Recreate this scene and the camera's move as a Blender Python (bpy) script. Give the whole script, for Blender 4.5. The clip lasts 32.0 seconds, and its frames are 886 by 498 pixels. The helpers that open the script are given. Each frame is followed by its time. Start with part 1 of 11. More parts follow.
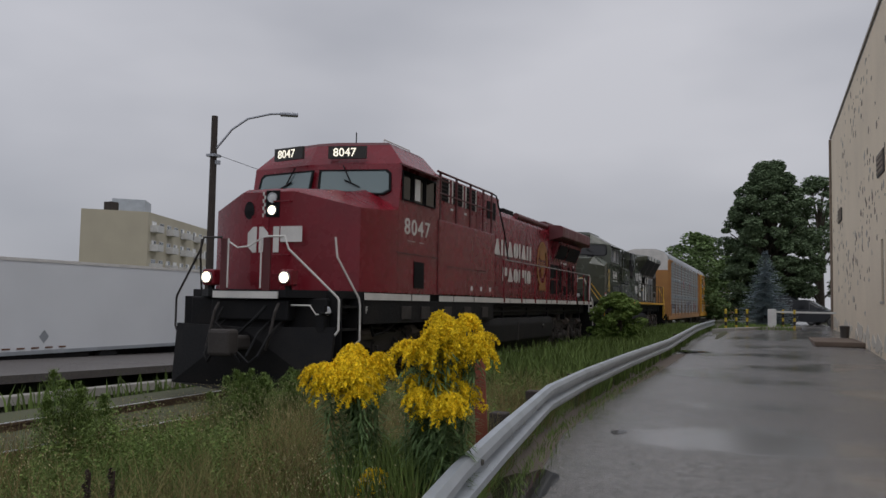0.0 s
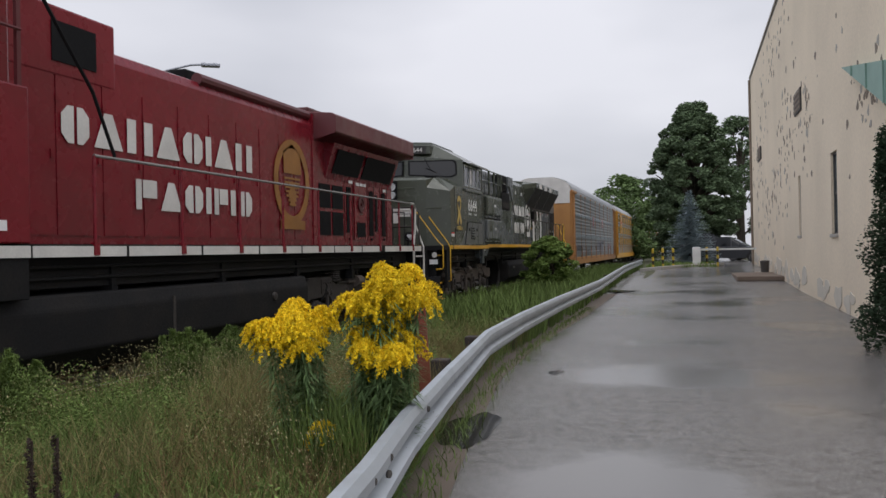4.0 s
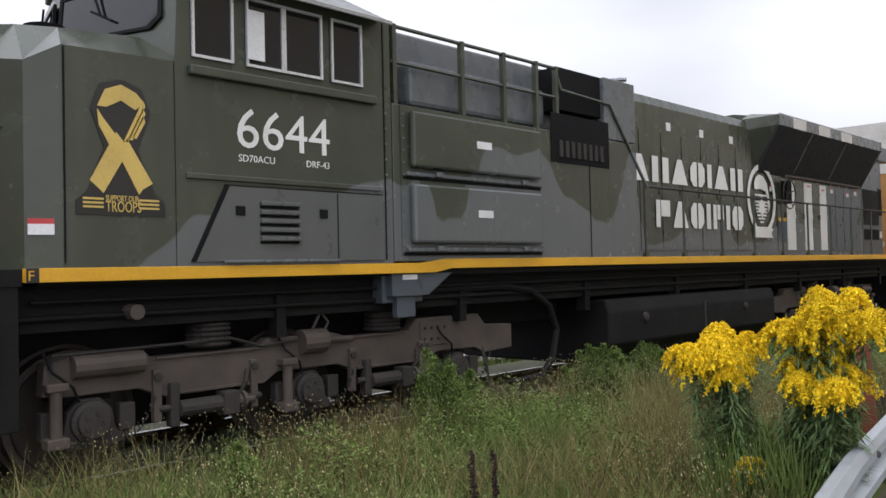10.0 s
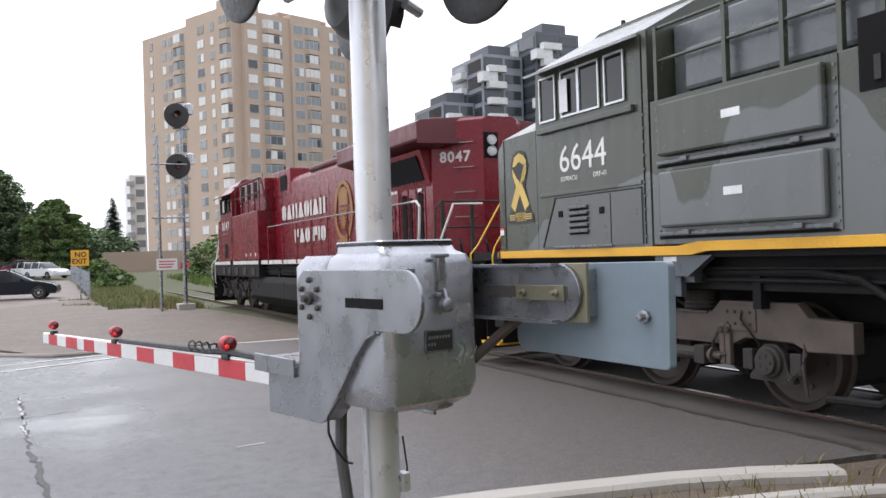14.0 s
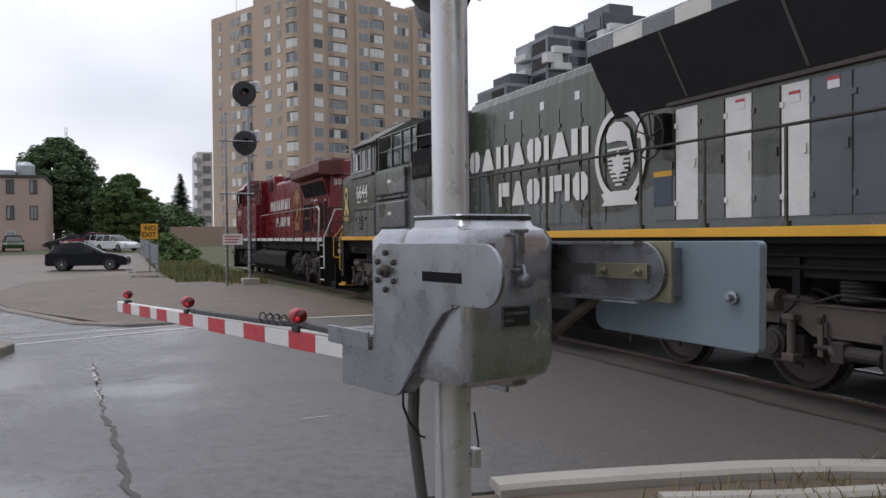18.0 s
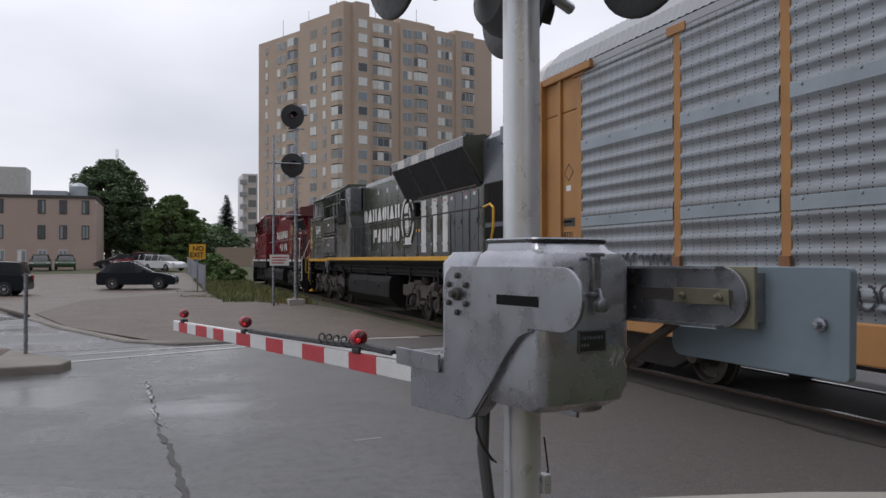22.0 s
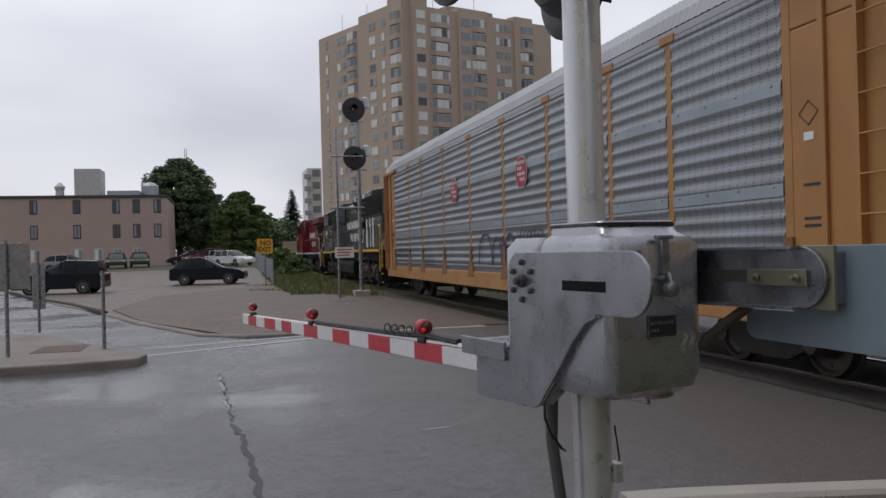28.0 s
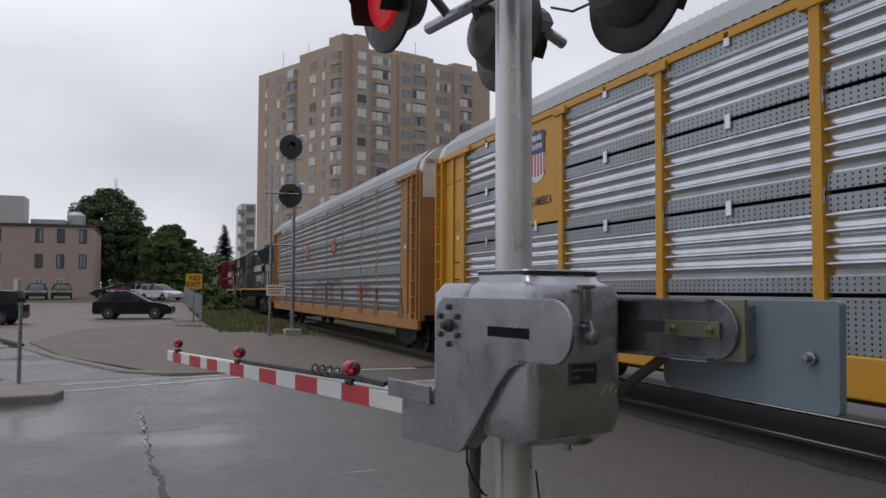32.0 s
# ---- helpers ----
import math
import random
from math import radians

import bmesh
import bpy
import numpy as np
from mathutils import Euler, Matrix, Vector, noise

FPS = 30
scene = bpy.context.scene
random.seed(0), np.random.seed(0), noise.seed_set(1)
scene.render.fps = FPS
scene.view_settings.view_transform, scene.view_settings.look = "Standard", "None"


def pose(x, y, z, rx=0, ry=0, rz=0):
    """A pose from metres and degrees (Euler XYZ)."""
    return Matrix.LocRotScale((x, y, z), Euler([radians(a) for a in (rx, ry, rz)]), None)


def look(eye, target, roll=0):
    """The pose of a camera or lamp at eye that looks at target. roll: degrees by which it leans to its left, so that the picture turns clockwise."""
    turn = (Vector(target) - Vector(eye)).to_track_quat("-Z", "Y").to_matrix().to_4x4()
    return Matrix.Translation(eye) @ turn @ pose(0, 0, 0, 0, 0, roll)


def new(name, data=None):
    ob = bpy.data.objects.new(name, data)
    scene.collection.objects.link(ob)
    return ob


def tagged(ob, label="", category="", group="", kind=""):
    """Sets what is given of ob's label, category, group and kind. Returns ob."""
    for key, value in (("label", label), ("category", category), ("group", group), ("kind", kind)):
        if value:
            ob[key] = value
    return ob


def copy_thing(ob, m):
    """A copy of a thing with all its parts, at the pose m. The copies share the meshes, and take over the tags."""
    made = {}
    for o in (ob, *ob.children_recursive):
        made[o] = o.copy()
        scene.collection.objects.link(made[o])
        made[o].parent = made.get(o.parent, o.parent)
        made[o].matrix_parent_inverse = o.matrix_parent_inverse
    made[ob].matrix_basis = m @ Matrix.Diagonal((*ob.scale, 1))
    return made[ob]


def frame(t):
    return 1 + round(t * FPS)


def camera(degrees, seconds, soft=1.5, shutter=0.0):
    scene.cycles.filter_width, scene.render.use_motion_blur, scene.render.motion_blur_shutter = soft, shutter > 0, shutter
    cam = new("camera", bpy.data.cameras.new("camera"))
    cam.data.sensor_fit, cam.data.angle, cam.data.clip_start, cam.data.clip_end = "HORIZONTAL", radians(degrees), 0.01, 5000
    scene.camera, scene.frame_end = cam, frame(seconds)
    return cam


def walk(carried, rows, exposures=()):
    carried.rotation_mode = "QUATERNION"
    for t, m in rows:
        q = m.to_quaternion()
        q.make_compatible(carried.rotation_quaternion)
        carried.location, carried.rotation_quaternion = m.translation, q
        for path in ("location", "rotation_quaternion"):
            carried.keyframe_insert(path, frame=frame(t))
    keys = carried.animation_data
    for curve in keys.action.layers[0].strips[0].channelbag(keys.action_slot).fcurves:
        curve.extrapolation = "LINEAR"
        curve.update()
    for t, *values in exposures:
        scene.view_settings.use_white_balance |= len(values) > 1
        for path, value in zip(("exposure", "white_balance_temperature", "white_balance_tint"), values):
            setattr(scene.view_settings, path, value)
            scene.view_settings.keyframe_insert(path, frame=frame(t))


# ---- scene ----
cam = camera(56.4, 32.0)
PATH = [
    (0.0, (0.043, 0.028, 1.580), (-3.621, 9.309, 2.229), 1.01),
    (0.5, (0.002, 0.076, 1.595), (-3.548, 9.404, 2.219), 0.81),
    (1.0, (0.035, 0.073, 1.593), (-3.665, 9.355, 1.980), 0.51),
    (1.5, (0.039, 0.064, 1.597), (-3.760, 9.308, 1.937), 0.17),
    (2.0, (0.021, 0.021, 1.586), (-3.015, 9.545, 1.876), 0.35),
    (2.5, (0.010, 0.007, 1.589), (-2.725, 9.624, 1.428), -1.15),
    (3.0, (-0.004, 0.026, 1.589), (-2.818, 9.621, 1.445), -1.61),
    (3.5, (-0.010, 0.021, 1.586), (-2.843, 9.612, 1.599), -1.35),
    (5.5, (-0.001, -0.000, 1.601), (-3.252, 9.457, 1.603), -0.67),
    (6.0, (0.002, 0.002, 1.604), (-3.413, 9.399, 1.433), -0.77),
    (6.5, (-0.006, 0.016, 1.607), (-3.597, 9.348, 1.466), -0.99),
    (7.0, (0.017, -0.022, 1.615), (-3.779, 9.227, 1.382), -1.05),
    (7.5, (0.004, -0.022, 1.619), (-3.940, 9.165, 1.422), -0.87),
    (8.0, (-0.008, -0.018, 1.626), (-4.326, 9.001, 1.701), -1.78),
    (8.5, (-0.029, -0.019, 1.628), (-4.974, 8.672, 1.732), -1.86),
    (9.0, (-0.048, -0.014, 1.625), (-5.506, 8.365, 1.691), -1.84),
    (9.5, (-0.100, 0.019, 1.624), (-6.002, 8.091, 1.707), -1.17),
    (10.0, (-0.123, 0.045, 1.671), (-7.115, 7.190, 1.921), -1.33),
    (10.5, (-0.110, 0.123, 1.650), (-9.025, 4.629, 2.099), -0.97),
    (11.0, (-0.104, 0.200, 1.689), (-9.927, 2.054, 1.989), -0.28),
    (11.5, (-0.112, 0.145, 1.703), (-10.106, 0.037, 2.016), -0.56),
    (12.0, (-0.169, 0.048, 1.695), (-9.859, -2.398, 2.015), -1.29),
    (12.5, (-0.136, -0.002, 1.735), (-8.865, -4.877, 1.886), -1.84),
    (13.0, (-0.158, -0.028, 1.743), (-7.342, -6.982, 1.930), -1.09),
    (13.5, (-0.134, -0.014, 1.743), (-5.755, -8.284, 1.804), -0.81),
    (14.0, (-0.072, -0.038, 1.737), (-4.473, -9.017, 1.798), -1.84),
    (14.5, (-0.032, -0.075, 1.735), (-4.099, -9.211, 1.693), -1.70),
    (16.5, (-0.026, -0.095, 1.714), (-3.950, -9.293, 1.652), -0.33),
    (17.0, (-0.016, -0.094, 1.716), (-3.866, -9.323, 1.704), -0.83),
    (17.5, (-0.019, -0.101, 1.719), (-3.786, -9.364, 1.586), -0.81),
    (18.0, (-0.021, -0.098, 1.713), (-3.766, -9.369, 1.565), -0.52),
    (18.5, (-0.017, -0.098, 1.717), (-3.761, -9.370, 1.592), -0.71),
    (19.0, (-0.006, -0.099, 1.712), (-3.731, -9.380, 1.725), 0.29),
    (19.5, (0.009, -0.101, 1.721), (-3.728, -9.376, 1.737), -0.36),
    (20.0, (0.028, -0.112, 1.714), (-3.667, -9.404, 1.747), -0.64),
    (20.5, (0.052, -0.117, 1.718), (-3.702, -9.386, 1.793), -0.43),
    (21.0, (0.076, -0.123, 1.721), (-3.551, -9.441, 1.910), -0.14),
    (21.5, (0.088, -0.130, 1.710), (-3.339, -9.522, 1.896), 0.14),
    (22.0, (0.093, -0.141, 1.716), (-3.187, -9.587, 1.840), -0.06),
    (22.5, (0.097, -0.138, 1.713), (-3.144, -9.596, 1.900), -0.01),
    (23.0, (0.098, -0.137, 1.713), (-3.110, -9.606, 1.939), 0.17),
    (23.5, (0.097, -0.126, 1.715), (-3.043, -9.617, 1.982), -0.12),
    (24.0, (0.096, -0.125, 1.719), (-2.940, -9.648, 2.010), -0.68),
    (24.5, (0.098, -0.124, 1.719), (-2.901, -9.659, 2.008), -0.83),
    (25.0, (0.099, -0.116, 1.710), (-2.864, -9.661, 2.064), -0.27),
    (25.5, (0.094, -0.127, 1.717), (-2.787, -9.697, 2.037), -0.71),
    (27.5, (0.090, -0.160, 1.705), (-2.530, -9.811, 1.714), -1.27),
    (28.0, (0.080, -0.175, 1.710), (-2.464, -9.846, 1.713), -1.50),
    (28.5, (0.085, -0.170, 1.710), (-2.437, -9.847, 1.727), -1.28),
    (29.0, (0.087, -0.166, 1.713), (-2.459, -9.836, 1.807), -1.12),
    (29.5, (0.089, -0.158, 1.711), (-2.544, -9.804, 1.862), -0.81),
    (30.0, (0.079, -0.167, 1.709), (-2.618, -9.794, 1.941), -0.50),
    (30.5, (0.085, -0.155, 1.717), (-2.689, -9.758, 1.999), -0.12),
    (31.0, (0.073, -0.159, 1.722), (-2.760, -9.742, 2.102), -0.15),
    (31.5, (0.065, -0.146, 1.720), (-3.067, -9.634, 2.135), -0.10),
    (32.0, (0.072, -0.130, 1.718), (-3.230, -9.557, 2.214), 0.23),
]
walk(cam, [(t, look(eye, target, roll)) for t, eye, target, roll in PATH],
     [(0, -0.15), (1.0, 0.0), (2.2, 0.35), (3.0, 0.5), (5.5, 0.28), (6.0, 0.36), (7.0, 0.5), (8.0, 0.55), (9.0, 0.44), (10.0, 0.88), (11.0, 1.88), (12.0, 1.95), (13.0, 1.88), (13.5, 1.68), (14.0, 1.25), (16.5, 0.3), (18.5, 0.36), (20.0, 0.22), (21.0, 0.27), (22.0, 0.12), (25.0, -0.04), (32.0, -0.1)])


# world: a bright overcast, uneven in grey
TRACK_X = -7.7          # centre of the track, which runs along y
world = bpy.data.worlds.new("overcast")
scene.world = world
world.use_nodes = True
wn, wl = world.node_tree.nodes, world.node_tree.links
sky = wn.new("ShaderNodeTexSky")
sky.sky_type = "NISHITA"
sky.sun_disc = False
sky.sun_elevation, sky.sun_rotation = radians(42), radians(190)
sky_gain = wn.new("ShaderNodeMix")
sky_gain.data_type = "RGBA"
sky_gain.blend_type = "MULTIPLY"
sky_gain.inputs[0].default_value = 1.0
sky_gain.inputs[7].default_value = (0.09, 0.09, 0.09, 1)
wl.new(sky.outputs[0], sky_gain.inputs[6])
w_co = wn.new("ShaderNodeTexCoord")
w_map = wn.new("ShaderNodeMapping")
w_map.inputs["Scale"].default_value = (1.0, 1.0, 2.6)
wl.new(w_co.outputs["Generated"], w_map.inputs[0])
w_noise = wn.new("ShaderNodeTexNoise")
w_noise.inputs["Scale"].default_value = 1.7
w_noise.inputs["Detail"].default_value = 4.0
w_noise.inputs["Roughness"].default_value = 0.42
wl.new(w_map.outputs[0], w_noise.inputs["Vector"])
w_ramp = wn.new("ShaderNodeValToRGB")
w_ramp.color_ramp.elements[0].position, w_ramp.color_ramp.elements[0].color = 0.32, (0.458, 0.48, 0.55, 1)
w_ramp.color_ramp.elements[1].position, w_ramp.color_ramp.elements[1].color = 0.70, (0.895, 0.897, 0.965, 1)
wl.new(w_noise.outputs[0], w_ramp.inputs[0])
w_mix = wn.new("ShaderNodeMix")
w_mix.data_type = "RGBA"
w_mix.inputs[0].default_value = 0.93
wl.new(sky_gain.outputs[2], w_mix.inputs[6])
wl.new(w_ramp.outputs[0], w_mix.inputs[7])
# an overcast sky is brightest overhead, and here a little duller up the line
w_sep = wn.new("ShaderNodeSeparateXYZ")
wl.new(w_co.outputs["Generated"], w_sep.inputs[0])
shade = w_mix.outputs[2]
for axis, lo, hi, a, b in ((2, 0.1, 1.0, 1.0, 1.45), (1, -0.3, 0.8, 1.04, 0.66)):
    g = wn.new("ShaderNodeMapRange")
    g.inputs[1].default_value, g.inputs[2].default_value, g.inputs[3].default_value, g.inputs[4].default_value = lo, hi, a, b
    wl.new(w_sep.outputs[axis], g.inputs[0])
    mu = wn.new("ShaderNodeMix")
    mu.data_type, mu.blend_type = "RGBA", "MULTIPLY"
    mu.inputs[0].default_value = 1.0
    wl.new(shade, mu.inputs[6])
    wl.new(g.outputs[0], mu.inputs[7])
    shade = mu.outputs[2]
wl.new(shade, wn["Background"].inputs[0])
wn["Background"].inputs[1].default_value = 1.0
sun = new("sun", bpy.data.lights.new("sun", "SUN"))
sun.data.energy, sun.data.angle, sun.data.color = 0.7, radians(25), (1.0, 0.97, 0.93)
sun.matrix_world = look((10, -5, 30), (0, 0, 0))


# ---- materials ----
def mat(name, color, rough=0.6, metal=0.0, dark=0.7, scale=3.0, fine=40.0, bump=0.1, bump_scale=60.0, dirt=None,
        amount=0.5, spec=0.5, island=0.0, rand=0.0, uneven=0.1):
    """A surface with stains at one scale, grain at another and a fine relief."""
    m = bpy.data.materials.new(name)
    m.use_nodes = True
    n, l = m.node_tree.nodes, m.node_tree.links
    b = n["Principled BSDF"]
    co = n.new("ShaderNodeTexCoord").outputs["Object"]

    def noise_at(s, detail=5.0):
        t = n.new("ShaderNodeTexNoise")
        t.inputs["Scale"].default_value, t.inputs["Detail"].default_value = s, detail
        l.new(co, t.inputs["Vector"])
        return t.outputs[0]

    def ramp(src, lo, hi):
        r = n.new("ShaderNodeMapRange")
        r.inputs[1].default_value, r.inputs[2].default_value = lo, hi
        l.new(src, r.inputs[0])
        return r.outputs[0]

    def mix(f, a, c, kind="MIX"):
        x = n.new("ShaderNodeMix")
        x.data_type, x.blend_type = "RGBA", kind
        for s, v in ((x.inputs[0], f), (x.inputs[6], a), (x.inputs[7], c)):
            if isinstance(v, bpy.types.NodeSocket):
                l.new(v, s)
            elif isinstance(v, (int, float)):
                s.default_value = v
            else:
                s.default_value = (*v[:3], 1)
        return x.outputs[2]

    low = dirt or tuple(c * dark for c in color)
    big = ramp(noise_at(scale), 0.62 - amount * 0.5, 0.62 + 0.2)
    col = mix(big, color, low)
    grain = ramp(noise_at(fine, 3.0), 0.3, 0.7)
    col = mix(0.25, col, mix(grain, tuple(c * 0.72 for c in color), tuple(min(1, c * 1.2) for c in color)))
    if island or rand:
        src = n.new("ShaderNodeNewGeometry").outputs["Random Per Island"] if island else n.new("ShaderNodeObjectInfo").outputs["Random"]
        hv = n.new("ShaderNodeHueSaturation")
        mm = n.new("ShaderNodeMapRange")
        k = island or rand
        mm.inputs[3].default_value, mm.inputs[4].default_value = 1 - k, 1 + k
        l.new(src, mm.inputs[0])
        l.new(mm.outputs[0], hv.inputs["Value"])
        l.new(col, hv.inputs["Color"])
        col = hv.outputs[0]
    l.new(col, b.inputs["Base Color"])
    rr = n.new("ShaderNodeMapRange")
    rr.inputs[3].default_value, rr.inputs[4].default_value = max(0.02, rough - uneven), min(1, rough + uneven * 1.2)
    l.new(grain, rr.inputs[0])
    l.new(rr.outputs[0], b.inputs["Roughness"])
    b.inputs["Metallic"].default_value = metal
    b.inputs["Specular IOR Level"].default_value = spec
    if bump:
        bp = n.new("ShaderNodeBump")
        bp.inputs["Strength"].default_value, bp.inputs["Distance"].default_value = bump, 0.01
        l.new(noise_at(bump_scale, 4.0), bp.inputs["Height"])
        l.new(bp.outputs[0], b.inputs["Normal"])
    return m


def glow(name, color, strength):
    m = bpy.data.materials.new(name)
    m.use_nodes = True
    b = m.node_tree.nodes["Principled BSDF"]
    b.inputs["Base Color"].default_value = (*color, 1)
    b.inputs["Emission Color"].default_value = (*color, 1)
    b.inputs["Emission Strength"].default_value = strength
    return m


def glass(name, color, rough=0.04):
    m = bpy.data.materials.new(name)
    m.use_nodes = True
    b = m.node_tree.nodes["Principled BSDF"]
    b.inputs["Base Color"].default_value = (*color, 1)
    b.inputs["Roughness"].default_value = rough
    b.inputs["Specular IOR Level"].default_value = 0.8
    return m


# ---- mesh helpers ----
def part(name, bm, material, parent=None, label="", smooth=False):
    me = bpy.data.meshes.new(name)
    bmesh.ops.recalc_face_normals(bm, faces=bm.faces)
    if smooth:
        for f in bm.faces:
            f.smooth = True
    bm.to_mesh(me)
    bm.free()
    me.materials.append(material)
    if smooth:
        me.set_sharp_from_angle(angle=radians(35))
    ob = new(name, me)
    if parent is not None:
        ob.parent = parent
    if label:
        ob["label"] = label
    return ob


def again(ob, m, parent=None):
    """Another piece on the same mesh."""
    o = new(ob.name.split(".")[0], ob.data)
    o.parent = parent if parent is not None else ob.parent
    o.matrix_basis = m
    if "label" in ob:
        o["label"] = ob["label"]
    return o


def thing(name, label, category, m=None, group="", kind=""):
    e = new(name)
    e.empty_display_size = 0.2
    if m is not None:
        e.matrix_basis = m
    return tagged(e, label, category, group, kind)


def box(bm, x0, x1, y0, y1, z0, z1, bevel=0.0, m=None):
    v = [bm.verts.new(p) for p in ((x0, y0, z0), (x1, y0, z0), (x1, y1, z0), (x0, y1, z0), (x0, y0, z1), (x1, y0, z1), (x1, y1, z1), (x0, y1, z1))]
    fs = [bm.faces.new([v[i] for i in q]) for q in ((0, 3, 2, 1), (4, 5, 6, 7), (0, 1, 5, 4), (1, 2, 6, 5), (2, 3, 7, 6), (3, 0, 4, 7))]
    if m is not None:
        for a in v:
            a.co = m @ a.co
    if bevel:
        es = list({e for f in fs for e in f.edges})
        bmesh.ops.bevel(bm, geom=es, offset=bevel, segments=2, profile=0.5, affect="EDGES", clamp_overlap=True)
    return bm


def prism(bm, pts, axis, lo, hi, bevel=0.0):
    """A polygon of (a, b) pushed along axis from lo to hi; a, b are the other two axes in order."""
    def at(a, b, c):
        return {"x": (c, a, b), "y": (a, c, b), "z": (a, b, c)}[axis]
    p = [bm.verts.new(at(a, b, lo)) for a, b in pts]
    q = [bm.verts.new(at(a, b, hi)) for a, b in pts]
    fs = [bm.faces.new(p), bm.faces.new(list(reversed(q)))]
    k = len(pts)
    fs += [bm.faces.new((p[i], q[i], q[(i + 1) % k], p[(i + 1) % k])) for i in range(k)]
    if bevel:
        bmesh.ops.recalc_face_normals(bm, faces=fs)
        es = list({e for f in fs for e in f.edges})
        bmesh.ops.bevel(bm, geom=es, offset=bevel, segments=2, profile=0.5, affect="EDGES", clamp_overlap=True)
    return bm


def loft(bm, rings, cap=True, close=True):
    """Rings of points joined one to the next."""
    vs = [[bm.verts.new(p) for p in r] for r in rings]
    k = len(vs[0])
    for a, b in zip(vs, vs[1:]):
        for i in range(k if close else k - 1):
            j = (i + 1) % k
            bm.faces.new((a[i], a[j], b[j], b[i]))
    if cap:
        bm.faces.new(vs[0])
        bm.faces.new(list(reversed(vs[-1])))
    return bm


def tube(bm, pts, r, seg=8, r2=None):
    """A round bar along a line of points."""
    pts = [Vector(p) for p in pts]
    rings = []
    side = None
    for i, p in enumerate(pts):
        d = (pts[min(i + 1, len(pts) - 1)] - pts[max(i - 1, 0)]).normalized()
        if side is None:
            side = d.orthogonal().normalized()
        side = (side - d * side.dot(d)).normalized()
        up = d.cross(side)
        rr = r if r2 is None else r + (r2 - r) * i / max(1, len(pts) - 1)
        rings.append([p + side * math.cos(2 * math.pi * k / seg) * rr + up * math.sin(2 * math.pi * k / seg) * rr for k in range(seg)])
    return loft(bm, rings)


def disc(bm, c, axis, prof, seg=24):
    """A turned body: prof lists (along the axis, radius)."""
    c, axis = Vector(c), Vector(axis).normalized()
    s = axis.orthogonal().normalized()
    u = axis.cross(s)
    return loft(bm, [[c + axis * h + (s * math.cos(2 * math.pi * k / seg) + u * math.sin(2 * math.pi * k / seg)) * max(r, 0.001) for k in range(seg)] for h, r in prof])


def B():
    return bmesh.new()


def letters(name, text, size, material, m, parent, label="", depth=0.004, spacing=1.0, sx=1.0, bold=0.0):
    """Writing in the built-in font, as a mesh, set flat with its left foot at m."""
    cu = bpy.data.curves.new(name, "FONT")
    cu.body, cu.size, cu.extrude, cu.space_character, cu.offset = text, size, depth, spacing, bold
    cu.resolution_u = 3
    ob = bpy.data.objects.new(name, cu)
    me = bpy.data.meshes.new_from_object(ob)
    bpy.data.objects.remove(ob)
    me.materials.append(material)
    me.transform(m @ Matrix.Diagonal((sx, 1, 1, 1)))
    o = new(name, me)
    o.parent = parent
    if label:
        o["label"] = label
    return o


def on_side(y, z, x):
    return Matrix(((0, 0, 1, x), (1, 0, 0, y), (0, 1, 0, z), (0, 0, 0, 1)))


def on_front(x, z, y, turn=0.0):
    return Matrix.Translation((x, y, z)) @ Matrix.Rotation(radians(turn), 4, "Z") @ Matrix(((1, 0, 0, 0), (0, 0, -1, 0), (0, 1, 0, 0), (0, 0, 0, 1)))


def plate(bm, pts, m, t=0.006, bevel=0.0):
    """A flat piece of outline pts in the plane of m."""
    a = [bm.verts.new(m @ Vector((p[0], p[1], 0))) for p in pts]
    b = [bm.verts.new(m @ Vector((p[0], p[1], t))) for p in pts]
    bm.faces.new(list(reversed(a)))
    bm.faces.new(b)
    k = len(pts)
    for i in range(k):
        bm.faces.new((a[i], a[(i + 1) % k], b[(i + 1) % k], b[i]))
    return bm


def rect(x0, y0, x1, y1):
    return [(x0, y0), (x1, y0), (x1, y1), (x0, y1)]


def ellipse(cx, cy, rx, ry, n=28, a0=0.0, a1=360.0):
    return [(cx + rx * math.cos(radians(a0 + (a1 - a0) * i / n)), cy + ry * math.sin(radians(a0 + (a1 - a0) * i / n))) for i in range(n)]


def ring_plate(bm, cx, cy, rx, ry, w, m, t=0.006, n=28):
    for i in range(n):
        a, b = 2 * math.pi * i / n, 2 * math.pi * (i + 1) / n
        plate(bm, [(cx + rx * math.cos(a), cy + ry * math.sin(a)), (cx + rx * math.cos(b), cy + ry * math.sin(b)),
                   (cx + (rx - w) * math.cos(b), cy + (ry - w) * math.sin(b)), (cx + (rx - w) * math.cos(a), cy + (ry - w) * math.sin(a))], m, t)
    return bm


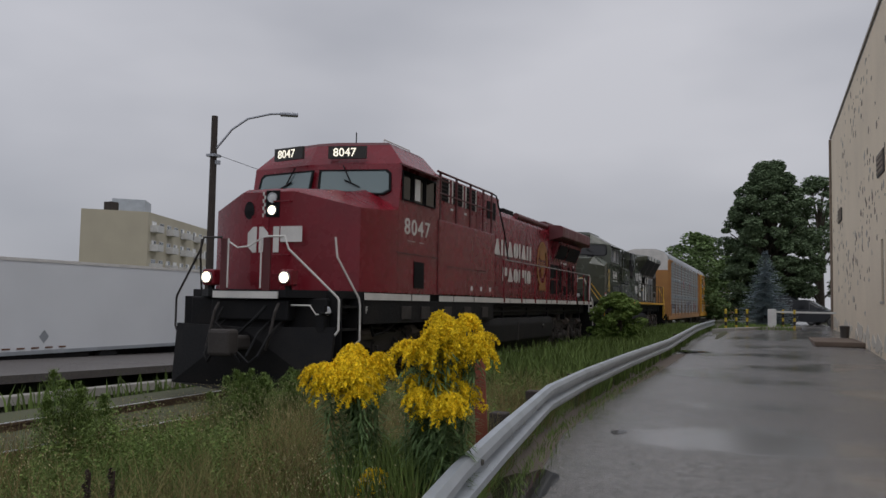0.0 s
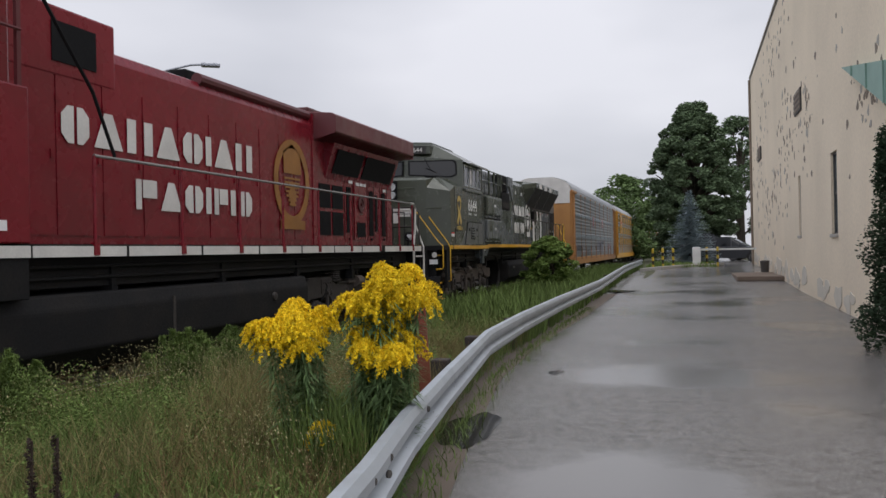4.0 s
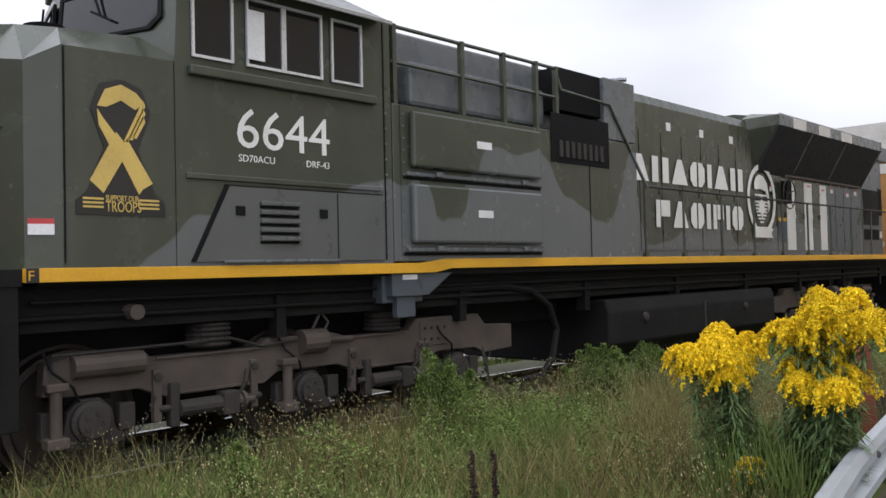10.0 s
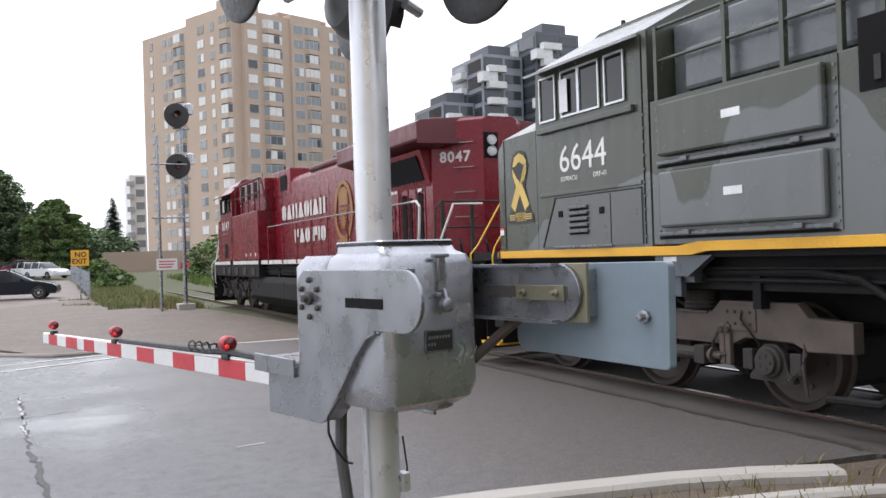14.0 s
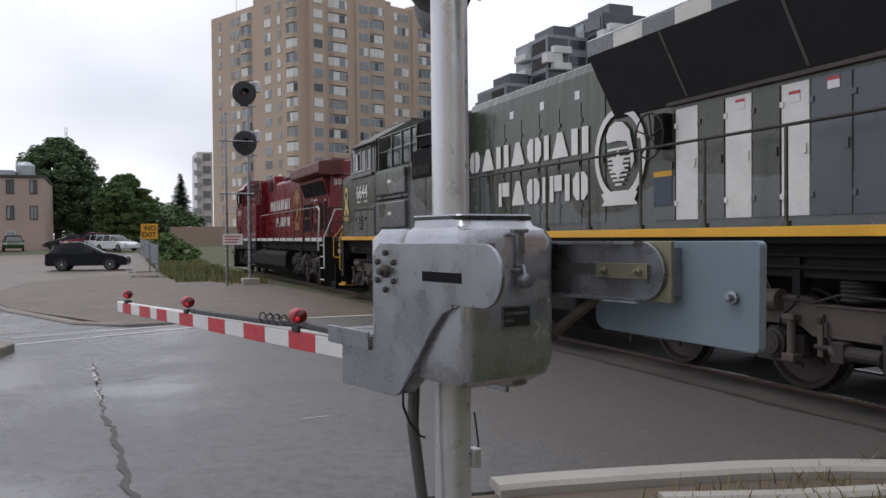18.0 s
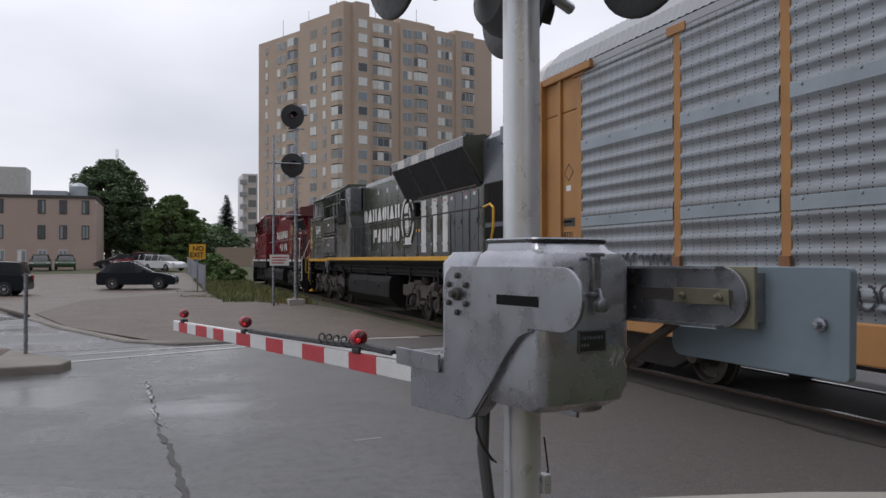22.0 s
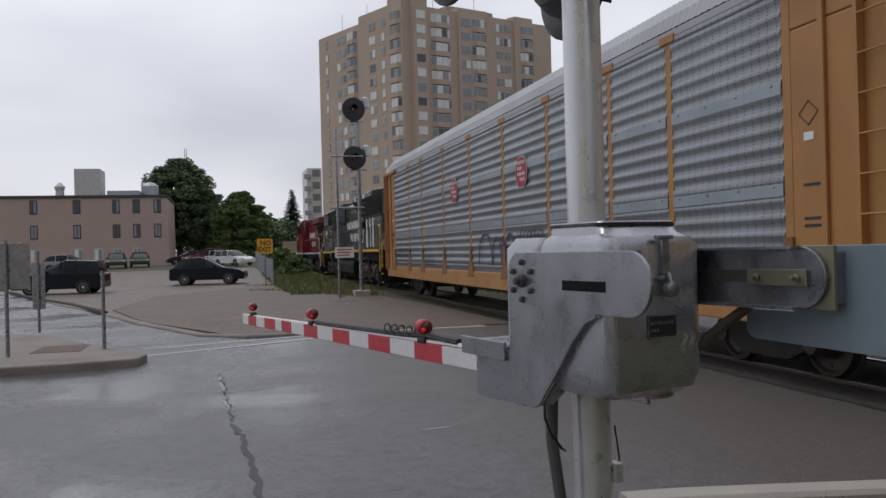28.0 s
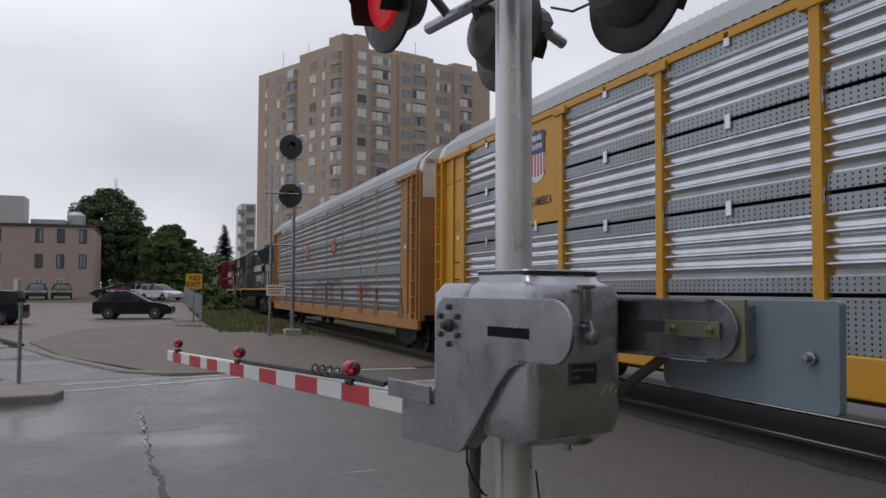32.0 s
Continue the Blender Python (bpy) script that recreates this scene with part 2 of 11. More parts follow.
def blocks(parent, name, material, kinds, widths, x, y, h, stroke, gap, m, t=0.005, label=""):
    """A line of painted writing as plain shapes: o a split round, v a peak, h a pair of bars, i a bar, f a bar and a block."""
    for k, w in zip(kinds, widths):
        bm = B()
        s = stroke
        if k == "v":
            plate(bm, [(x, y), (x + w, y), (x + w * 0.64, y + h), (x + w * 0.36, y + h)], m, t)
        elif k == "o":
            q, r = h * 0.24, w * 0.44
            for a, d in ((x, 1), (x + w, -1)):
                pts = [(a + d * q, y), (a + d * r, y), (a + d * r, y + h), (a + d * q, y + h), (a, y + h - q), (a, y + q)]
                plate(bm, pts if d > 0 else pts[::-1], m, t)
        elif k == "h":
            for a in (x, x + w - s * 1.4):
                plate(bm, rect(a, y, a + s * 1.4, y + h), m, t)
        elif k == "f":
            plate(bm, rect(x, y, x + s, y + h), m, t)
            plate(bm, rect(x + s * 1.25, y + h * 0.4, x + w, y + h), m, t)
        else:
            plate(bm, rect(x, y, x + w, y + h), m, t)
        part(name, bm, material, parent, label)
        x += w + gap
    return x


# ---- ground and roads ----
def smooth(a):
    a = max(0.0, min(1.0, a))
    return a * a * (3 - 2 * a)


def land(x, y):
    """Height of the land."""
    h = -0.06
    if y < -40:
        h += 0.75 * smooth((-y - 42) / 55)
    if y > 20 and x > -4:
        h += 0.5 * smooth((y - 22) / 26) * smooth((x + 4) / 2)
    if y > -3:
        h -= 1.25 * smooth((-9.7 - x) / 4.5) * smooth((y + 3) / 9)
    return h


def wet_asphalt(name, base, dry, wet_at, shine=0.10, dusty=False, pools=()):
    """Tarmac with damp fields, shallow water in the hollows and pale aggregate."""
    m = mat(name, base, 0.5, dark=0.64, scale=0.35, amount=0.65, fine=70, bump=0.5, bump_scale=150)
    n, l = m.node_tree.nodes, m.node_tree.links
    b = n["Principled BSDF"]
    co = n.new("ShaderNodeTexCoord").outputs["Object"]
    t = n.new("ShaderNodeTexNoise")
    t.inputs["Scale"].default_value, t.inputs["Detail"].default_value = 0.33, 3.5
    l.new(co, t.inputs["Vector"])
    r = n.new("ShaderNodeMapRange")
    r.inputs[1].default_value, r.inputs[2].default_value = wet_at, wet_at + 0.16
    r.inputs[3].default_value, r.inputs[4].default_value = dry, shine
    l.new(t.outputs[0], r.inputs[0])
    l.new(r.outputs[0], b.inputs["Roughness"])
    if dusty:
        # brown grit carried out from the trackbed, darkened as shade beside the train
        sp = n.new("ShaderNodeSeparateXYZ")
        l.new(co, sp.inputs[0])
        ad = n.new("ShaderNodeMath")
        ad.operation = "MULTIPLY_ADD"
        l.new(t.outputs[0], ad.inputs[0])
        ad.inputs[1].default_value = -5.0
        l.new(sp.outputs[0], ad.inputs[2])
        dm = n.new("ShaderNodeMapRange")
        dm.inputs[1].default_value, dm.inputs[2].default_value = -3.4, -6.6
        l.new(ad.outputs[0], dm.inputs[0])
        mx = n.new("ShaderNodeMix")
        mx.data_type = "RGBA"
        l.new(dm.outputs[0], mx.inputs[0])
        l.new(b.inputs["Base Color"].links[0].from_socket, mx.inputs[6])
        mx.inputs[7].default_value = (0.088, 0.076, 0.069, 1)
        l.new(mx.outputs[2], b.inputs["Base Color"])
        rm = n.new("ShaderNodeMix")
        l.new(dm.outputs[0], rm.inputs[0])
        l.new(r.outputs[0], rm.inputs[2])
        rm.inputs[3].default_value = 0.55
        l.new(rm.outputs[0], b.inputs["Roughness"])
    nb = b.inputs["Normal"].links[0].from_node
    s = n.new("ShaderNodeMapRange")
    s.inputs[1].default_value, s.inputs[2].default_value = wet_at, wet_at + 0.16
    s.inputs[3].default_value, s.inputs[4].default_value = 0.75, 0.12
    l.new(t.outputs[0], s.inputs[0])
    l.new(s.outputs[0], nb.inputs["Strength"])

    def mix(f, a, c):
        x = n.new("ShaderNodeMix")
        x.data_type = "RGBA"
        l.new(f, x.inputs[0])
        for v, q in ((a, x.inputs[6]), (c, x.inputs[7])):
            if isinstance(v, bpy.types.NodeSocket):
                l.new(v, q)
            else:
                q.default_value = (*v, 1)
        return x.outputs[2]

    def step(src, lo, hi, a=0.0, c=1.0):
        x = n.new("ShaderNodeMapRange")
        x.interpolation_type = "SMOOTHSTEP"
        for i, v in enumerate((lo, hi, a, c)):
            x.inputs[i + 1].default_value = v
        l.new(src, x.inputs[0])
        return x.outputs[0]

    # blotches a hand wide, and scattered pale stones
    bl = n.new("ShaderNodeTexNoise")
    bl.inputs["Scale"].default_value, bl.inputs["Detail"].default_value, bl.inputs["Roughness"].default_value = 7.0, 7.0, 0.78
    l.new(co, bl.inputs["Vector"])
    vo = n.new("ShaderNodeTexVoronoi")
    vo.inputs["Scale"].default_value = 32.0
    l.new(co, vo.inputs["Vector"])
    col = b.inputs["Base Color"].links[0].from_socket
    col = mix(step(bl.outputs[0], 0.46, 0.60, 0.0, 0.6), col, tuple(c * 0.42 for c in base))
    col = mix(step(vo.outputs["Distance"], 0.3, 0.14, 0.0, 0.42), col, tuple(c * 2.4 for c in base))
    l.new(col, b.inputs["Base Color"])
    if pools:
        wet = None
        wn_ = n.new("ShaderNodeTexNoise")
        wn_.inputs["Scale"].default_value, wn_.inputs["Detail"].default_value = 1.2, 3.0
        l.new(co, wn_.inputs["Vector"])
        ad = n.new("ShaderNodeVectorMath")
        ad.operation = "MULTIPLY_ADD"
        l.new(wn_.outputs[1], ad.inputs[0])
        ad.inputs[1].default_value = (1.1, 1.1, 0)
        l.new(co, ad.inputs[2])
        for cx, cy, rx, ry in pools:
            q = n.new("ShaderNodeMapping")
            q.inputs["Location"].default_value = (-(cx + 0.55) / rx, -(cy + 0.55) / ry, 0)
            q.inputs["Scale"].default_value = (1 / rx, 1 / ry, 0)
            l.new(ad.outputs[0], q.inputs[0])
            d = n.new("ShaderNodeVectorMath")
            d.operation = "LENGTH"
            l.new(q.outputs[0], d.inputs[0])
            f = step(d.outputs["Value"], 1.5, 0.6)
            if wet is None:
                wet = f
            else:
                mx = n.new("ShaderNodeMath")
                mx.operation = "MAXIMUM"
                l.new(wet, mx.inputs[0])
                l.new(f, mx.inputs[1])
                wet = mx.outputs[0]
        for name_, value in (("Roughness", 0.22), ("Base Color", tuple(c * 0.75 for c in base))):
            src = b.inputs[name_].links[0].from_socket
            if name_ == "Roughness":
                x = n.new("ShaderNodeMix")
                l.new(wet, x.inputs[0])
                l.new(src, x.inputs[2])
                x.inputs[3].default_value = value
                l.new(x.outputs[0], b.inputs[name_])
            else:
                l.new(mix(wet, src, value), b.inputs[name_])
        x = n.new("ShaderNodeMix")
        l.new(wet, x.inputs[0])
        l.new(s.outputs[0], x.inputs[2])
        x.inputs[3].default_value = 0.0
        l.new(x.outputs[0], nb.inputs["Strength"])
    return m


M_ASPH = wet_asphalt("wet_road_asphalt", (0.13, 0.13, 0.135), 0.38, 0.44, 0.11, True)
M_XING = mat("oily_crossing_asphalt", (0.07, 0.061, 0.054), 0.75, dark=0.5, scale=0.8, amount=0.6, fine=70, bump=0.4, bump_scale=60)
M_DRIVE = wet_asphalt("wet_driveway_asphalt", (0.182, 0.171, 0.163), 0.26, 0.46, 0.12,
                      pools=((-0.5, 5.5, 0.95, 1.15), (-0.1, 10.5, 1.6, 0.8)))
M_LOT = mat("gravelly_lot", (0.15, 0.118, 0.095), 0.55, dark=0.42, scale=0.45, amount=0.75, fine=6, bump=0.5, bump_scale=30)
M_DIRT = mat("wet_dirt", (0.125, 0.095, 0.072), 0.62, dark=0.42, scale=0.9, amount=0.7, fine=9, bump=0.8, bump_scale=28)
M_SOIL = mat("grassy_soil", (0.065, 0.072, 0.03), 0.9, scale=0.7, fine=30, bump=0.8, bump_scale=18, dirt=(0.05, 0.04, 0.025), amount=0.5)
M_BALLAST = mat("ballast_stone", (0.13, 0.12, 0.11), 0.85, dark=0.5, scale=1.5, fine=50, island=0.45, bump=0.4)
M_SLEEPER = mat("tarred_sleeper", (0.055, 0.045, 0.038), 0.85, dark=0.6, scale=3, rand=0.25)
M_RAIL = mat("rusty_rail", (0.10, 0.062, 0.045), 0.65, 0.3, dark=0.6, scale=3)
M_RAILTOP = mat("worn_rail_head", (0.42, 0.41, 0.40), 0.28, 0.9)
M_CONC = mat("kerb_concrete", (0.36, 0.34, 0.31), 0.75, dark=0.7, scale=1.0, bump=0.2)
M_OLDC = mat("grimy_concrete", (0.24, 0.215, 0.19), 0.8, dark=0.5, scale=1.6, amount=0.7, fine=9, bump=0.4, bump_scale=25)
M_PAINT = mat("worn_road_paint", (0.55, 0.55, 0.54), 0.5, dark=0.35, scale=4, amount=0.9, fine=60)
M_CRACK = mat("crack_filler", (0.045, 0.044, 0.043), 0.6)
M_SMEAR = mat("oil_smear", (0.045, 0.038, 0.034), 0.55, dark=0.6, scale=6)
M_WATER = mat("standing_water", (0.022, 0.021, 0.02), 0.03, spec=0.6, bump=0)


def grid(name, xs, ys, dz, material, label, category, inside=None, kind="structure"):
    vs = [(x, y, land(x, y) + dz) for y in ys for x in xs]
    k = len(xs)
    fs = []
    for j in range(len(ys) - 1):
        for i in range(k - 1):
            if inside is None or inside((xs[i] + xs[i + 1]) / 2, (ys[j] + ys[j + 1]) / 2):
                fs.append((j * k + i, j * k + i + 1, (j + 1) * k + i + 1, (j + 1) * k + i))
    me = bpy.data.meshes.new(name)
    me.from_pydata(vs, [], fs)
    me.materials.append(material)
    return tagged(new(name, me), label, category, kind=kind)


def span(a, b, n):
    return [a + (b - a) * i / n for i in range(n + 1)]


GX = [-2500, -700, -300, -150] + span(-100, -30, 7) + span(-26, -4, 22) + span(-2, 30, 8) + [60, 120, 300, 700, 2500]
GY = [-2500, -700, -300, -200, -150] + span(-120, -40, 16) + span(-36, 48, 42) + [60, 90, 150, 300, 700, 2500]
grid("ground", GX, GY, 0.0, M_SOIL, "weedy ground beside the railway", "ground")


def strip(name, left, right, dz, material, label, category):
    """A paved strip between two edge lines; the edges lie on the land, raised by dz."""
    bm = B()
    rows = [[bm.verts.new((a[0] + (b[0] - a[0]) * f, a[1] + (b[1] - a[1]) * f, land(a[0] + (b[0] - a[0]) * f, a[1] + (b[1] - a[1]) * f) + dz)) for f in span(0, 1, 4)] for a, b in zip(left, right)]
    for r, q in zip(rows, rows[1:]):
        for i in range(4):
            bm.faces.new((r[i], r[i + 1], q[i + 1], q[i]))
    rim = [r[0] for r in rows] + rows[-1][1:] + [r[-1] for r in rows[-2::-1]] + rows[0][-2:0:-1]
    low = [bm.verts.new(v.co - Vector((0, 0, 0.2))) for v in rim]
    for i in range(len(rim)):
        bm.faces.new((rim[i - 1], rim[i], low[i], low[i - 1]))
    return tagged(part(name, bm, material), label, category, kind="structure")


EDGE = [(-0.9, -2.0), (-1.25, 2.2), (-1.75, 4.7), (-2.28, 7.4), (-2.6, 10.1), (-2.75, 14), (-2.78, 20), (-2.95, 28), (-3.1, 36), (-3.2, 46), (-3.2, 60), (-3.2, 90)]
strip("driveway", EDGE, [(3.7, y) for _, y in EDGE], 0.06, M_DRIVE, "wet patched asphalt driveway along the wall", "driveway")
strip("driveway_apron", [(-1.5, -5.3), (-0.95, -2.0)], [(14, -5.3), (14, -2.0)], 0.058, M_DRIVE, "wet asphalt apron at the road", "driveway")
# the road over the crossing, the side street and the lot
strip("road", [(x, -17.6) for x in (-90, -30, -12, -9.2)], [(x, -4.6) for x in (-90, -30, -12, -9.2)], 0.062, M_ASPH, "wet grey asphalt road over the crossing", "road")
strip("road_east", [(x, -17.6) for x in (-6.2, 0, 10, 40, 90)], [(-6.2, -4.55), (-1, -5.3), (10, -5.3), (40, -5.3), (90, -5.3)], 0.062, M_ASPH, "wet grey asphalt road over the crossing", "road")
strip("crossing_panel", [(-8.38, -17.6), (-8.38, -4.2)], [(-7.02, -17.6), (-7.02, -4.2)], 0.095, M_XING, "asphalt between the rails at the crossing", "road")
strip("crossing_edge", [(-9.25, -17.6), (-9.25, -4.2)], [(-8.53, -17.6), (-8.53, -4.2)], 0.066, M_XING, "asphalt beside the rail at the crossing", "road")
strip("crossing_edge_near", [(-6.87, -17.6), (-6.87, -4.2)], [(-6.15, -17.6), (-6.15, -4.5)], 0.066, M_XING, "asphalt beside the rail at the crossing", "road")
SS_L = [(-0.2, -17.55), (2.2, -22.4), (4.0, -28.0), (6.1, -33.5), (8.2, -39.5), (11, -47.5), (16, -60), (24, -80)]
strip("side_street", SS_L, [(x + 9.5, y + 2.5) for x, y in SS_L], 0.066, M_ASPH, "wet side street beyond the crossing", "road")
strip("parking_lot", [(-1.8, -24), (-2.2, -36), (-2.6, -50), (-2.6, -70), (-2.0, -98)], [(2.4, -23.2), (6.6, -35.5), (11, -48.5), (19, -68), (36, -98)], 0.055, M_LOT, "worn gravelly parking lot", "parking lot")
strip("dirt_verge", [(-6.1, -17.6), (-6.0, -24), (-5.6, -30), (-4.0, -38), (-2.6, -45)], [(-0.2, -17.7), (2.2, -23.0), (3.7, -29), (3.0, -37), (-1.6, -45)], 0.085, M_DIRT, "wet trodden dirt beside the crossing", "ground")
strip("ramp", [(-5.4, -17.3), (-5.15, -19.9)], [(-3.4, -17.4), (-4.0, -18.7)], 0.075, M_CONC, "pale concrete ramp by the rails", "pavement")
strip("dirt_corner", [(-6.1, -4.45), (-5.7, -3.2), (-4.5, -2.2)], [(-1.6, -5.2), (-1.2, -3.6), (-0.9, -2.0)], 0.05, M_DIRT, "bare earth behind the kerb", "ground")
strip("dirt_by_rail", [(-9.2, -4.25), (-9.4, -2.0), (-9.6, 0.5), (-9.6, 2.4)], [(-6.0, -4.5), (-4.2, -2.0), (-4.4, 0.5), (-5.9, 2.4)], 0.03, M_DIRT, "oily gravel where the track leaves the crossing", "ground")
strip("far_street", [(-17, -3), (-17, 60), (-17, 200)], [(-27, -3), (-27, 60), (-27, 200)], 0.06, M_ASPH, "lower street beyond the railway", "road")


def kerb(name, pts, w=0.16, h=0.14, label="pale concrete kerb", dz=0.05, material=None):
    bm = B()
    rings = []
    for i, p in enumerate(pts):
        a, b = Vector(pts[max(0, i - 1)]), Vector(pts[min(len(pts) - 1, i + 1)])
        d = (b - a).normalized()
        nrm = Vector((-d.y, d.x))
        z = land(*p) + dz
        c = Vector(p)
        rings.append([(*(c - nrm * w / 2), z - 0.1), (*(c - nrm * w / 2), z + h - 0.03), (*(c - nrm * (w / 2 - 0.03)), z + h), (*(c + nrm * (w / 2 - 0.03)), z + h), (*(c + nrm * w / 2), z + h - 0.03), (*(c + nrm * w / 2), z - 0.1)])
    loft(bm, rings)
    return tagged(part(name, bm, material or M_CONC), label, "kerb", kind="structure")


kerb("kerb_corner", [(-2.4, -5.10), (-2.8, -5.05), (-3.35, -4.94), (-4.2, -4.75), (-4.8, -4.54), (-5.35, -4.27)], 0.25, 0.08)
kerb("kerb_return", [(-3.3, -4.5), (-4.05, -4.22), (-4.75, -4.04), (-5.25, -3.87), (-5.75, -3.57)], 0.16, 0.05, "broken concrete edging")
kerb("kerb_lot", [(-2.0, -17.75), (-0.3, -17.6), (0.6, -18.4), (2.2, -22.4), (4.0, -28.0), (6.1, -33.5), (8.2, -39.5), (11, -47.5)], 0.22, 0.07, "low grimy concrete kerb", 0.05, M_OLDC)
kerb("kerb_far_street", [(-16.6, 2), (-16.6, 40), (-16.6, 120)], 0.2, 0.14)
kerb("kerb_ledge", [(-14.4, 4), (-14.4, 40), (-14.4, 120)], 0.25, 0.12, "low concrete ledge")
# traffic island with its kerb
isl = [(1.35, -14.4), (1.45, -13.85), (2.4, -13.65), (4.5, -13.6), (7.5, -13.8), (8.5, -16.5), (6.5, -19.5), (4.2, -19.3), (3.6, -18.7), (2.6, -16.6)]
bm = prism(B(), isl, "z", -0.1, 0.14, 0.03)
island = tagged(part("traffic_island", bm, M_OLDC), "raised concrete traffic island", "pavement", kind="structure")
part("tactile_plate", box(B(), 2.5, 3.3, -16.4, -15.3, 0.141, 0.147), M_RAIL, island, "rusty tactile plate")
# painted lines
for k, (a, b, w) in enumerate((((-1.62, -16.7), (1.5, -15.25), 0.14), ((-1.5, -17.3), (1.6, -16.35), 0.14), ((-1.95, -7.84), (-1.68, -7.8), 0.025))):
    d = (Vector(b) - Vector(a)).normalized()
    nn = Vector((-d.y, d.x)) * w / 2
    z = 0.0085
    bm = B()
    q = [bm.verts.new((*(Vector(p) + s * nn), z)) for p, s in ((a, 1), (a, -1), (b, -1), (b, 1))]
    bm.faces.new(q)
    tagged(part("road_line", bm, M_PAINT), "worn white painted road line", "road marking", kind="structure")


def crack(pts, w, seed, name="crack", material=None):
    r = random.Random(seed)
    bm = B()
    prev = None
    fine = []
    for a, b in zip(pts, pts[1:]):
        n = max(2, int((Vector(b) - Vector(a)).length / 0.12))
        fine += [Vector(a).lerp(Vector(b), i / n) for i in range(n)]
    for i, p in enumerate(fine):
        c = p + Vector((r.uniform(-0.03, 0.03), r.uniform(-0.03, 0.03)))
        ww = w * r.uniform(0.4, 1.3)
        cur = [bm.verts.new((c.x - ww, c.y, 0.0075)), bm.verts.new((c.x + ww, c.y + r.uniform(-0.02, 0.02), 0.0075))]
        if prev:
            bm.faces.new((prev[0], prev[1], cur[1], cur[0]))
        prev = cur
    return tagged(part(name, bm, material or M_CRACK), "ragged crack in the asphalt", "crack", kind="structure")


crack([(0.04, -8.8), (-0.1, -7.1), (-0.12, -6.1), (-0.2, -5.4)], 0.028, 2)
crack([(0.2, -12.5), (0.12, -10.6), (0.04, -8.8)], 0.014, 5)
crack([(0.22, -12.5), (0.14, -10.7), (0.07, -9.4)], 0.016, 6, "crack_paint", M_PAINT)
crack([(0.7, -10.9), (0.1, -10.7), (-0.6, -10.9)], 0.02, 8)
for k, (pts, w) in enumerate((([(-6.2, -4.7), (-6.16, -7.0), (-6.2, -10.0), (-6.17, -17.0)], 0.05), ([(-9.2, -5.0), (-9.22, -17.0)], 0.05))):
    crack(pts, w, 20 + k, "oil_smear", M_SMEAR)
crack([(3.4, -24.0), (5.0, -23.0), (6.4, -23.4)], 0.04, 12)


def puddle(c, rx, ry, turn, seed):
    r = random.Random(seed)
    ph = [r.uniform(0, 6) for _ in range(4)]
    bm = B()
    vs = []
    for i in range(48):
        a = 2 * math.pi * i / 48
        k = 1 + 0.16 * math.sin(2 * a + ph[0]) + 0.12 * math.sin(3 * a + ph[1]) + 0.07 * math.sin(7 * a + ph[2])
        p = Matrix.Rotation(radians(turn), 2) @ Vector((rx * k * math.cos(a), ry * k * math.sin(a)))
        vs.append(bm.verts.new((c[0] + p.x, c[1] + p.y, land(c[0], c[1]) + 0.066)))
    bm.faces.new(vs)
    tagged(part("puddle", bm, M_WATER), "shallow puddle of rain water", "puddle", kind="structure")


GRIT = mat("wet_grit", (0.13, 0.10, 0.078), 0.7, dark=0.55, scale=3, amount=0.7, fine=60, bump=0.6, bump_scale=80)
gr = random.Random(4)
strip("gravel_edge", [(guard_e - 0.25, y) for guard_e, y in EDGE[1:8]], [(guard_e + gr.uniform(0.25, 0.5), y) for guard_e, y in EDGE[1:8]], 0.0635, GRIT, "wet grit and soil along the driveway edge", "ground")
puddle((-1.95, 7.1), 0.24, 0.75, 8, 1)
puddle((-1.72, 10.6), 0.10, 0.16, 0, 2)
puddle((-2.0, 24.0), 0.5, 0.8, 0, 3)
puddle((-2.35, 29.3), 0.5, 0.8, 0, 4)

# ---- the track ----
for i, x in enumerate((-0.78, 0.78)):
    rl = thing("rail", "worn steel rail of the railway track", "rail", kind="structure")
    X = TRACK_X + x
    bm = prism(B(), [(X - 0.07, -0.12), (X + 0.07, -0.12), (X + 0.07, -0.105), (X + 0.012, -0.09), (X + 0.012, 0.01), (X + 0.036, 0.02), (X + 0.036, 0.046), (X - 0.036, 0.046), (X - 0.036, 0.02), (X - 0.012, 0.01), (X - 0.012, -0.09), (X - 0.07, -0.105)], "y", -400, 400)
    part("rail_web", bm, M_RAIL, rl)
    part("rail_head", box(B(), X - 0.03, X + 0.03, -400, 400, 0.044, 0.05), M_RAILTOP, rl, "polished running surface")
bed = thing("trackbed", "ballast bed with tarred timber sleepers", "trackbed", kind="structure")
bm = B()
for y0, y1 in ((-400, -17.6), (-4.2, 400)):
    prism(bm, [(TRACK_X - 2.3, -0.4), (TRACK_X + 2.1, -0.4), (TRACK_X + 1.45, -0.13), (TRACK_X - 1.45, -0.13)], "y", y0, y1)
part("ballast_core", bm, M_DIRT, bed)
sl = None
for k in range(-60, 100):
    y = k * 0.56 + 0.1
    if -17.9 < y < -4.0:
        continue
    if sl is None:
        sl = part("sleeper", box(B(), -1.3, 1.3, -0.115, 0.115, -0.26, -0.1, 0.012), M_SLEEPER, bed, "tarred timber sleeper")
        sl.matrix_basis = pose(TRACK_X, y, 0)
    else:
        again(sl, pose(TRACK_X, y, 0))
r_ = np.random.RandomState(4)
vs, fs = [], []
OCT = ((1, 0, 0), (-1, 0, 0), (0, 1, 0), (0, -1, 0), (0, 0, 1), (0, 0, -1))
OF = ((0, 2, 4), (2, 1, 4), (1, 3, 4), (3, 0, 4), (2, 0, 5), (1, 2, 5), (3, 1, 5), (0, 3, 5))
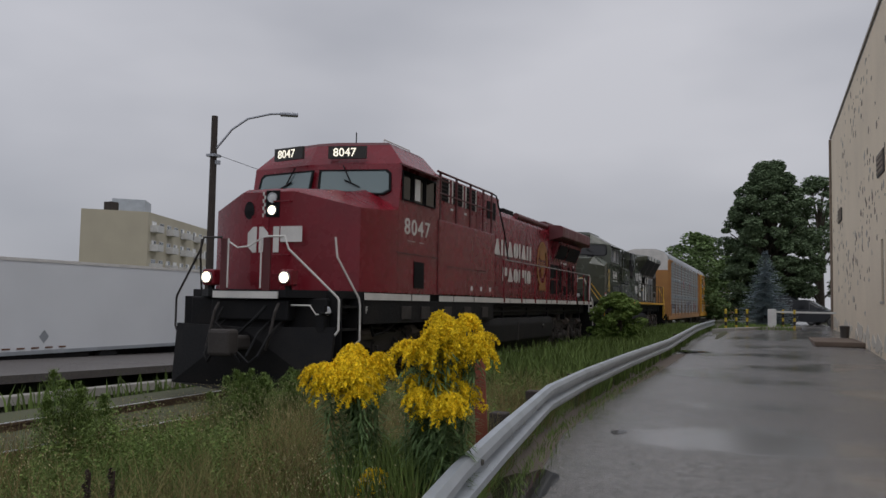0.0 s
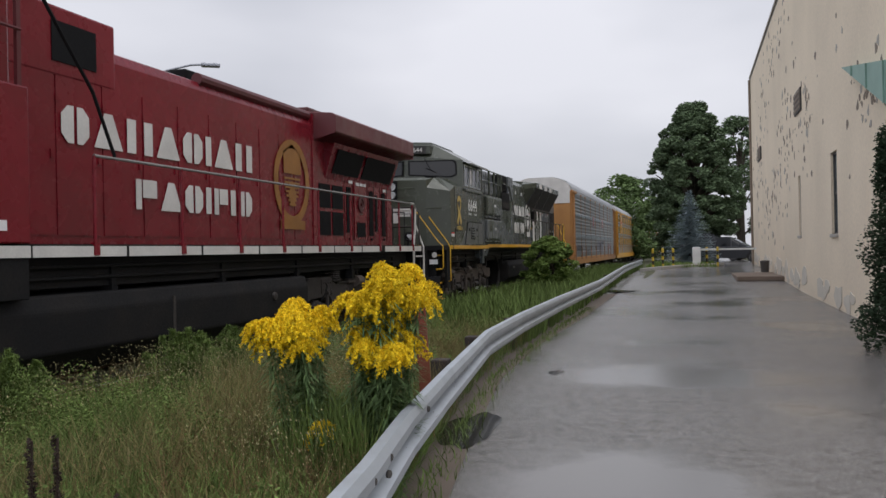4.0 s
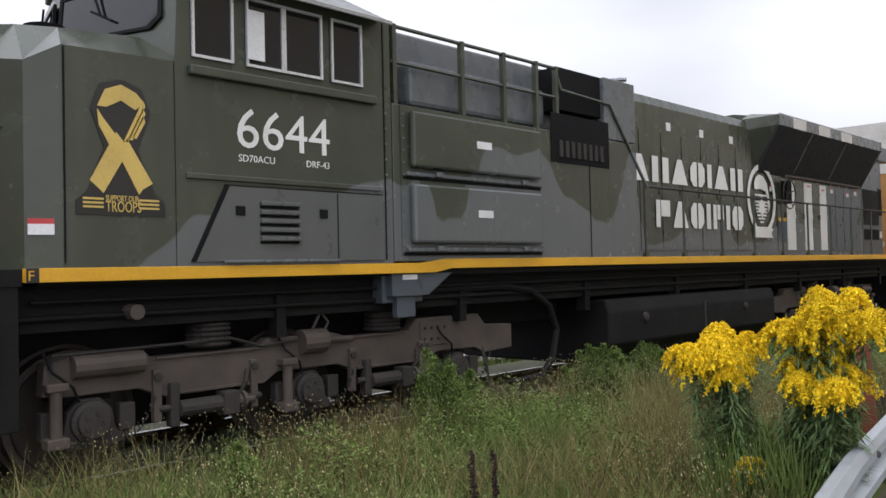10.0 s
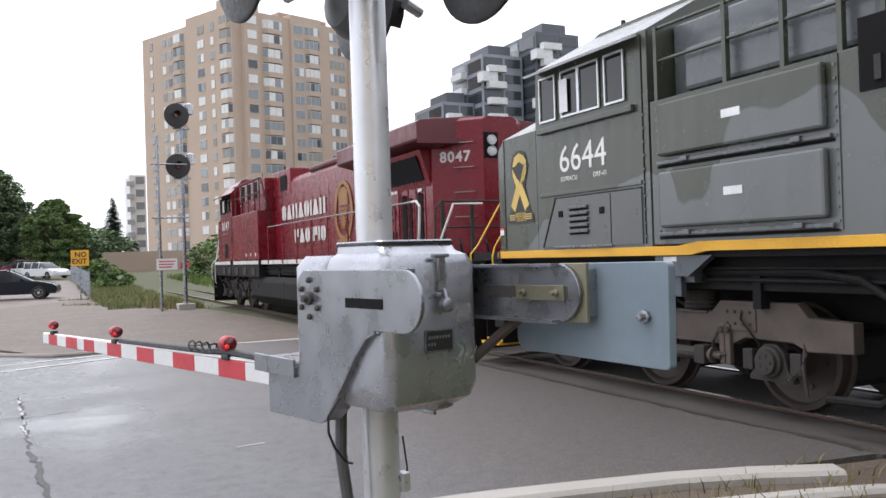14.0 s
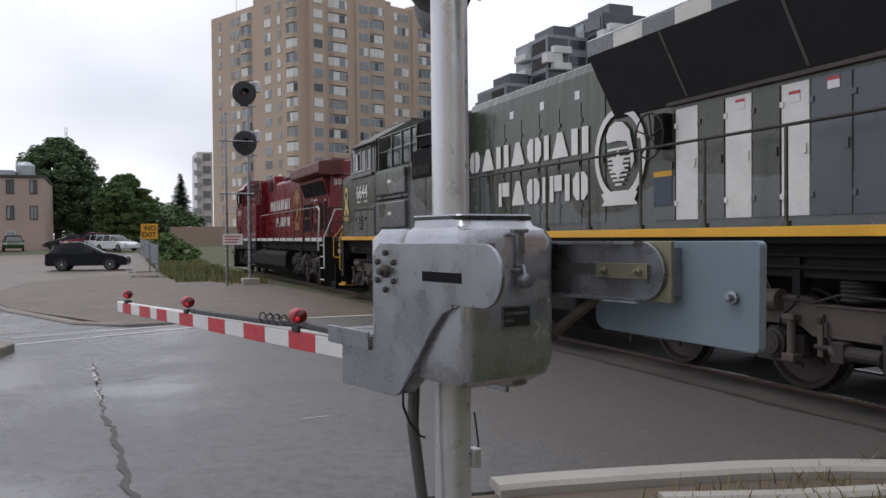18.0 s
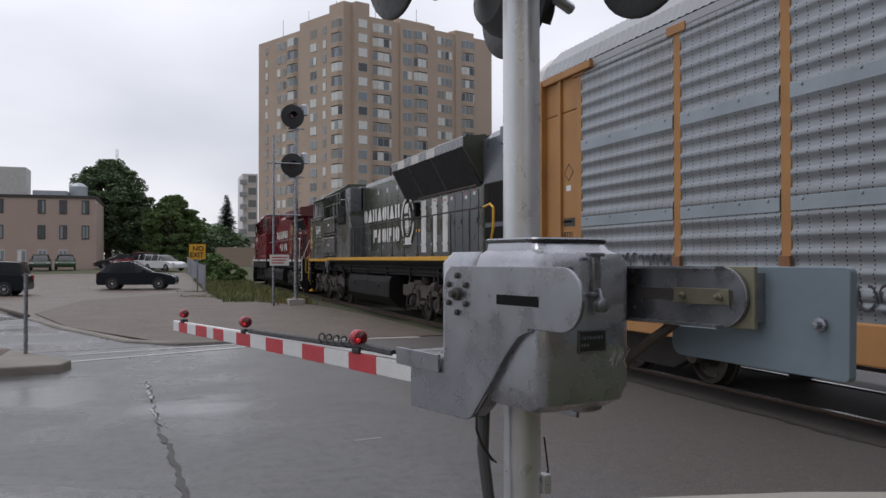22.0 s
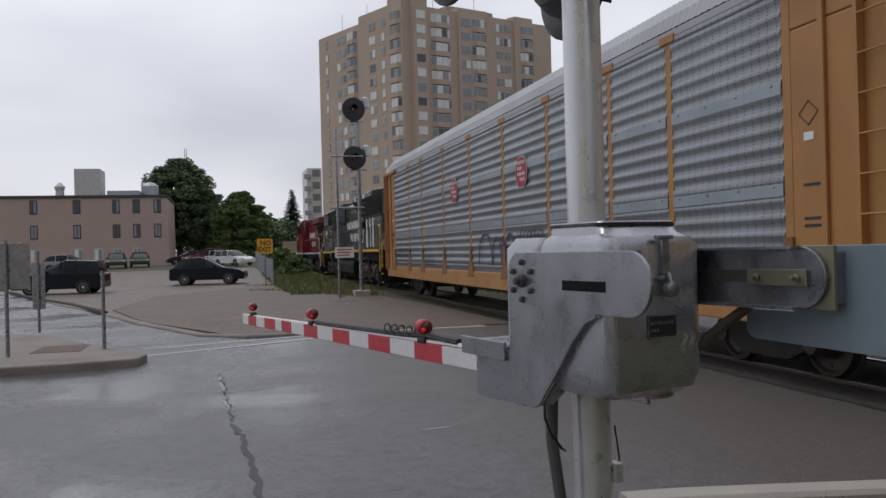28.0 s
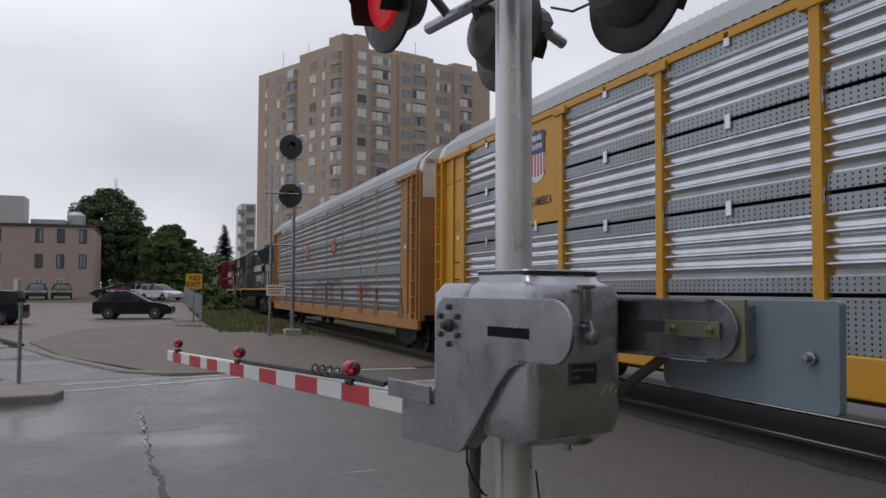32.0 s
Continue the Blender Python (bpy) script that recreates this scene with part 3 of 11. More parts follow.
for k in range(9000):
    near = k < 6500
    y = r_.uniform(-4.1, 14) if near else (r_.uniform(14, 50) if r_.rand() < 0.6 else r_.uniform(-45, -17.7))
    x = r_.uniform(-2.0, 2.0)
    s = r_.uniform(0.018, 0.045)
    z = -0.13 if abs(x) < 1.45 else -0.13 - (abs(x) - 1.45) * 0.42
    b0 = len(vs)
    e = [r_.uniform(0.6, 1.3) * s for _ in range(6)]
    th = r_.uniform(0, 6.28)
    for q, (ax, ay, az) in enumerate(OCT):
        vs.append((TRACK_X + x + (ax * math.cos(th) - ay * math.sin(th)) * e[q], y + (ax * math.sin(th) + ay * math.cos(th)) * e[q], z + az * e[q] * 0.8))
    fs += [tuple(b0 + i for i in f) for f in OF]
me = bpy.data.meshes.new("ballast")
me.from_pydata(vs, [], fs)
me.materials.append(M_BALLAST)
tagged(new("ballast", me), "crushed grey ballast stones between the sleepers", "ballast", kind="stuff")

# ---- the warehouse along the driveway ----
M_STUCCO = mat("peeling_cream_stucco", (0.80, 0.685, 0.53), 0.9, dark=0.8, scale=0.35, amount=0.55, fine=14, bump=0.35, bump_scale=9)
M_PATCH = mat("bare_stucco_patch", (0.25, 0.20, 0.155), 0.95, dark=0.6, scale=6)
M_PATCHL = mat("grey_render_patch", (0.40, 0.37, 0.33), 0.9, dark=0.8, scale=3)
M_PATCHP = mat("pale_peeled_render", (0.62, 0.57, 0.49), 0.9, dark=0.8, scale=4)
M_COPPER = mat("green_metal_awning", (0.22, 0.36, 0.30), 0.55, dark=0.75, scale=2)
M_WFRAME = mat("dark_window_frame", (0.06, 0.055, 0.05), 0.6)
M_PANE = glass("window_pane", (0.10, 0.13, 0.15), 0.06)
WX = 3.3
wall = thing("wall_east", "tall peeling cream stucco warehouse wall", "wall", kind="structure")
openings = [(21.45, 22.35, 1.82, 3.82), (28.3, 28.9, 1.86, 3.78)]


def wall_with_holes(x0, x1, y0, y1, z0, z1, holes):
    bm = B()
    y = y0
    for a, b, c, d in sorted(holes):
        box(bm, x0, x1, y, a, z0, z1)
        box(bm, x0, x1, a, b, z0, c)
        box(bm, x0, x1, a, b, d, z1)
        y = b
    box(bm, x0, x1, y, y1, z0, z1)
    return bm


part("wall_front", wall_with_holes(WX, WX + 0.4, 8.0, 50, -0.2, 10.9, openings), M_STUCCO, wall)
part("wall_back", box(B(), WX + 11.6, WX + 12, 8.0, 50, -0.2, 10.9), M_STUCCO, wall)
part("wall_end", box(B(), WX + 0.4, WX + 11.6, 49.6, 50, -0.2, 10.9), M_STUCCO, wall)
part("wall_near_end", box(B(), WX + 0.4, WX + 11.6, 8.0, 8.4, -0.2, 10.9), M_STUCCO, wall)
part("roof", box(B(), WX, WX + 12, 8, 50, 10.9, 11.0), M_PATCHL, wall)
part("coping", box(B(), WX - 0.06, WX + 0.46, 7.95, 50.05, 11.0, 11.12, 0.01), M_PATCHL, wall, "grey coping along the roof edge")
part("corner_pipe", tube(B(), [(WX - 0.06, 49.7, 0.5), (WX - 0.06, 49.7, 10.9)], 0.07, 8), M_PATCH, wall, "dark downpipe at the corner")
for i, (a, b, c, d) in enumerate(openings):
    w = thing("window_%d" % (i + 1), "tall narrow window in the stucco wall", "window", kind="structure")
    bm = B()
    for q in ((a, a + 0.06, c, d), (b - 0.06, b, c, d), (a, b, c, c + 0.06), (a, b, d - 0.06, d), (a, b, (c + d) / 2 - 0.03, (c + d) / 2 + 0.03)):
        box(bm, WX + 0.06, WX + 0.14, q[0], q[1], q[2], q[3])
    part("window_frame", bm, M_WFRAME, w)
    part("pane", box(B(), WX + 0.09, WX + 0.1, a + 0.06, b - 0.06, c + 0.06, (c + d) / 2 - 0.03), M_PANE, w)
    part("pane", box(B(), WX + 0.09, WX + 0.1, a + 0.06, b - 0.06, (c + d) / 2 + 0.03, d - 0.06), M_PANE, w)
    part("window_sill", box(B(), WX - 0.05, WX + 0.06, a - 0.05, b + 0.05, c - 0.08, c, 0.01), M_PATCHL, w)
for y0, y1, z0, z1 in ((27.6, 29.2, 5.75, 6.45), (43.0, 45.0, 5.8, 6.4)):
    v = thing("wall_vent", "dark boarded vent in the stucco wall", "vent")
    part("vent_frame", box(B(), WX - 0.05, WX, y0, y1, z0, z1, 0.01), M_WFRAME, v)
    for k in range(4):
        part("slat", box(B(), WX - 0.07, WX - 0.05, y0 + 0.05, y1 - 0.05, z0 + 0.06 + k * 0.16, z0 + 0.16 + k * 0.16), M_PATCH, v)
rp = random.Random(5)
CLUSTERS = ((31, 5.8, 2.2, 0.9), (33, 4.4, 2.5, 0.7), (27, 5.4, 0.8, 0.8), (40, 8.8, 3.0, 1.2), (38, 3.4, 3.0, 0.8), (45, 5.6, 2.0, 1.4), (17.5, 4.4, 1.0, 0.4), (35, 9.6, 3.0, 0.6))
for k in range(330):
    cy, cz, sy, sz = CLUSTERS[rp.randrange(8)]
    y, z = rp.gauss(cy, sy), rp.gauss(cz, sz)
    if rp.random() < 0.12:
        y, z = rp.uniform(14, 49), rp.uniform(1, 10)
    if not (12 < y < 49) or z < 0.5 or z > 10.6 or any(a - 0.4 < y < b + 0.4 and c - 0.3 < z < d + 0.3 for a, b, c, d in openings):
        continue
    s = rp.uniform(0.02, 0.11) * (1 + y / 50)
    pts = [(s * rp.uniform(0.5, 1.4) * math.cos(t * 1.047), s * rp.uniform(0.4, 1.2) * math.sin(t * 1.047)) for t in range(6)]
    bm = plate(B(), [(-px, py) for px, py in pts], Matrix(((0, 0, -1, WX - 0.0005), (1, 0, 0, y), (0, 1, 0, z), (0, 0, 0, 1))), rp.uniform(0.003, 0.009))
    part("peeled_patch", bm, M_PATCH if rp.random() < 0.65 else M_PATCHL, wall)
for k in range(40):
    y = rp.uniform(14, 49)
    s = rp.uniform(0.15, 0.6)
    pts = [(s * rp.uniform(0.7, 1.5) * math.cos(t * 0.785), 0.12 + s * rp.uniform(0.3, 0.8) * math.sin(t * 0.785)) for t in range(8)]
    part("peeled_patch", plate(B(), [(-px, py) for px, py in pts], Matrix(((0, 0, -1, WX - 0.0005), (1, 0, 0, y), (0, 1, 0, land(3, y) + rp.uniform(0.1, 0.5)), (0, 0, 0, 1))), rp.uniform(0.010, 0.018)), M_PATCHP, wall)
aw = thing("awning", "green metal awning on the stucco wall", "awning")
part("awning_roof", prism(B(), [(19.2, 5.31), (15.5, 4.66), (11.5, 3.95), (11.5, 2.75), (15.5, 3.98)], "x", WX - 0.22, WX), M_COPPER, aw)
for k in range(5):
    y = 18.0 - k * 1.4
    part("seam", box(B(), WX - 0.25, WX - 0.218, y, y + 0.05, 5.32 - (19.2 - y) * 0.36 + 0.02, 5.31 - (19.2 - y) * 0.177), M_COPPER, aw)
M_STEP = mat("stained_brown_concrete", (0.20, 0.15, 0.115), 0.8, dark=0.6, scale=2)
st = thing("door_step", "low concrete step at the wall", "step")
part("slab", box(B(), 1.6, 3.3, 33.6, 38.6, land(2, 36) + 0.0, land(2, 36) + 0.18, 0.03), M_STEP, st)
br = thing("bollard", "dark rubbish bin by the wall corner", "bin")
part("bin_body", disc(B(), (2.95, 38.0, land(3, 38) + 0.15), (0, 0, 1), [(0, 0.16), (0.42, 0.19), (0.47, 0.2), (0.5, 0.14)], 16), M_WFRAME, br)


# ---- the train: local y runs from the front of each vehicle to its rear, z is height over the road ----
M_RED = mat("red_enamel", (0.175, 0.008, 0.017), 0.27, dark=0.6, scale=0.8, amount=0.5, fine=4, bump=0.0, dirt=(0.11, 0.012, 0.016), spec=0.36, uneven=0.03)
M_REDROOF = mat("sooty_red_enamel", (0.10, 0.016, 0.019), 0.5, dark=0.45, scale=1.2, amount=0.7)
M_WINGRED = mat("dusty_red_enamel", (0.125, 0.026, 0.030), 0.45, dark=0.6, scale=1.2, amount=0.6, fine=5, bump=0.0)
M_UNDER = mat("black_underframe", (0.008, 0.008, 0.009), 0.7, scale=2, dirt=(0.019, 0.016, 0.014), amount=0.35, spec=0.22)
M_TRUCK = mat("brake_dust_steel", (0.105, 0.083, 0.071), 0.75, dark=0.32, scale=3.0, amount=0.8, bump=0.25, bump_scale=30)
M_TRUCKDARK = mat("dark_brake_dust_steel", (0.038, 0.032, 0.029), 0.8, dark=0.5, scale=3, bump=0.25, bump_scale=30)
M_WHEEL = mat("wheel_steel", (0.07, 0.056, 0.048), 0.6, 0.3, dark=0.55, scale=4)
M_STRIPE = mat("grimy_white_stripe", (0.62, 0.60, 0.57), 0.55, dark=0.7, scale=2.5)
M_WHITE = mat("white_paint", (0.74, 0.74, 0.72), 0.5, dark=0.8, scale=3)
M_SILL = mat("yellow_sill", (0.72, 0.38, 0.025), 0.45, dark=0.75, scale=2)
M_HANDRAIL = mat("yellow_handrail", (0.74, 0.43, 0.03), 0.45)
M_SCREEN = mat("dark_screen_mesh", (0.026, 0.026, 0.029), 0.7, dark=0.7, scale=2.0, fine=8, bump=0.0, spec=0.25)
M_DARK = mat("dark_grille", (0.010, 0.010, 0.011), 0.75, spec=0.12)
M_GREY_P = mat("grey_enamel", (0.118, 0.128, 0.136), 0.27, dark=0.75, scale=1.4, fine=4, bump=0.0, uneven=0.03)
M_SLATE = mat("blue_grey_enamel", (0.078, 0.092, 0.108), 0.3, dark=0.75, scale=1.4, fine=4, bump=0.0, uneven=0.03)
M_DULLRAIL = mat("dull_grey_rail", (0.22, 0.21, 0.20), 0.5)
M_NOTICE = mat("dark_blue_notice", (0.05, 0.07, 0.10), 0.5)
M_CREST = mat("faded_yellow_crest", (0.31, 0.135, 0.028), 0.5, dark=0.5, scale=3, amount=0.7)
M_GOLD = mat("gold_decal", (0.62, 0.44, 0.12), 0.5)
M_DECAL = mat("black_decal", (0.02, 0.018, 0.016), 0.5)
M_ALU = mat("aluminium_frame", (0.66, 0.68, 0.7), 0.35, 0.5)
M_WINDK = glass("dark_window", (0.012, 0.012, 0.013))
M_WINDK.node_tree.nodes["Principled BSDF"].inputs["Specular IOR Level"].default_value = 0.42
M_OLROOF = mat("sooty_olive_roof", (0.042, 0.047, 0.037), 0.6, dark=0.6, scale=2, spec=0.3)
M_GREYOL = mat("grey_olive_enamel", (0.098, 0.104, 0.1), 0.3, dark=0.8, scale=1.4, fine=4, bump=0.0, uneven=0.03)
# pale teal base colour stands in for sky reflected in the glass
M_WINSKY = glass("windshield", (0.10, 0.15, 0.155), 0.06)
M_LAMP = glow("headlight_lit", (1.0, 0.84, 0.58), 5.0)
M_LENS = glass("headlight_lens", (0.55, 0.56, 0.56), 0.15)
M_LIT_NO = glow("number_lit", (1.0, 0.95, 0.78), 1.0)
M_TAPE = mat("label_white", (0.75, 0.75, 0.76), 0.4, bump=0)
M_TAPER = mat("label_red", (0.5, 0.05, 0.05), 0.4, bump=0)


def camo():
    """Olive green with grey fields that meet along wavy edges."""
    m = mat("olive_and_grey_camouflage", (0.056, 0.063, 0.046), 0.25, dark=0.75, scale=1.5, fine=4, bump=0.0, uneven=0.03)
    n, l = m.node_tree.nodes, m.node_tree.links
    b = n["Principled BSDF"]
    src = b.inputs["Base Color"].links[0].from_socket
    co = n.new("ShaderNodeTexCoord")
    t = n.new("ShaderNodeTexNoise")
    t.inputs["Scale"].default_value, t.inputs["Detail"].default_value = 1.6, 1.5
    l.new(co.outputs["Object"], t.inputs["Vector"])
    sx = n.new("ShaderNodeSeparateXYZ")
    l.new(co.outputs["Object"], sx.inputs[0])
    along = n.new("ShaderNodeMapRange")
    along.inputs[1].default_value, along.inputs[2].default_value = 0.0, 23.0
    l.new(sx.outputs[1], along.inputs[0])
    line = n.new("ShaderNodeValToRGB")
    line.color_ramp.interpolation = "EASE"
    l.new(along.outputs[0], line.inputs[0])
    el = line.color_ramp.elements
    for k, (y, z) in enumerate(((2.6, 1.5), (3.4, 2.2), (4.7, 2.33), (5.2, 2.6), (5.5, 2.62), (5.62, 2.45), (5.85, 2.52), (6.05, 2.16), (6.4, 2.16), (6.6, 2.66), (6.85, 2.92), (7.3, 3.0), (7.8, 3.08),
                                (8.4, 2.5), (9.3, 2.2), (10.0, 3.2), (10.7, 3.25), (11.1, 1.9), (12.0, 2.05), (12.6, 2.45), (13.7, 2.45), (14.3, 1.9), (15.2, 2.0), (16.0, 2.4), (21.0, 2.4))):
        q = el[k] if k < 2 else el.new(min(1.0, y / 23.0))
        q.position = y / 23.0
        q.color = (z / 5, z / 5, z / 5, 1)
    hz = n.new("ShaderNodeMath")
    hz.operation = "MULTIPLY_ADD"
    l.new(line.outputs[0], hz.inputs[0])
    hz.inputs[1].default_value = 5.0
    wob = n.new("ShaderNodeMath")
    wob.operation = "MULTIPLY_ADD"
    l.new(t.outputs[0], wob.inputs[0])
    wob.inputs[1].default_value, wob.inputs[2].default_value = 0.5, -0.25
    l.new(wob.outputs[0], hz.inputs[2])
    df = n.new("ShaderNodeMath")
    df.operation = "SUBTRACT"
    l.new(hz.outputs[0], df.inputs[0])
    l.new(sx.outputs[2], df.inputs[1])
    r = n.new("ShaderNodeMapRange")
    r.inputs[1].default_value, r.inputs[2].default_value = -0.015, 0.015
    l.new(df.outputs[0], r.inputs[0])
    x = n.new("ShaderNodeMix")
    x.data_type = "RGBA"
    x.inputs[7].default_value = (0.112, 0.12, 0.121, 1)
    l.new(r.outputs[0], x.inputs[0])
    l.new(src, x.inputs[6])
    l.new(x.outputs[2], b.inputs["Base Color"])
    # thin sheet that has buckled between its upright ribs
    wv = n.new("ShaderNodeMapping")
    wv.inputs["Scale"].default_value = (1.0, 4.2, 0.7)
    l.new(co.outputs["Object"], wv.inputs[0])
    wn_ = n.new("ShaderNodeTexNoise")
    wn_.inputs["Scale"].default_value, wn_.inputs["Detail"].default_value = 1.0, 1.0
    l.new(wv.outputs[0], wn_.inputs["Vector"])
    bp = n.new("ShaderNodeBump")
    bp.inputs["Strength"].default_value, bp.inputs["Distance"].default_value = 0.55, 0.03
    l.new(wn_.outputs[0], bp.inputs["Height"])
    l.new(bp.outputs[0], b.inputs["Normal"])
    return m


M_CAMO = camo()


def wheelset(parent, y, r=0.53):
    bm = B()
    for s in (1, -1):
        disc(bm, (s * 0.70, 0, 0), (s, 0, 0), [(-0.03, r + 0.03), (0.0, r + 0.03), (0.012, r), (0.13, r - 0.01), (0.14, r - 0.06), (0.09, r - 0.09), (0.07, 0.2), (0.14, 0.15), (0.2, 0.13)], 32)
        for k in range(6):
            a = k * math.pi / 3
            disc(bm, (s * 0.76, 0.3 * math.cos(a), 0.3 * math.sin(a)), (s, 0, 0), [(0, 0.035), (0.035, 0.03)], 6)
    tube(bm, [(-1.0, 0, 0), (1.0, 0, 0)], 0.09, 10)
    ob = part("wheelset", bm, M_WHEEL, parent, "dusty steel wheels on an axle", smooth=True)
    ob.matrix_basis = pose(0, y, 0.05 + r)
    SPINS.append((ob, y, r))
    return ob


SPINS = []


def chain(bm, a, b, sag=0.12, links=9):
    a, b = Vector(a), Vector(b)
    for i in range(links):
        f = (i + 0.5) / links
        p = a.lerp(b, f) - Vector((0, 0, sag * 4 * f * (1 - f)))
        d = Vector((0.012, 0, 0)) if i % 2 else Vector((0, 0.012, 0))
        tube(bm, [p - d - Vector((0, 0, 0.03)), p + d, p - d + Vector((0, 0, 0.03))], 0.007, 4)
    return bm


def bogie(parent, axles, flip=False, material=None):
    """A three-axle truck: cast frames, springs, brake gear."""
    material = material or M_TRUCK

    def Y(v):
        return (axles[0] + axles[2] - v) if flip else v
    frames = None
    for s in (1, -1):
        bm = B()
        a, b, c = axles
        prof = [(a - 0.36, 0.80), (a - 0.34, 1.04), (a - 0.1, 1.10), (a + 0.35, 1.10), (a + 0.5, 1.02), (b - 0.55, 1.02), (b - 0.45, 1.09), (b + 0.3, 1.09),
                (b + 0.45, 1.04), (c - 0.75, 1.04), (c - 0.62, 1.16), (c + 0.36, 1.16), (c + 0.48, 1.03), (c + 0.95, 1.01), (c + 0.95, 0.73),
                (c + 0.45, 0.71), (c + 0.3, 0.78), (c - 0.3, 0.79), (c - 0.5, 0.70), (b + 0.55, 0.70), (b + 0.35, 0.78), (b - 0.35, 0.78), (b - 0.5, 0.69),
                (a + 0.6, 0.69), (a + 0.38, 0.78), (a - 0.2, 0.78)]
        prism(bm, [(Y(y), z) for y, z in prof], "x", s * 1.08, s * 1.22, 0.012)
        f = part("truck_frame", bm, material, parent, "cast steel truck frame under brake dust")
        frames = frames or f
        for y in (a + 1.06, b + 1.02):
            bm = disc(B(), (s * 1.1, Y(y), 1.06), (0, 0, 1), [(h * 0.042 + o, r) for h in range(5) for o, r in ((0, 0.18), (0.018, 0.2), (0.036, 0.18))], 16)
            part("spring_pack", bm, M_TRUCKDARK, f, "stacked rubber spring")
        for i, y in enumerate(axles):
            bm = B()
            prism(bm, [(Y(y) - 0.27, 0.42), (Y(y) - 0.2, 0.50), (Y(y) - 0.17, 0.66), (Y(y) - 0.08, 0.75), (Y(y) + 0.08, 0.75), (Y(y) + 0.17, 0.66), (Y(y) + 0.2, 0.50),
                       (Y(y) + 0.27, 0.42), (Y(y) + 0.27, 0.38), (Y(y) - 0.27, 0.38)], "x", s * 1.12, s * 1.2, 0.01)
            disc(bm, (s * 1.16, Y(y), 0.58), (s, 0, 0), [(0, 0.16), (0.08, 0.155), (0.09, 0.125), (0.13, 0.12), (0.135, 0.0)], 20)
            for k in range(5):
                t = k * 1.257
                disc(bm, (s * 1.29, Y(y) + 0.07 * math.cos(t), 0.58 + 0.07 * math.sin(t)), (s, 0, 0), [(0, 0.018), (0.012, 0.016)], 6)
            box(bm, s * 1.1, s * 1.2, Y(y) + 0.23, Y(y) + 0.36, 0.47, 0.68, 0.01)
            box(bm, s * 1.1, s * 1.2, Y(y) - 0.36, Y(y) - 0.23, 0.47, 0.68, 0.01)
            part("journal_box", bm, M_TRUCKDARK, f, "axle box with bolted cap")
        for y in (a + 0.98, b + 1.0):
            bm = B()
            tube(bm, [(s * 1.25, Y(y - 0.28), 0.58), (s * 1.25, Y(y + 0.1), 0.58)], 0.07, 12)
            tube(bm, [(s * 1.25, Y(y - 0.45), 0.60), (s * 1.25, Y(y + 0.5), 0.60)], 0.028, 8)
            box(bm, s * 1.17, s * 1.33, min(Y(y + 0.1), Y(y + 0.25)), max(Y(y + 0.1), Y(y + 0.25)), 0.48, 0.68, 0.012)
            box(bm, s * 1.18, s * 1.28, min(Y(y - 0.36), Y(y - 0.28)), max(Y(y - 0.36), Y(y - 0.28)), 0.44, 0.80, 0.012)
            part("brake_gear", bm, M_TRUCKDARK, f, "brake cylinder and rod")
        for y in (a - 0.28, b - 0.28):
            bm = B()
            tube(bm, [(s * 1.27, Y(y), 0.45), (s * 1.27, Y(y), 0.88)], 0.045, 10)
            box(bm, s * 1.2, s * 1.33, Y(y) - 0.08, Y(y) + 0.08, 0.84, 0.9, 0.01)
            box(bm, s * 1.2, s * 1.33, Y(y) - 0.08, Y(y) + 0.08, 0.42, 0.5, 0.01)
            part("damper", bm, M_TRUCK, f, "upright damper")
        bm = B()
        tube(bm, [(s * 1.24, Y(b - 0.12), 1.03), (s * 1.24, Y(b + 0.16), 1.03)], 0.115, 14)
        tube(bm, [(s * 1.24, Y(b + 0.16), 1.03), (s * 1.24, Y(b + 0.5), 1.02)], 0.03, 8)
        part("brake_cylinder", bm, M_TRUCK, f, "round brake cylinder on the frame")
        bm = tube(B(), [(s * 1.24, Y(a - 0.15), 1.0), (s * 1.24, Y(a + 0.4), 1.0)], 0.09, 12)
        part("brake_cylinder", bm, M_TRUCK, f, "round brake cylinder on the frame")
        bm = B()
        tube(bm, [(s * 1.26, Y(a - 0.3), 1.02), (s * 1.26, Y(a - 0.3), 1.1), (s * 1.26, Y(a + 1.2), 1.12), (s * 1.26, Y(a + 1.5), 1.03), (s * 1.26, Y(b - 0.15), 1.06)], 0.014, 6)
        part("brake_pipe", bm, M_TRUCKDARK, f, "thin brake pipe")
        # lips, bolted pads and hangers on the casting
        for ya, yb, z in ((a + 0.62, b - 0.55, 0.70), (b + 0.57, c - 0.55, 0.71), (a + 0.52, b - 0.58, 1.0), (b + 0.5, c - 0.8, 1.02)):
            part("frame_lip", box(B(), s * 1.21, s * 1.245, min(Y(ya), Y(yb)), max(Y(ya), Y(yb)), z, z + 0.022, 0.004), material, f)
        pad = part("bolted_pad", box(B(), s * 1.215, s * 1.235, Y(c - 0.36) - 0.22, Y(c - 0.36) + 0.22, 0.86, 1.12, 0.006), material, f, "bolted wear pad")
        for i in range(8):
            part("pad_bolt", disc(B(), (s * 1.235, Y(c - 0.36) - 0.15 + 0.1 * (i % 4), 0.93 + 0.12 * (i // 4)), (s, 0, 0), [(0, 0.017), (0.012, 0.015), (0.013, 0)], 6), M_TRUCKDARK, pad)
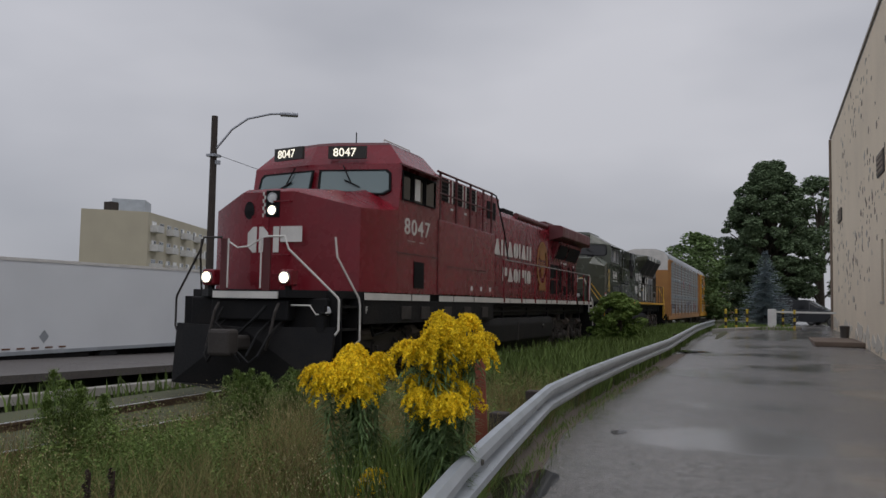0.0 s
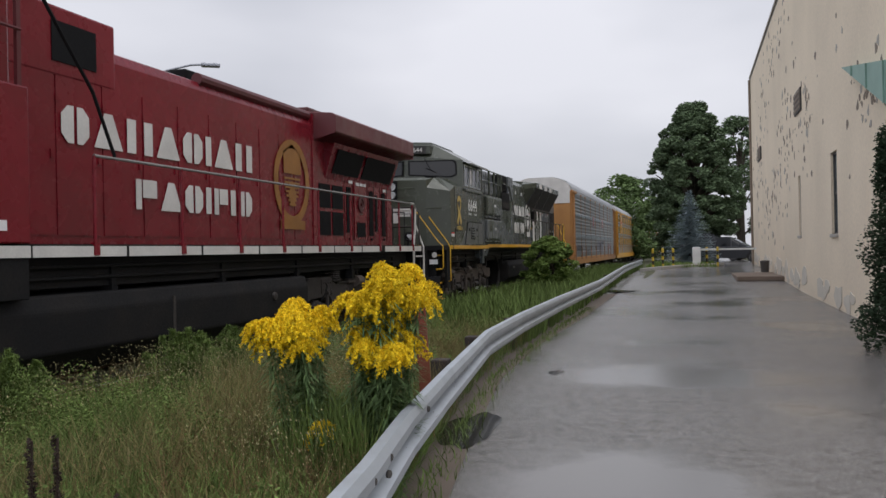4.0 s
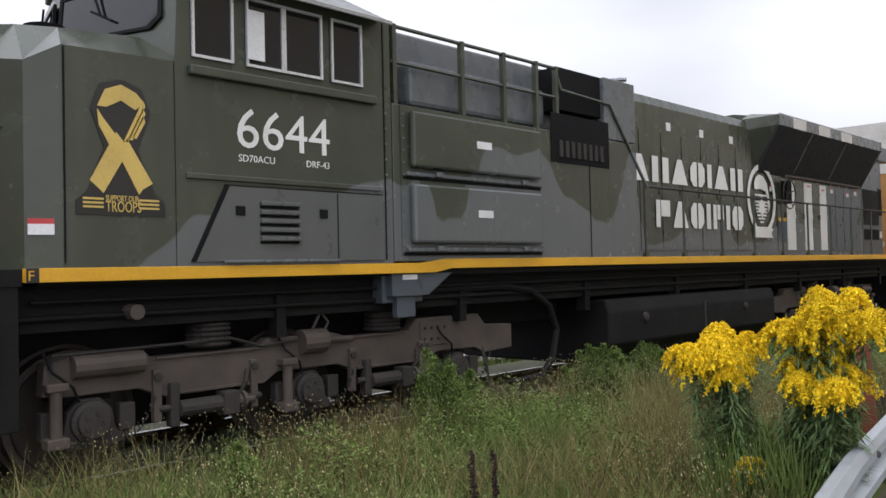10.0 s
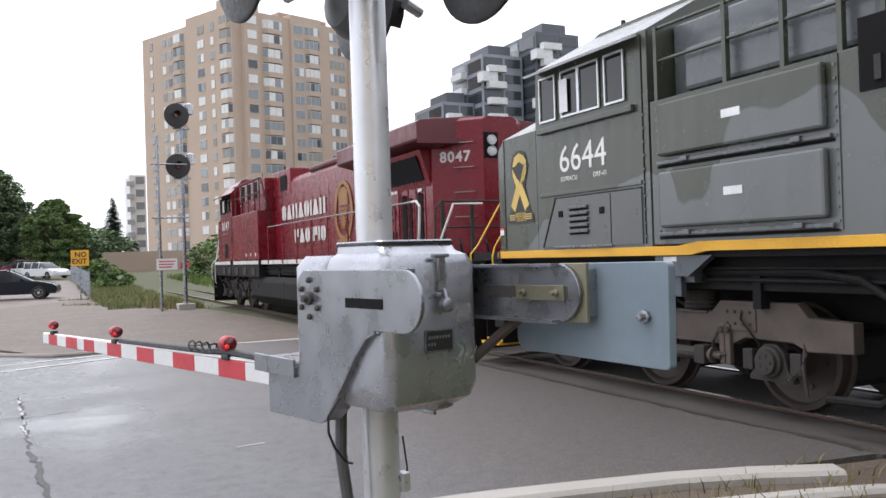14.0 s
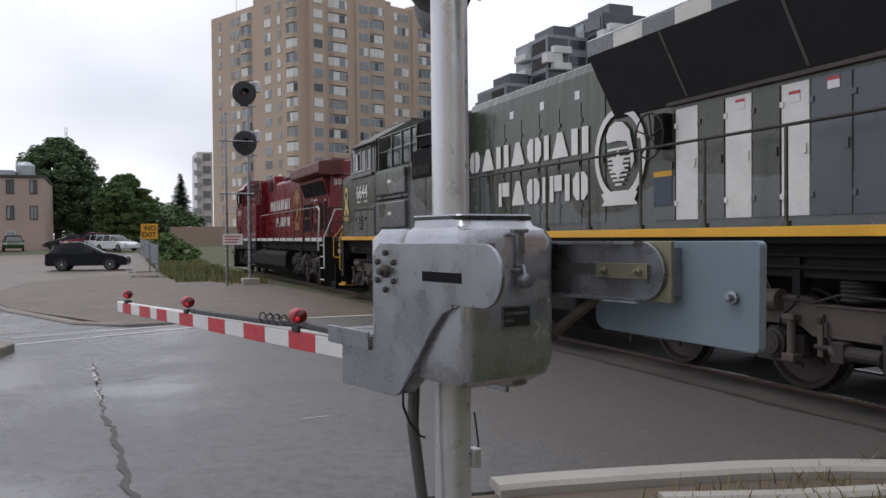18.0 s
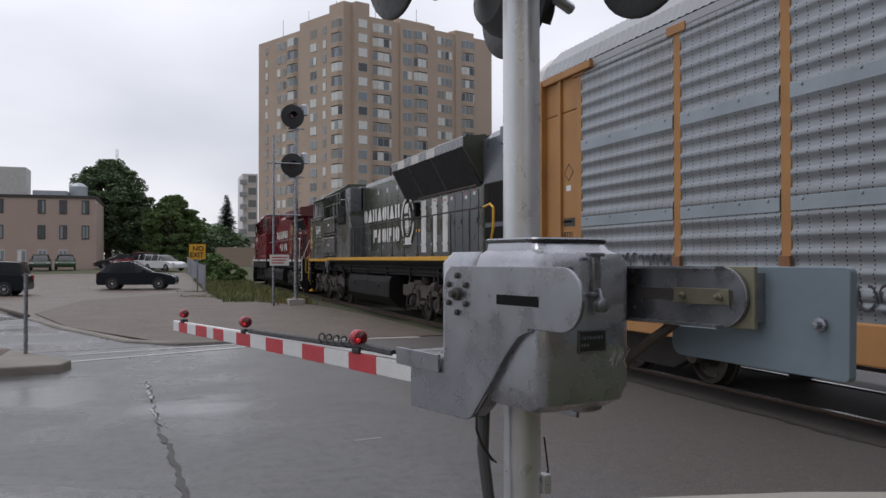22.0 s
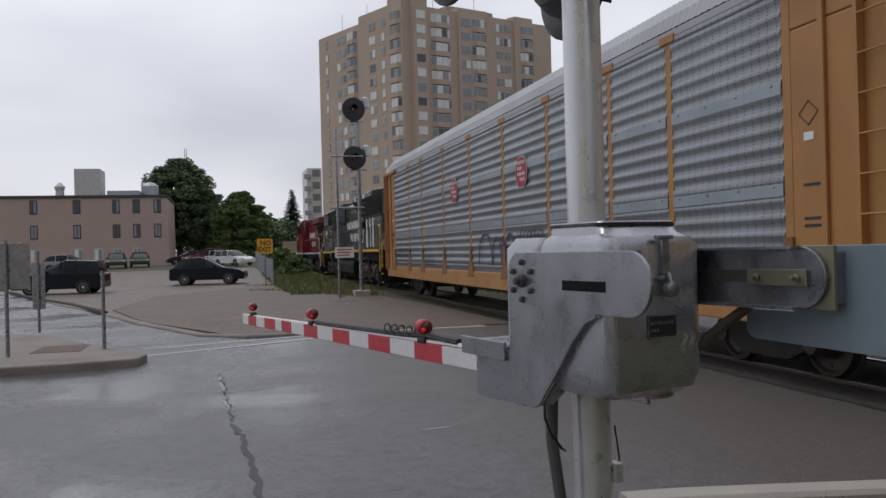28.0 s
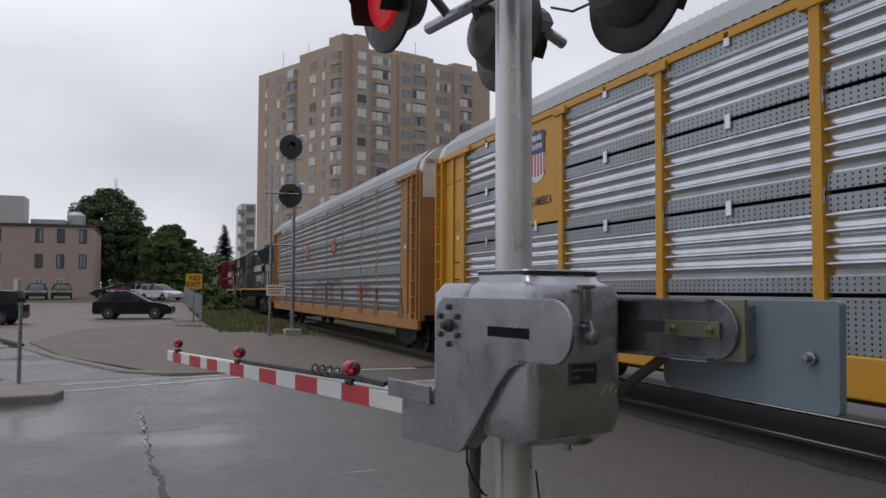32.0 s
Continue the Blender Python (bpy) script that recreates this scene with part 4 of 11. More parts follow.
        for y in (a + 0.52, a + 1.42, b + 0.5, b + 1.44, c - 0.5):
            hg = part("brake_hanger", box(B(), s * 1.2, s * 1.26, Y(y) - 0.035, Y(y) + 0.035, 0.50, 0.92, 0.01), material, f, "short brake hanger")
            part("hanger_pin", disc(B(), (s * 1.25, Y(y), 0.86), (s, 0, 0), [(0, 0.035), (0.03, 0.035), (0.035, 0.0)], 10), M_TRUCKDARK, hg)
        for y in (a + 0.98, b + 1.0):
            sl = part("slack_adjuster", disc(B(), (s * 1.25, Y(y + 0.27), 0.58), (0, 1, 0), [(-0.03, 0.055), (0.03, 0.055), (0.03, 0.085), (0.06, 0.085), (0.06, 0.04), (0.16, 0.038)], 12), material, f, "ribbed brake adjuster")
            part("adjuster_arm", tube(B(), [(s * 1.25, Y(y + 0.3), 0.64), (s * 1.28, Y(y + 0.34), 0.74), (s * 1.24, Y(y + 0.38), 0.84)], 0.018, 6), M_TRUCKDARK, sl)
        for y in axles:
            bm = tube(B(), [(s * 1.24, Y(y - 0.1), 0.74), (s * 1.29, Y(y - 0.16), 0.86), (s * 1.27, Y(y - 0.3), 0.98), (s * 1.2, Y(y - 0.34), 1.12)], 0.012, 6)
            part("sensor_cable", bm, M_UNDER, f, "looping sensor cable")
        bm = tube(B(), [(s * 1.24, Y(b + 0.02), 1.12), (s * 1.28, Y(b + 0.06), 1.24), (s * 1.24, Y(b + 0.13), 1.3), (s * 1.26, Y(b + 0.2), 1.2), (s * 1.24, Y(b + 0.16), 1.1)], 0.014, 6)
        part("hose_loop", bm, material, f, "looped brake hose")
        for y in axles:
            part("safety_chain", chain(B(), (s * 1.27, Y(y + 0.5), 0.74), (s * 1.27, Y(y + 0.2), 0.46)), M_TRUCKDARK, f, "hanging safety chain")
        bm = tube(B(), [(s * 1.2, Y(c + 0.42), 0.8), (s * 1.26, Y(c + 0.44), 0.55), (s * 1.26, Y(c + 0.48), 0.3)], 0.02, 6)
        part("sand_pipe", bm, M_TRUCKDARK, f, "bent sand pipe")
    # added block closes the view through, in place of motors and brake rigging
    part("truck_transom", box(B(), -0.75, 0.75, min(Y(axles[0]), Y(axles[2])) - 0.3, max(Y(axles[0]), Y(axles[2])) + 0.3, 0.40, 0.98, 0.03), M_UNDER, frames, "added dark block in place of brake rigging between the wheels")
    part("cross_beam", box(B(), -1.1, 1.1, Y(axles[0]) - 0.2, Y(axles[0]) + 0.2, 0.72, 0.9), M_UNDER, frames)
    for i in range(3):
        part("traction_motor", box(B(), -0.55, 0.55, Y(axles[i]) - 0.36, Y(axles[i]) + 0.36, 0.28, 0.85, 0.08), M_UNDER, frames)
    for y in axles:
        wheelset(parent, Y(y))


def side_glass(parent, panes, z0, z1, x, frame_mat, glass_mat=None):
    for y0, y1 in panes:
        bm = plate(B(), rect(0, 0, y1 - y0, z1 - z0), on_side(y0, z0, x), 0.008)
        w = part("side_window", bm, glass_mat or M_WINDK, parent, "dark cab side window")
        bm = B()
        t = 0.024
        for r in (rect(0, 0, y1 - y0, t), rect(0, z1 - z0 - t, y1 - y0, z1 - z0), rect(0, t, t, z1 - z0 - t), rect(y1 - y0 - t, t, y1 - y0, z1 - z0 - t)):
            plate(bm, r, on_side(y0, z0, x + 0.008), 0.02)
        part("window_frame", bm, frame_mat, w, "bright window frame")


def handrail(parent, ys, z_top, x, z_foot, material, pipe_mat=None, r=0.02):
    bm = tube(B(), [(x, ys[0], z_top), (x, ys[-1], z_top)], r * 0.9, 8)
    part("handrail", bm, pipe_mat or material, parent, "long walkway handrail")
    first = None
    for y in ys:
        if first is None:
            bm = B()
            tube(bm, [(0, 0, z_foot), (0, 0, z_top)], r, 8)
            box(bm, -0.03, 0.03, -0.04, 0.04, z_foot, z_foot + 0.14)
            first = part("stanchion", bm, material, parent)
            first.matrix_basis = pose(x, y, 0)
        else:
            again(first, pose(x, y, 0))


def hood(parent, name, y0, y1, w, z0, z1, material, round_=0.18, label=""):
    bm = prism(B(), [(-w, z0), (w, z0), (w, z1 - round_), (w - round_ * 0.3, z1 - round_ * 0.3), (w - round_, z1), (-w + round_, z1), (-w + round_ * 0.3, z1 - round_ * 0.3), (-w, z1 - round_)], "y", y0, y1)
    return part(name, bm, material, parent, label)


def hood_doors(parent, ys, z0, z1, x, material, stripes=None):
    """Upright hood doors with a raised rim, hinges and a latch."""
    for i, (a, b) in enumerate(zip(ys, ys[1:])):
        bm = B()
        plate(bm, rect(0.015, 0, b - a - 0.015, z1 - z0), on_side(a, z0, x), 0.012)
        for k in (0.15, 0.85):
            plate(bm, rect(0.0, (z1 - z0) * k - 0.03, 0.05, (z1 - z0) * k + 0.03), on_side(a, z0, x + 0.012), 0.015)
        plate(bm, rect(b - a - 0.09, (z1 - z0) * 0.5 - 0.05, b - a - 0.04, (z1 - z0) * 0.5 + 0.05), on_side(a, z0, x + 0.012), 0.02)
        part("hood_door", bm, (stripes or {}).get(i, material), parent)


def lamp_pair(parent, x, y, zs, lit, r=0.075, facing=-1):
    for z, on in zip(zs, lit):
        bm = disc(B(), (x, y, z), (0, facing, 0), [(0, r + 0.01), (0.04, r + 0.01), (0.04, r), (0.015, r - 0.01)], 20)
        h = part("headlight", bm, M_ALU, parent, "round headlight in a chrome bezel", smooth=True)
        bm = disc(B(), (x, y + facing * 0.02, z), (0, facing, 0), [(0, r - 0.005), (0.012, r * 0.8), (0.02, 0.0)], 20)
        part("lens", bm, M_LAMP if on else M_LENS, h, "glowing headlight lens" if on else "", smooth=True)


def steps(parent, y, side, edge, n=4, z0=0.42, z1=1.5, w=0.52, x_out=1.5):
    """Corner steps with bright edges."""
    for i in range(n):
        z = z0 + (z1 - z0) * i / (n - 1)
        bm = box(B(), side * (x_out - 0.35), side * x_out, y, y + w, z - 0.03, z, 0.0)
        st = part("step", bm, M_UNDER, parent, "open steel step")
        part("step_edge", box(B(), side * x_out, side * (x_out + 0.012), y, y + w, z - 0.032, z + 0.003), edge, st, "painted step edge")
    for yy in (y - 0.02, y + w):
        part("step_side", box(B(), side * (x_out - 0.35), side * (x_out + 0.005), yy, yy + 0.02, z0 - 0.06, 1.62), M_UNDER, parent)
    part("step_back", box(B(), side * (x_out - 0.4), side * (x_out - 0.35), y, y + w, z0 - 0.06, 1.62), M_UNDER, parent)


def coupler(parent, y, d):
    bm = box(B(), -0.16, 0.16, min(y, y + d * 0.75), max(y, y + d * 0.75), 0.80, 1.02, 0.04)
    box(bm, -0.2, 0.2, y - 0.14, y + 0.14, 0.72, 1.12, 0.05)
    part("coupler", bm, M_TRUCKDARK, parent, "knuckle coupler")
    for i, x in enumerate((-0.45, 0.4, 0.62)):
        bm = tube(B(), [(x, y + d * 0.75, 1.25), (x, y + d * 0.35, 1.05), (x * 0.9, y + d * 0.1, 0.72), (x * 0.7, y + d * 0.05, 0.62), (x * 0.4, y + d * 0.02, 0.78)], 0.022, 6)
        part("air_hose", bm, M_UNDER, parent, "hanging rubber air hose")


def under(parent, tank, length, front):
    part("underframe", box(B(), -1.3, 1.3, front, length - 0.9, 1.28, 1.63, 0.0), M_UNDER, parent, "black underframe")
    part("centre_sill", box(B(), -0.62, 0.62, 1.9, length - 1.4, 0.96, 1.279), M_UNDER, parent)
    y0, y1 = tank
    bm = prism(B(), [(-1.42, 1.22), (-1.48, 1.05), (-1.48, 0.62), (-1.15, 0.34), (1.15, 0.34), (1.48, 0.62), (1.48, 1.05), (1.42, 1.22)], "y", y0, y1, 0.03)
    t = part("fuel_tank", bm, M_UNDER, parent, "long dull black fuel tank")
    for y in (y0 + 0.9, y1 - 1.2):
        part("filler_cap", disc(B(), (1.46, y, 0.95), (1, 0, 0), [(0, 0.07), (0.05, 0.06), (0.06, 0.02)], 12), M_TRUCKDARK, t)
    part("tank_strap", box(B(), 1.475, 1.49, (y0 + y1) / 2, (y0 + y1) / 2 + 0.05, 0.6, 1.1), M_TRUCKDARK, t)
    bm = B()
    for i in range(9):
        y = 1.9 + i * (length - 3.8) / 8
        box(bm, 1.2, 1.34, y, y + 0.1, 1.1, 1.5)
    tube(bm, [(1.33, 1.8, 1.38), (1.33, length - 1.8, 1.38)], 0.025, 6)
    tube(bm, [(1.36, 2.2, 1.5), (1.36, length - 1.8, 1.5)], 0.018, 6)
    part("under_piping", bm, M_UNDER, parent, "pipes under the walkway")


def plough(parent, y, h=0.95):
    bm = B()
    loft(bm, [[(-1.5, y + 0.35, h), (-1.45, y + 0.2, 0.2), (0, y - 0.2, 0.15), (1.45, y + 0.2, 0.2), (1.5, y + 0.35, h), (0, y + 0.02, h - 0.03)],
              [(-1.5, y + 0.42, h), (-1.45, y + 0.27, 0.2), (0, y - 0.12, 0.15), (1.45, y + 0.27, 0.2), (1.5, y + 0.42, h), (0, y + 0.1, h - 0.03)]])
    part("snow_plough", bm, M_UNDER, parent, "black pointed snow plough")


def nose_and_cab(parent, material, y_front, y_corner, y_cab, y_rear, rw_, z_side=3.3, flat=0.5, z_eave=4.1, z_roof=4.55, roof_mat=None, corner=(1.45, 2.4, 3.2), z_top=3.5, brow=None, lean=0.17, back=0.27, peak=0.0):
    w, wc, c, yb, yk = 1.57, corner[0], flat, y_cab + 0.15, corner[1]
    plan = [(-w, yb), (-w, yk), (-wc, y_corner), (-c, y_front), (c, y_front), (wc, y_corner), (w, yk), (w, yb)]
    high = (z_side, z_side - 0.06, corner[2], z_top - 0.06, z_top - 0.06, corner[2], z_side - 0.06, z_side)
    top = [(-0.95, yb, 3.64), (-0.95, yk, z_top + 0.06), (-0.92, y_corner + 0.06, z_top + 0.03), (-c + 0.06, y_front + 0.08, z_top), (c - 0.06, y_front + 0.08, z_top), (0.92, y_corner + 0.06, z_top + 0.03), (0.95, yk, z_top + 0.06), (0.95, yb, 3.64)]
    if brow:
        # a raised middle that drops at its edges to lower, sloping corners
        (bx, by), z_low = brow, corner[2] + 0.1
        half = [(c, y_front, z_top - 0.07, (c - 0.02, y_front + 0.07, z_top)), (bx, by, z_top - 0.07, (bx - 0.05, by + 0.08, z_top)), (bx + 0.005, by + 0.002, z_low, (1.0, 2.14, z_top)),
                (wc, y_corner, corner[2], (1.03, 2.22, z_top + 0.01)), (w, yk, z_side - 0.02, (1.12, 2.5, z_top + 0.02)), (w, yb, z_side, (1.15, yb, z_top + 0.06))]
        both = [(-x, y, z, (-t[0], t[1], t[2])) for x, y, z, t in reversed(half)] + half
        plan, high, top = [q[:2] for q in both], [q[2] for q in both], [q[3] for q in both]
    bm = loft(B(), [[(x, y, 1.74) for x, y in plan], [(x, y, z) for (x, y), z in zip(plan, high)], top])
    nose = part("nose", bm, material, parent, smooth=not brow)
    c = 0.22
    lo = [(-w, y_cab + 0.16), (-c, y_cab - 0.14), (c, y_cab - 0.14), (w, y_cab + 0.16), (w, y_rear), (-w, y_rear)]
    up = [(-w, y_cab + 0.13 + lean), (-c, y_cab - 0.14 + lean), (c, y_cab - 0.14 + lean), (w, y_cab + 0.13 + lean), (w, y_rear), (-w, y_rear)]
    tp = [(-rw_, y_cab + 0.11 + lean + back), (-c, y_cab - 0.14 + lean + back), (c, y_cab - 0.14 + lean + back), (rw_, y_cab + 0.11 + lean + back), (rw_, y_rear), (-rw_, y_rear)]
    bm = loft(B(), [[(x, y, 1.74) for x, y in lo], [(x, y, z_side + 0.05) for x, y in lo], [(x, y, z_eave + (peak if abs(x) == c else 0)) for x, y in up], [(x, y, z_roof) for x, y in tp]])
    cab = part("cab", bm, material, parent)
    part("cab_roof", loft(B(), [[(x * 1.0, y, z_roof + 0.002) for x, y in tp], [(x * 0.93, y + (0.06 if y < y_rear - 0.1 else -0.02), z_roof + 0.06) for x, y in tp]]), roof_mat or material, cab, "grimy cab roof")
    return nose, cab


def windshields(cab, y_cab, z0, z1, glass_mat, rim, lean=13):
    ang = math.degrees(math.atan2(0.3, 1.35))
    for s in (1, -1):
        m = Matrix.Translation((s * 0.08, y_cab - 0.152, z0)) @ Matrix.Rotation(radians(s * ang), 4, "Z") @ Matrix.Rotation(radians(-lean), 4, "X") @ Matrix(((1, 0, 0, 0), (0, 0, -1, 0), (0, 1, 0, 0), (0, 0, 0, 1)))
        h = z1 - z0
        pts = [(0.04 * s, 0.07), (1.2 * s, 0.0), (1.33 * s, 0.07), (1.31 * s, h - 0.06), (1.24 * s, h), (0.04 * s, h)]
        if s < 0:
            pts = pts[::-1]
        win = part("windshield", plate(B(), pts, m, 0.02), glass_mat, cab, "broad windshield reflecting the sky")
        bm = B()
        cx, cy = 0.68 * s, h / 2
        big = [(cx + (x - cx) * 1.07, cy + (y - cy) * 1.14) for x, y in pts]
        for i in range(len(pts)):
            j = (i + 1) % len(pts)
            plate(bm, [pts[i], pts[j], big[j], big[i]], m, 0.028)
        part("window_seal", bm, rim, win, "black rubber seal")
        bm = tube(B(), [m @ Vector((0.45 * s, h + 0.1, 0.06)), m @ Vector((0.62 * s, h * 0.45, 0.045))], 0.012, 6)
        box(bm, -0.012, 0.012, -0.16, 0.16, -0.01, 0.01, m=m @ Matrix.Translation((0.64 * s, h * 0.42, 0.045)) @ Matrix.Rotation(radians(-25 * s), 4, "Z") @ Matrix.Rotation(radians(90), 4, "Y") @ Matrix.Rotation(radians(90), 4, "X"))
        part("wiper", bm, M_DARK, win, "windshield wiper")


def lead_engine():
    e = thing("lead_locomotive", "dark red freight locomotive with lit headlights rolling on the track", "locomotive")
    under(e, (8.3, 15.9), 22.3, 2.2)
    bogie(e, [3.3, 5.4, 7.4], material=M_TRUCKDARK)
    bogie(e, [15.9 + 0.9, 18.7 + 0.1, 20.6], flip=True, material=M_TRUCKDARK)
    # cab end
    nose, cab = nose_and_cab(e, M_RED, 2.30, 2.88, 3.92, 6.05, 1.2, z_side=3.24, flat=0.5, z_eave=4.1, z_roof=4.5, roof_mat=M_REDROOF, corner=(1.43, 3.7, 3.14), z_top=3.43)
    windshields(cab, 3.92, 3.53, 3.96, M_WINSKY, M_DARK)
    for s, tn in ((1, 12.5), (-1, -12.5)):
        m = on_front(s * 0.565 - 0.36, 4.19, 3.93, tn)
        nb = part("number_board", plate(B(), rect(0, 0, 0.72, 0.23), m, 0.06), M_DECAL, cab, "black number board")
        letters("board_number", "8047", 0.22, M_LIT_NO, m @ Matrix.Translation((0.09, 0.04, 0.062)), nb, "lit cream numerals")
    lamp_pair(nose, 0.1, 2.29, (3.27, 3.06), (False, True))
    part("headlight_box", plate(B(), rect(-0.03, 2.95, 0.23, 3.39), on_front(0, 0, 2.302), 0.02), M_DARK, nose, "black headlight box")
    m = on_front(0, 0, 2.285)
    blocks(nose, "emblem_bar", M_STRIPE, "of", (0.40, 0.55), -0.37, 2.36, 0.43, 0.11, 0.10, m, label="grey-white painted emblem bar")
    part("nose_door", plate(B(), rect(-0.3, 1.85, 0.03, 2.98), on_front(0, 0, 2.30), 0.012), M_RED, nose, "nose door")
    part("door_window", plate(B(), ellipse(-0.36, 3.07, 0.10, 0.15, 14), on_front(0, 0, 2.297), 0.006), M_WINDK, nose)
    for z in (3.2, 2.32, 2.0):
        part("grab_iron", tube(B(), [(0.16, 2.32, z), (0.16, 2.22, z), (0.46, 2.22, z), (0.46, 2.32, z)], 0.011, 6), M_RED, nose)
    for k in range(7):
        part("checker", plate(B(), rect(-0.10 + 0.03 * (k % 2), 2.95 + k * 0.06, -0.07 + 0.03 * (k % 2), 3.01 + k * 0.06), on_front(0, 0, 2.30), 0.014), M_STRIPE, nose)
    for x in (-0.72, 0.74):
        bm = box(B(), x - 0.115, x + 0.115, 1.72, 1.92, 1.80, 2.06, 0.03)
        part("ditch_light_box", bm, M_RED, e)
        part("light_post", box(B(), x - 0.04, x + 0.04, 1.78, 1.86, 1.7, 1.81), M_UNDER, e)
        lamp_pair(e, x, 1.71, (1.93,), (True,), 0.085)
    part("pilot", box(B(), -1.3, 1.3, 2.06, 2.2, 0.75, 1.62, 0.03), M_UNDER, e, "black pilot plate")
    part("pilot_beam", box(B(), -0.7, 0.75, 1.80, 2.05, 1.25, 1.58, 0.03), M_UNDER, e)
    part("pilot_stripe", box(B(), -0.6, 0.62, 1.70, 1.722, 1.60, 1.71), M_STRIPE, e, "white edge stripe")
    part("front_deck", prism(B(), [(-0.7, 1.722), (0.75, 1.722), (1.2, 2.2), (1.45, 2.2), (1.45, 2.95), (-1.45, 2.95), (-1.45, 2.3), (-1.2, 2.2)], "z", 1.62, 1.74), M_UNDER, e)
    plough(e, 1.62, 1.17)
    coupler(e, 1.2, 0.9)
    bm = tube(B(), [(-0.4, 1.72, 1.45), (-0.45, 1.6, 1.2), (-0.1, 1.58, 0.95), (0.3, 1.6, 1.3), (0.4, 1.72, 1.48)], 0.025, 6)
    part("jumper_cable", bm, M_UNDER, e, "drooping jumper cable")
    for sx in (1, -1):
        rail = M_STRIPE if sx > 0 else M_TRUCKDARK
        bm = tube(B(), [(sx * 1.30, 2.28, 2.60), (sx * 1.33, 2.30, 2.28), (sx * 1.55, 2.66, 1.62), (sx * 1.56, 2.68, 1.5), (sx * 1.56, 2.69, 0.95), (sx * 1.5, 2.66, 0.88)], 0.018, 8)
        part("grab_rail", bm, rail, e, "white corner handrail")
        bm = tube(B(), [(sx * 0.42, 1.66, 2.57), (sx * 0.76, 1.64, 2.57), (sx * 0.83, 1.65, 2.37), (sx * 1.53, 1.98, 1.63), (sx * 1.55, 1.99, 1.58), (sx * 1.55, 1.99, 1.12), (sx * 1.5, 1.97, 1.05)], 0.018, 8)
        part("grab_rail", bm, rail, e, "white corner handrail")
        steps(e, 2.18, sx, M_UNDER, x_out=1.5)
        bm = box(B(), sx * 0.40 - 0.07, sx * 0.40 + 0.07, 1.69, 1.73, 1.72, 2.56, 0.012)
        gate_post = part("railing_post", bm, M_REDROOF, e, "dark red railing post")
        part("post_edge", tube(B(), [(sx * 0.31, 1.68, 1.76), (sx * 0.31, 1.68, 2.55)], 0.014, 6), M_STRIPE, gate_post)
    bm = tube(B(), [(-0.3, 1.68, 2.5), (-0.12, 1.66, 2.40), (0.1, 1.66, 2.42), (0.3, 1.68, 2.54)], 0.013, 6)
    part("end_chain", bm, M_STRIPE, e, "pale chain across the walkway end")
    for xx in (-0.5, 0.62):
        part("jumper_cable", tube(B(), [(xx, 1.74, 1.52), (xx + 0.03, 1.60, 1.40), (xx - 0.05, 1.58, 1.0), (xx - 0.16, 1.66, 0.8)], 0.024, 6), M_TRUCKDARK, e, "hanging rubber air hose")
    # cab side
    side_glass(cab, [(4.2, 4.62), (4.68, 5.2), (5.26, 5.78)], 3.43, 3.97, 1.572, M_DARK)
    part("sun_visor", box(B(), 1.56, 1.85, 4.1, 6.0, 4.06, 4.09, m=Matrix.Translation((1.57, 0, 4.07)) @ Matrix.Rotation(radians(22), 4, "Y") @ Matrix.Translation((-1.57, 0, -4.07))), M_REDROOF, cab, "sheet metal window visor")
    part("window_sheet", plate(B(), rect(0, 0, 0.24, 0.4), on_side(4.72, 3.48, 1.602), 0.01), M_TAPE, cab, "white card in the cab window")
    letters("side_number", "8047", 0.42, M_STRIPE, on_side(4.34, 2.83, 1.573), cab, "worn white numerals", sx=1.3, bold=0.006, spacing=1.15)
    for x0, x1 in ((0, 0.34), (0.55, 0.78)):
        part("stencil_bar", plate(B(), rect(x0, 0, x1, 0.014), on_side(4.5, 2.7, 1.573), 0.004), M_STRIPE, cab)
    part("cab_vent", plate(B(), rect(0, 0, 0.48, 0.5), on_side(4.8, 1.84, 1.573), 0.012), M_DARK, cab, "dark louvred vent")
    part("seam", plate(B(), rect(0, 0, 2.0, 0.02), on_side(4.0, 2.46, 1.573), 0.012), M_REDROOF, cab)
    part("door_seam", plate(B(), rect(0, 0, 0.02, 1.5), on_side(5.98, 1.76, 1.573), 0.012), M_REDROOF, cab)
    for y in (4.7, 5.3):
        part("roof_fitting", box(B(), -0.3, 0.3, y, y + 0.25, 4.56, 4.62, 0.02), M_REDROOF, cab)
    letters("corner_letter", "F", 0.17, M_STRIPE, on_side(2.88, 1.38, 1.562), e, "white stencilled letter", depth=0.002)
    part("round_badge", disc(B(), (1.30, 2.055, 1.42), (0, -1, 0), [(0, 0.075), (0.006, 0.075)], 18), M_TAPE, e)
    part("uncoupling_lever", tube(B(), [(0.75, 1.9, 1.5), (1.1, 1.88, 1.5), (1.2, 1.9, 1.36), (1.42, 1.95, 1.4)], 0.014, 6), M_STRIPE, e, "pale bent uncoupling lever")
    for y in (4.3, 5.2, 6.4, 7.6, 8.8):
        part("skirt_box", box(B(), 1.56, 1.585, y, y + 0.42, 1.26, 1.5, 0.01), M_TRUCKDARK, e)
    part("sand_hose", tube(B(), [(1.5, 3.2, 1.2), (1.45, 3.4, 1.0), (1.42, 3.9, 1.05), (1.45, 4.3, 1.2)], 0.025, 6), M_UNDER, e, "drooping hose")
    part("antenna", tube(B(), [(0.2, 5.0, 4.56), (0.2, 5.0, 4.9)], 0.012, 6), M_DARK, cab)
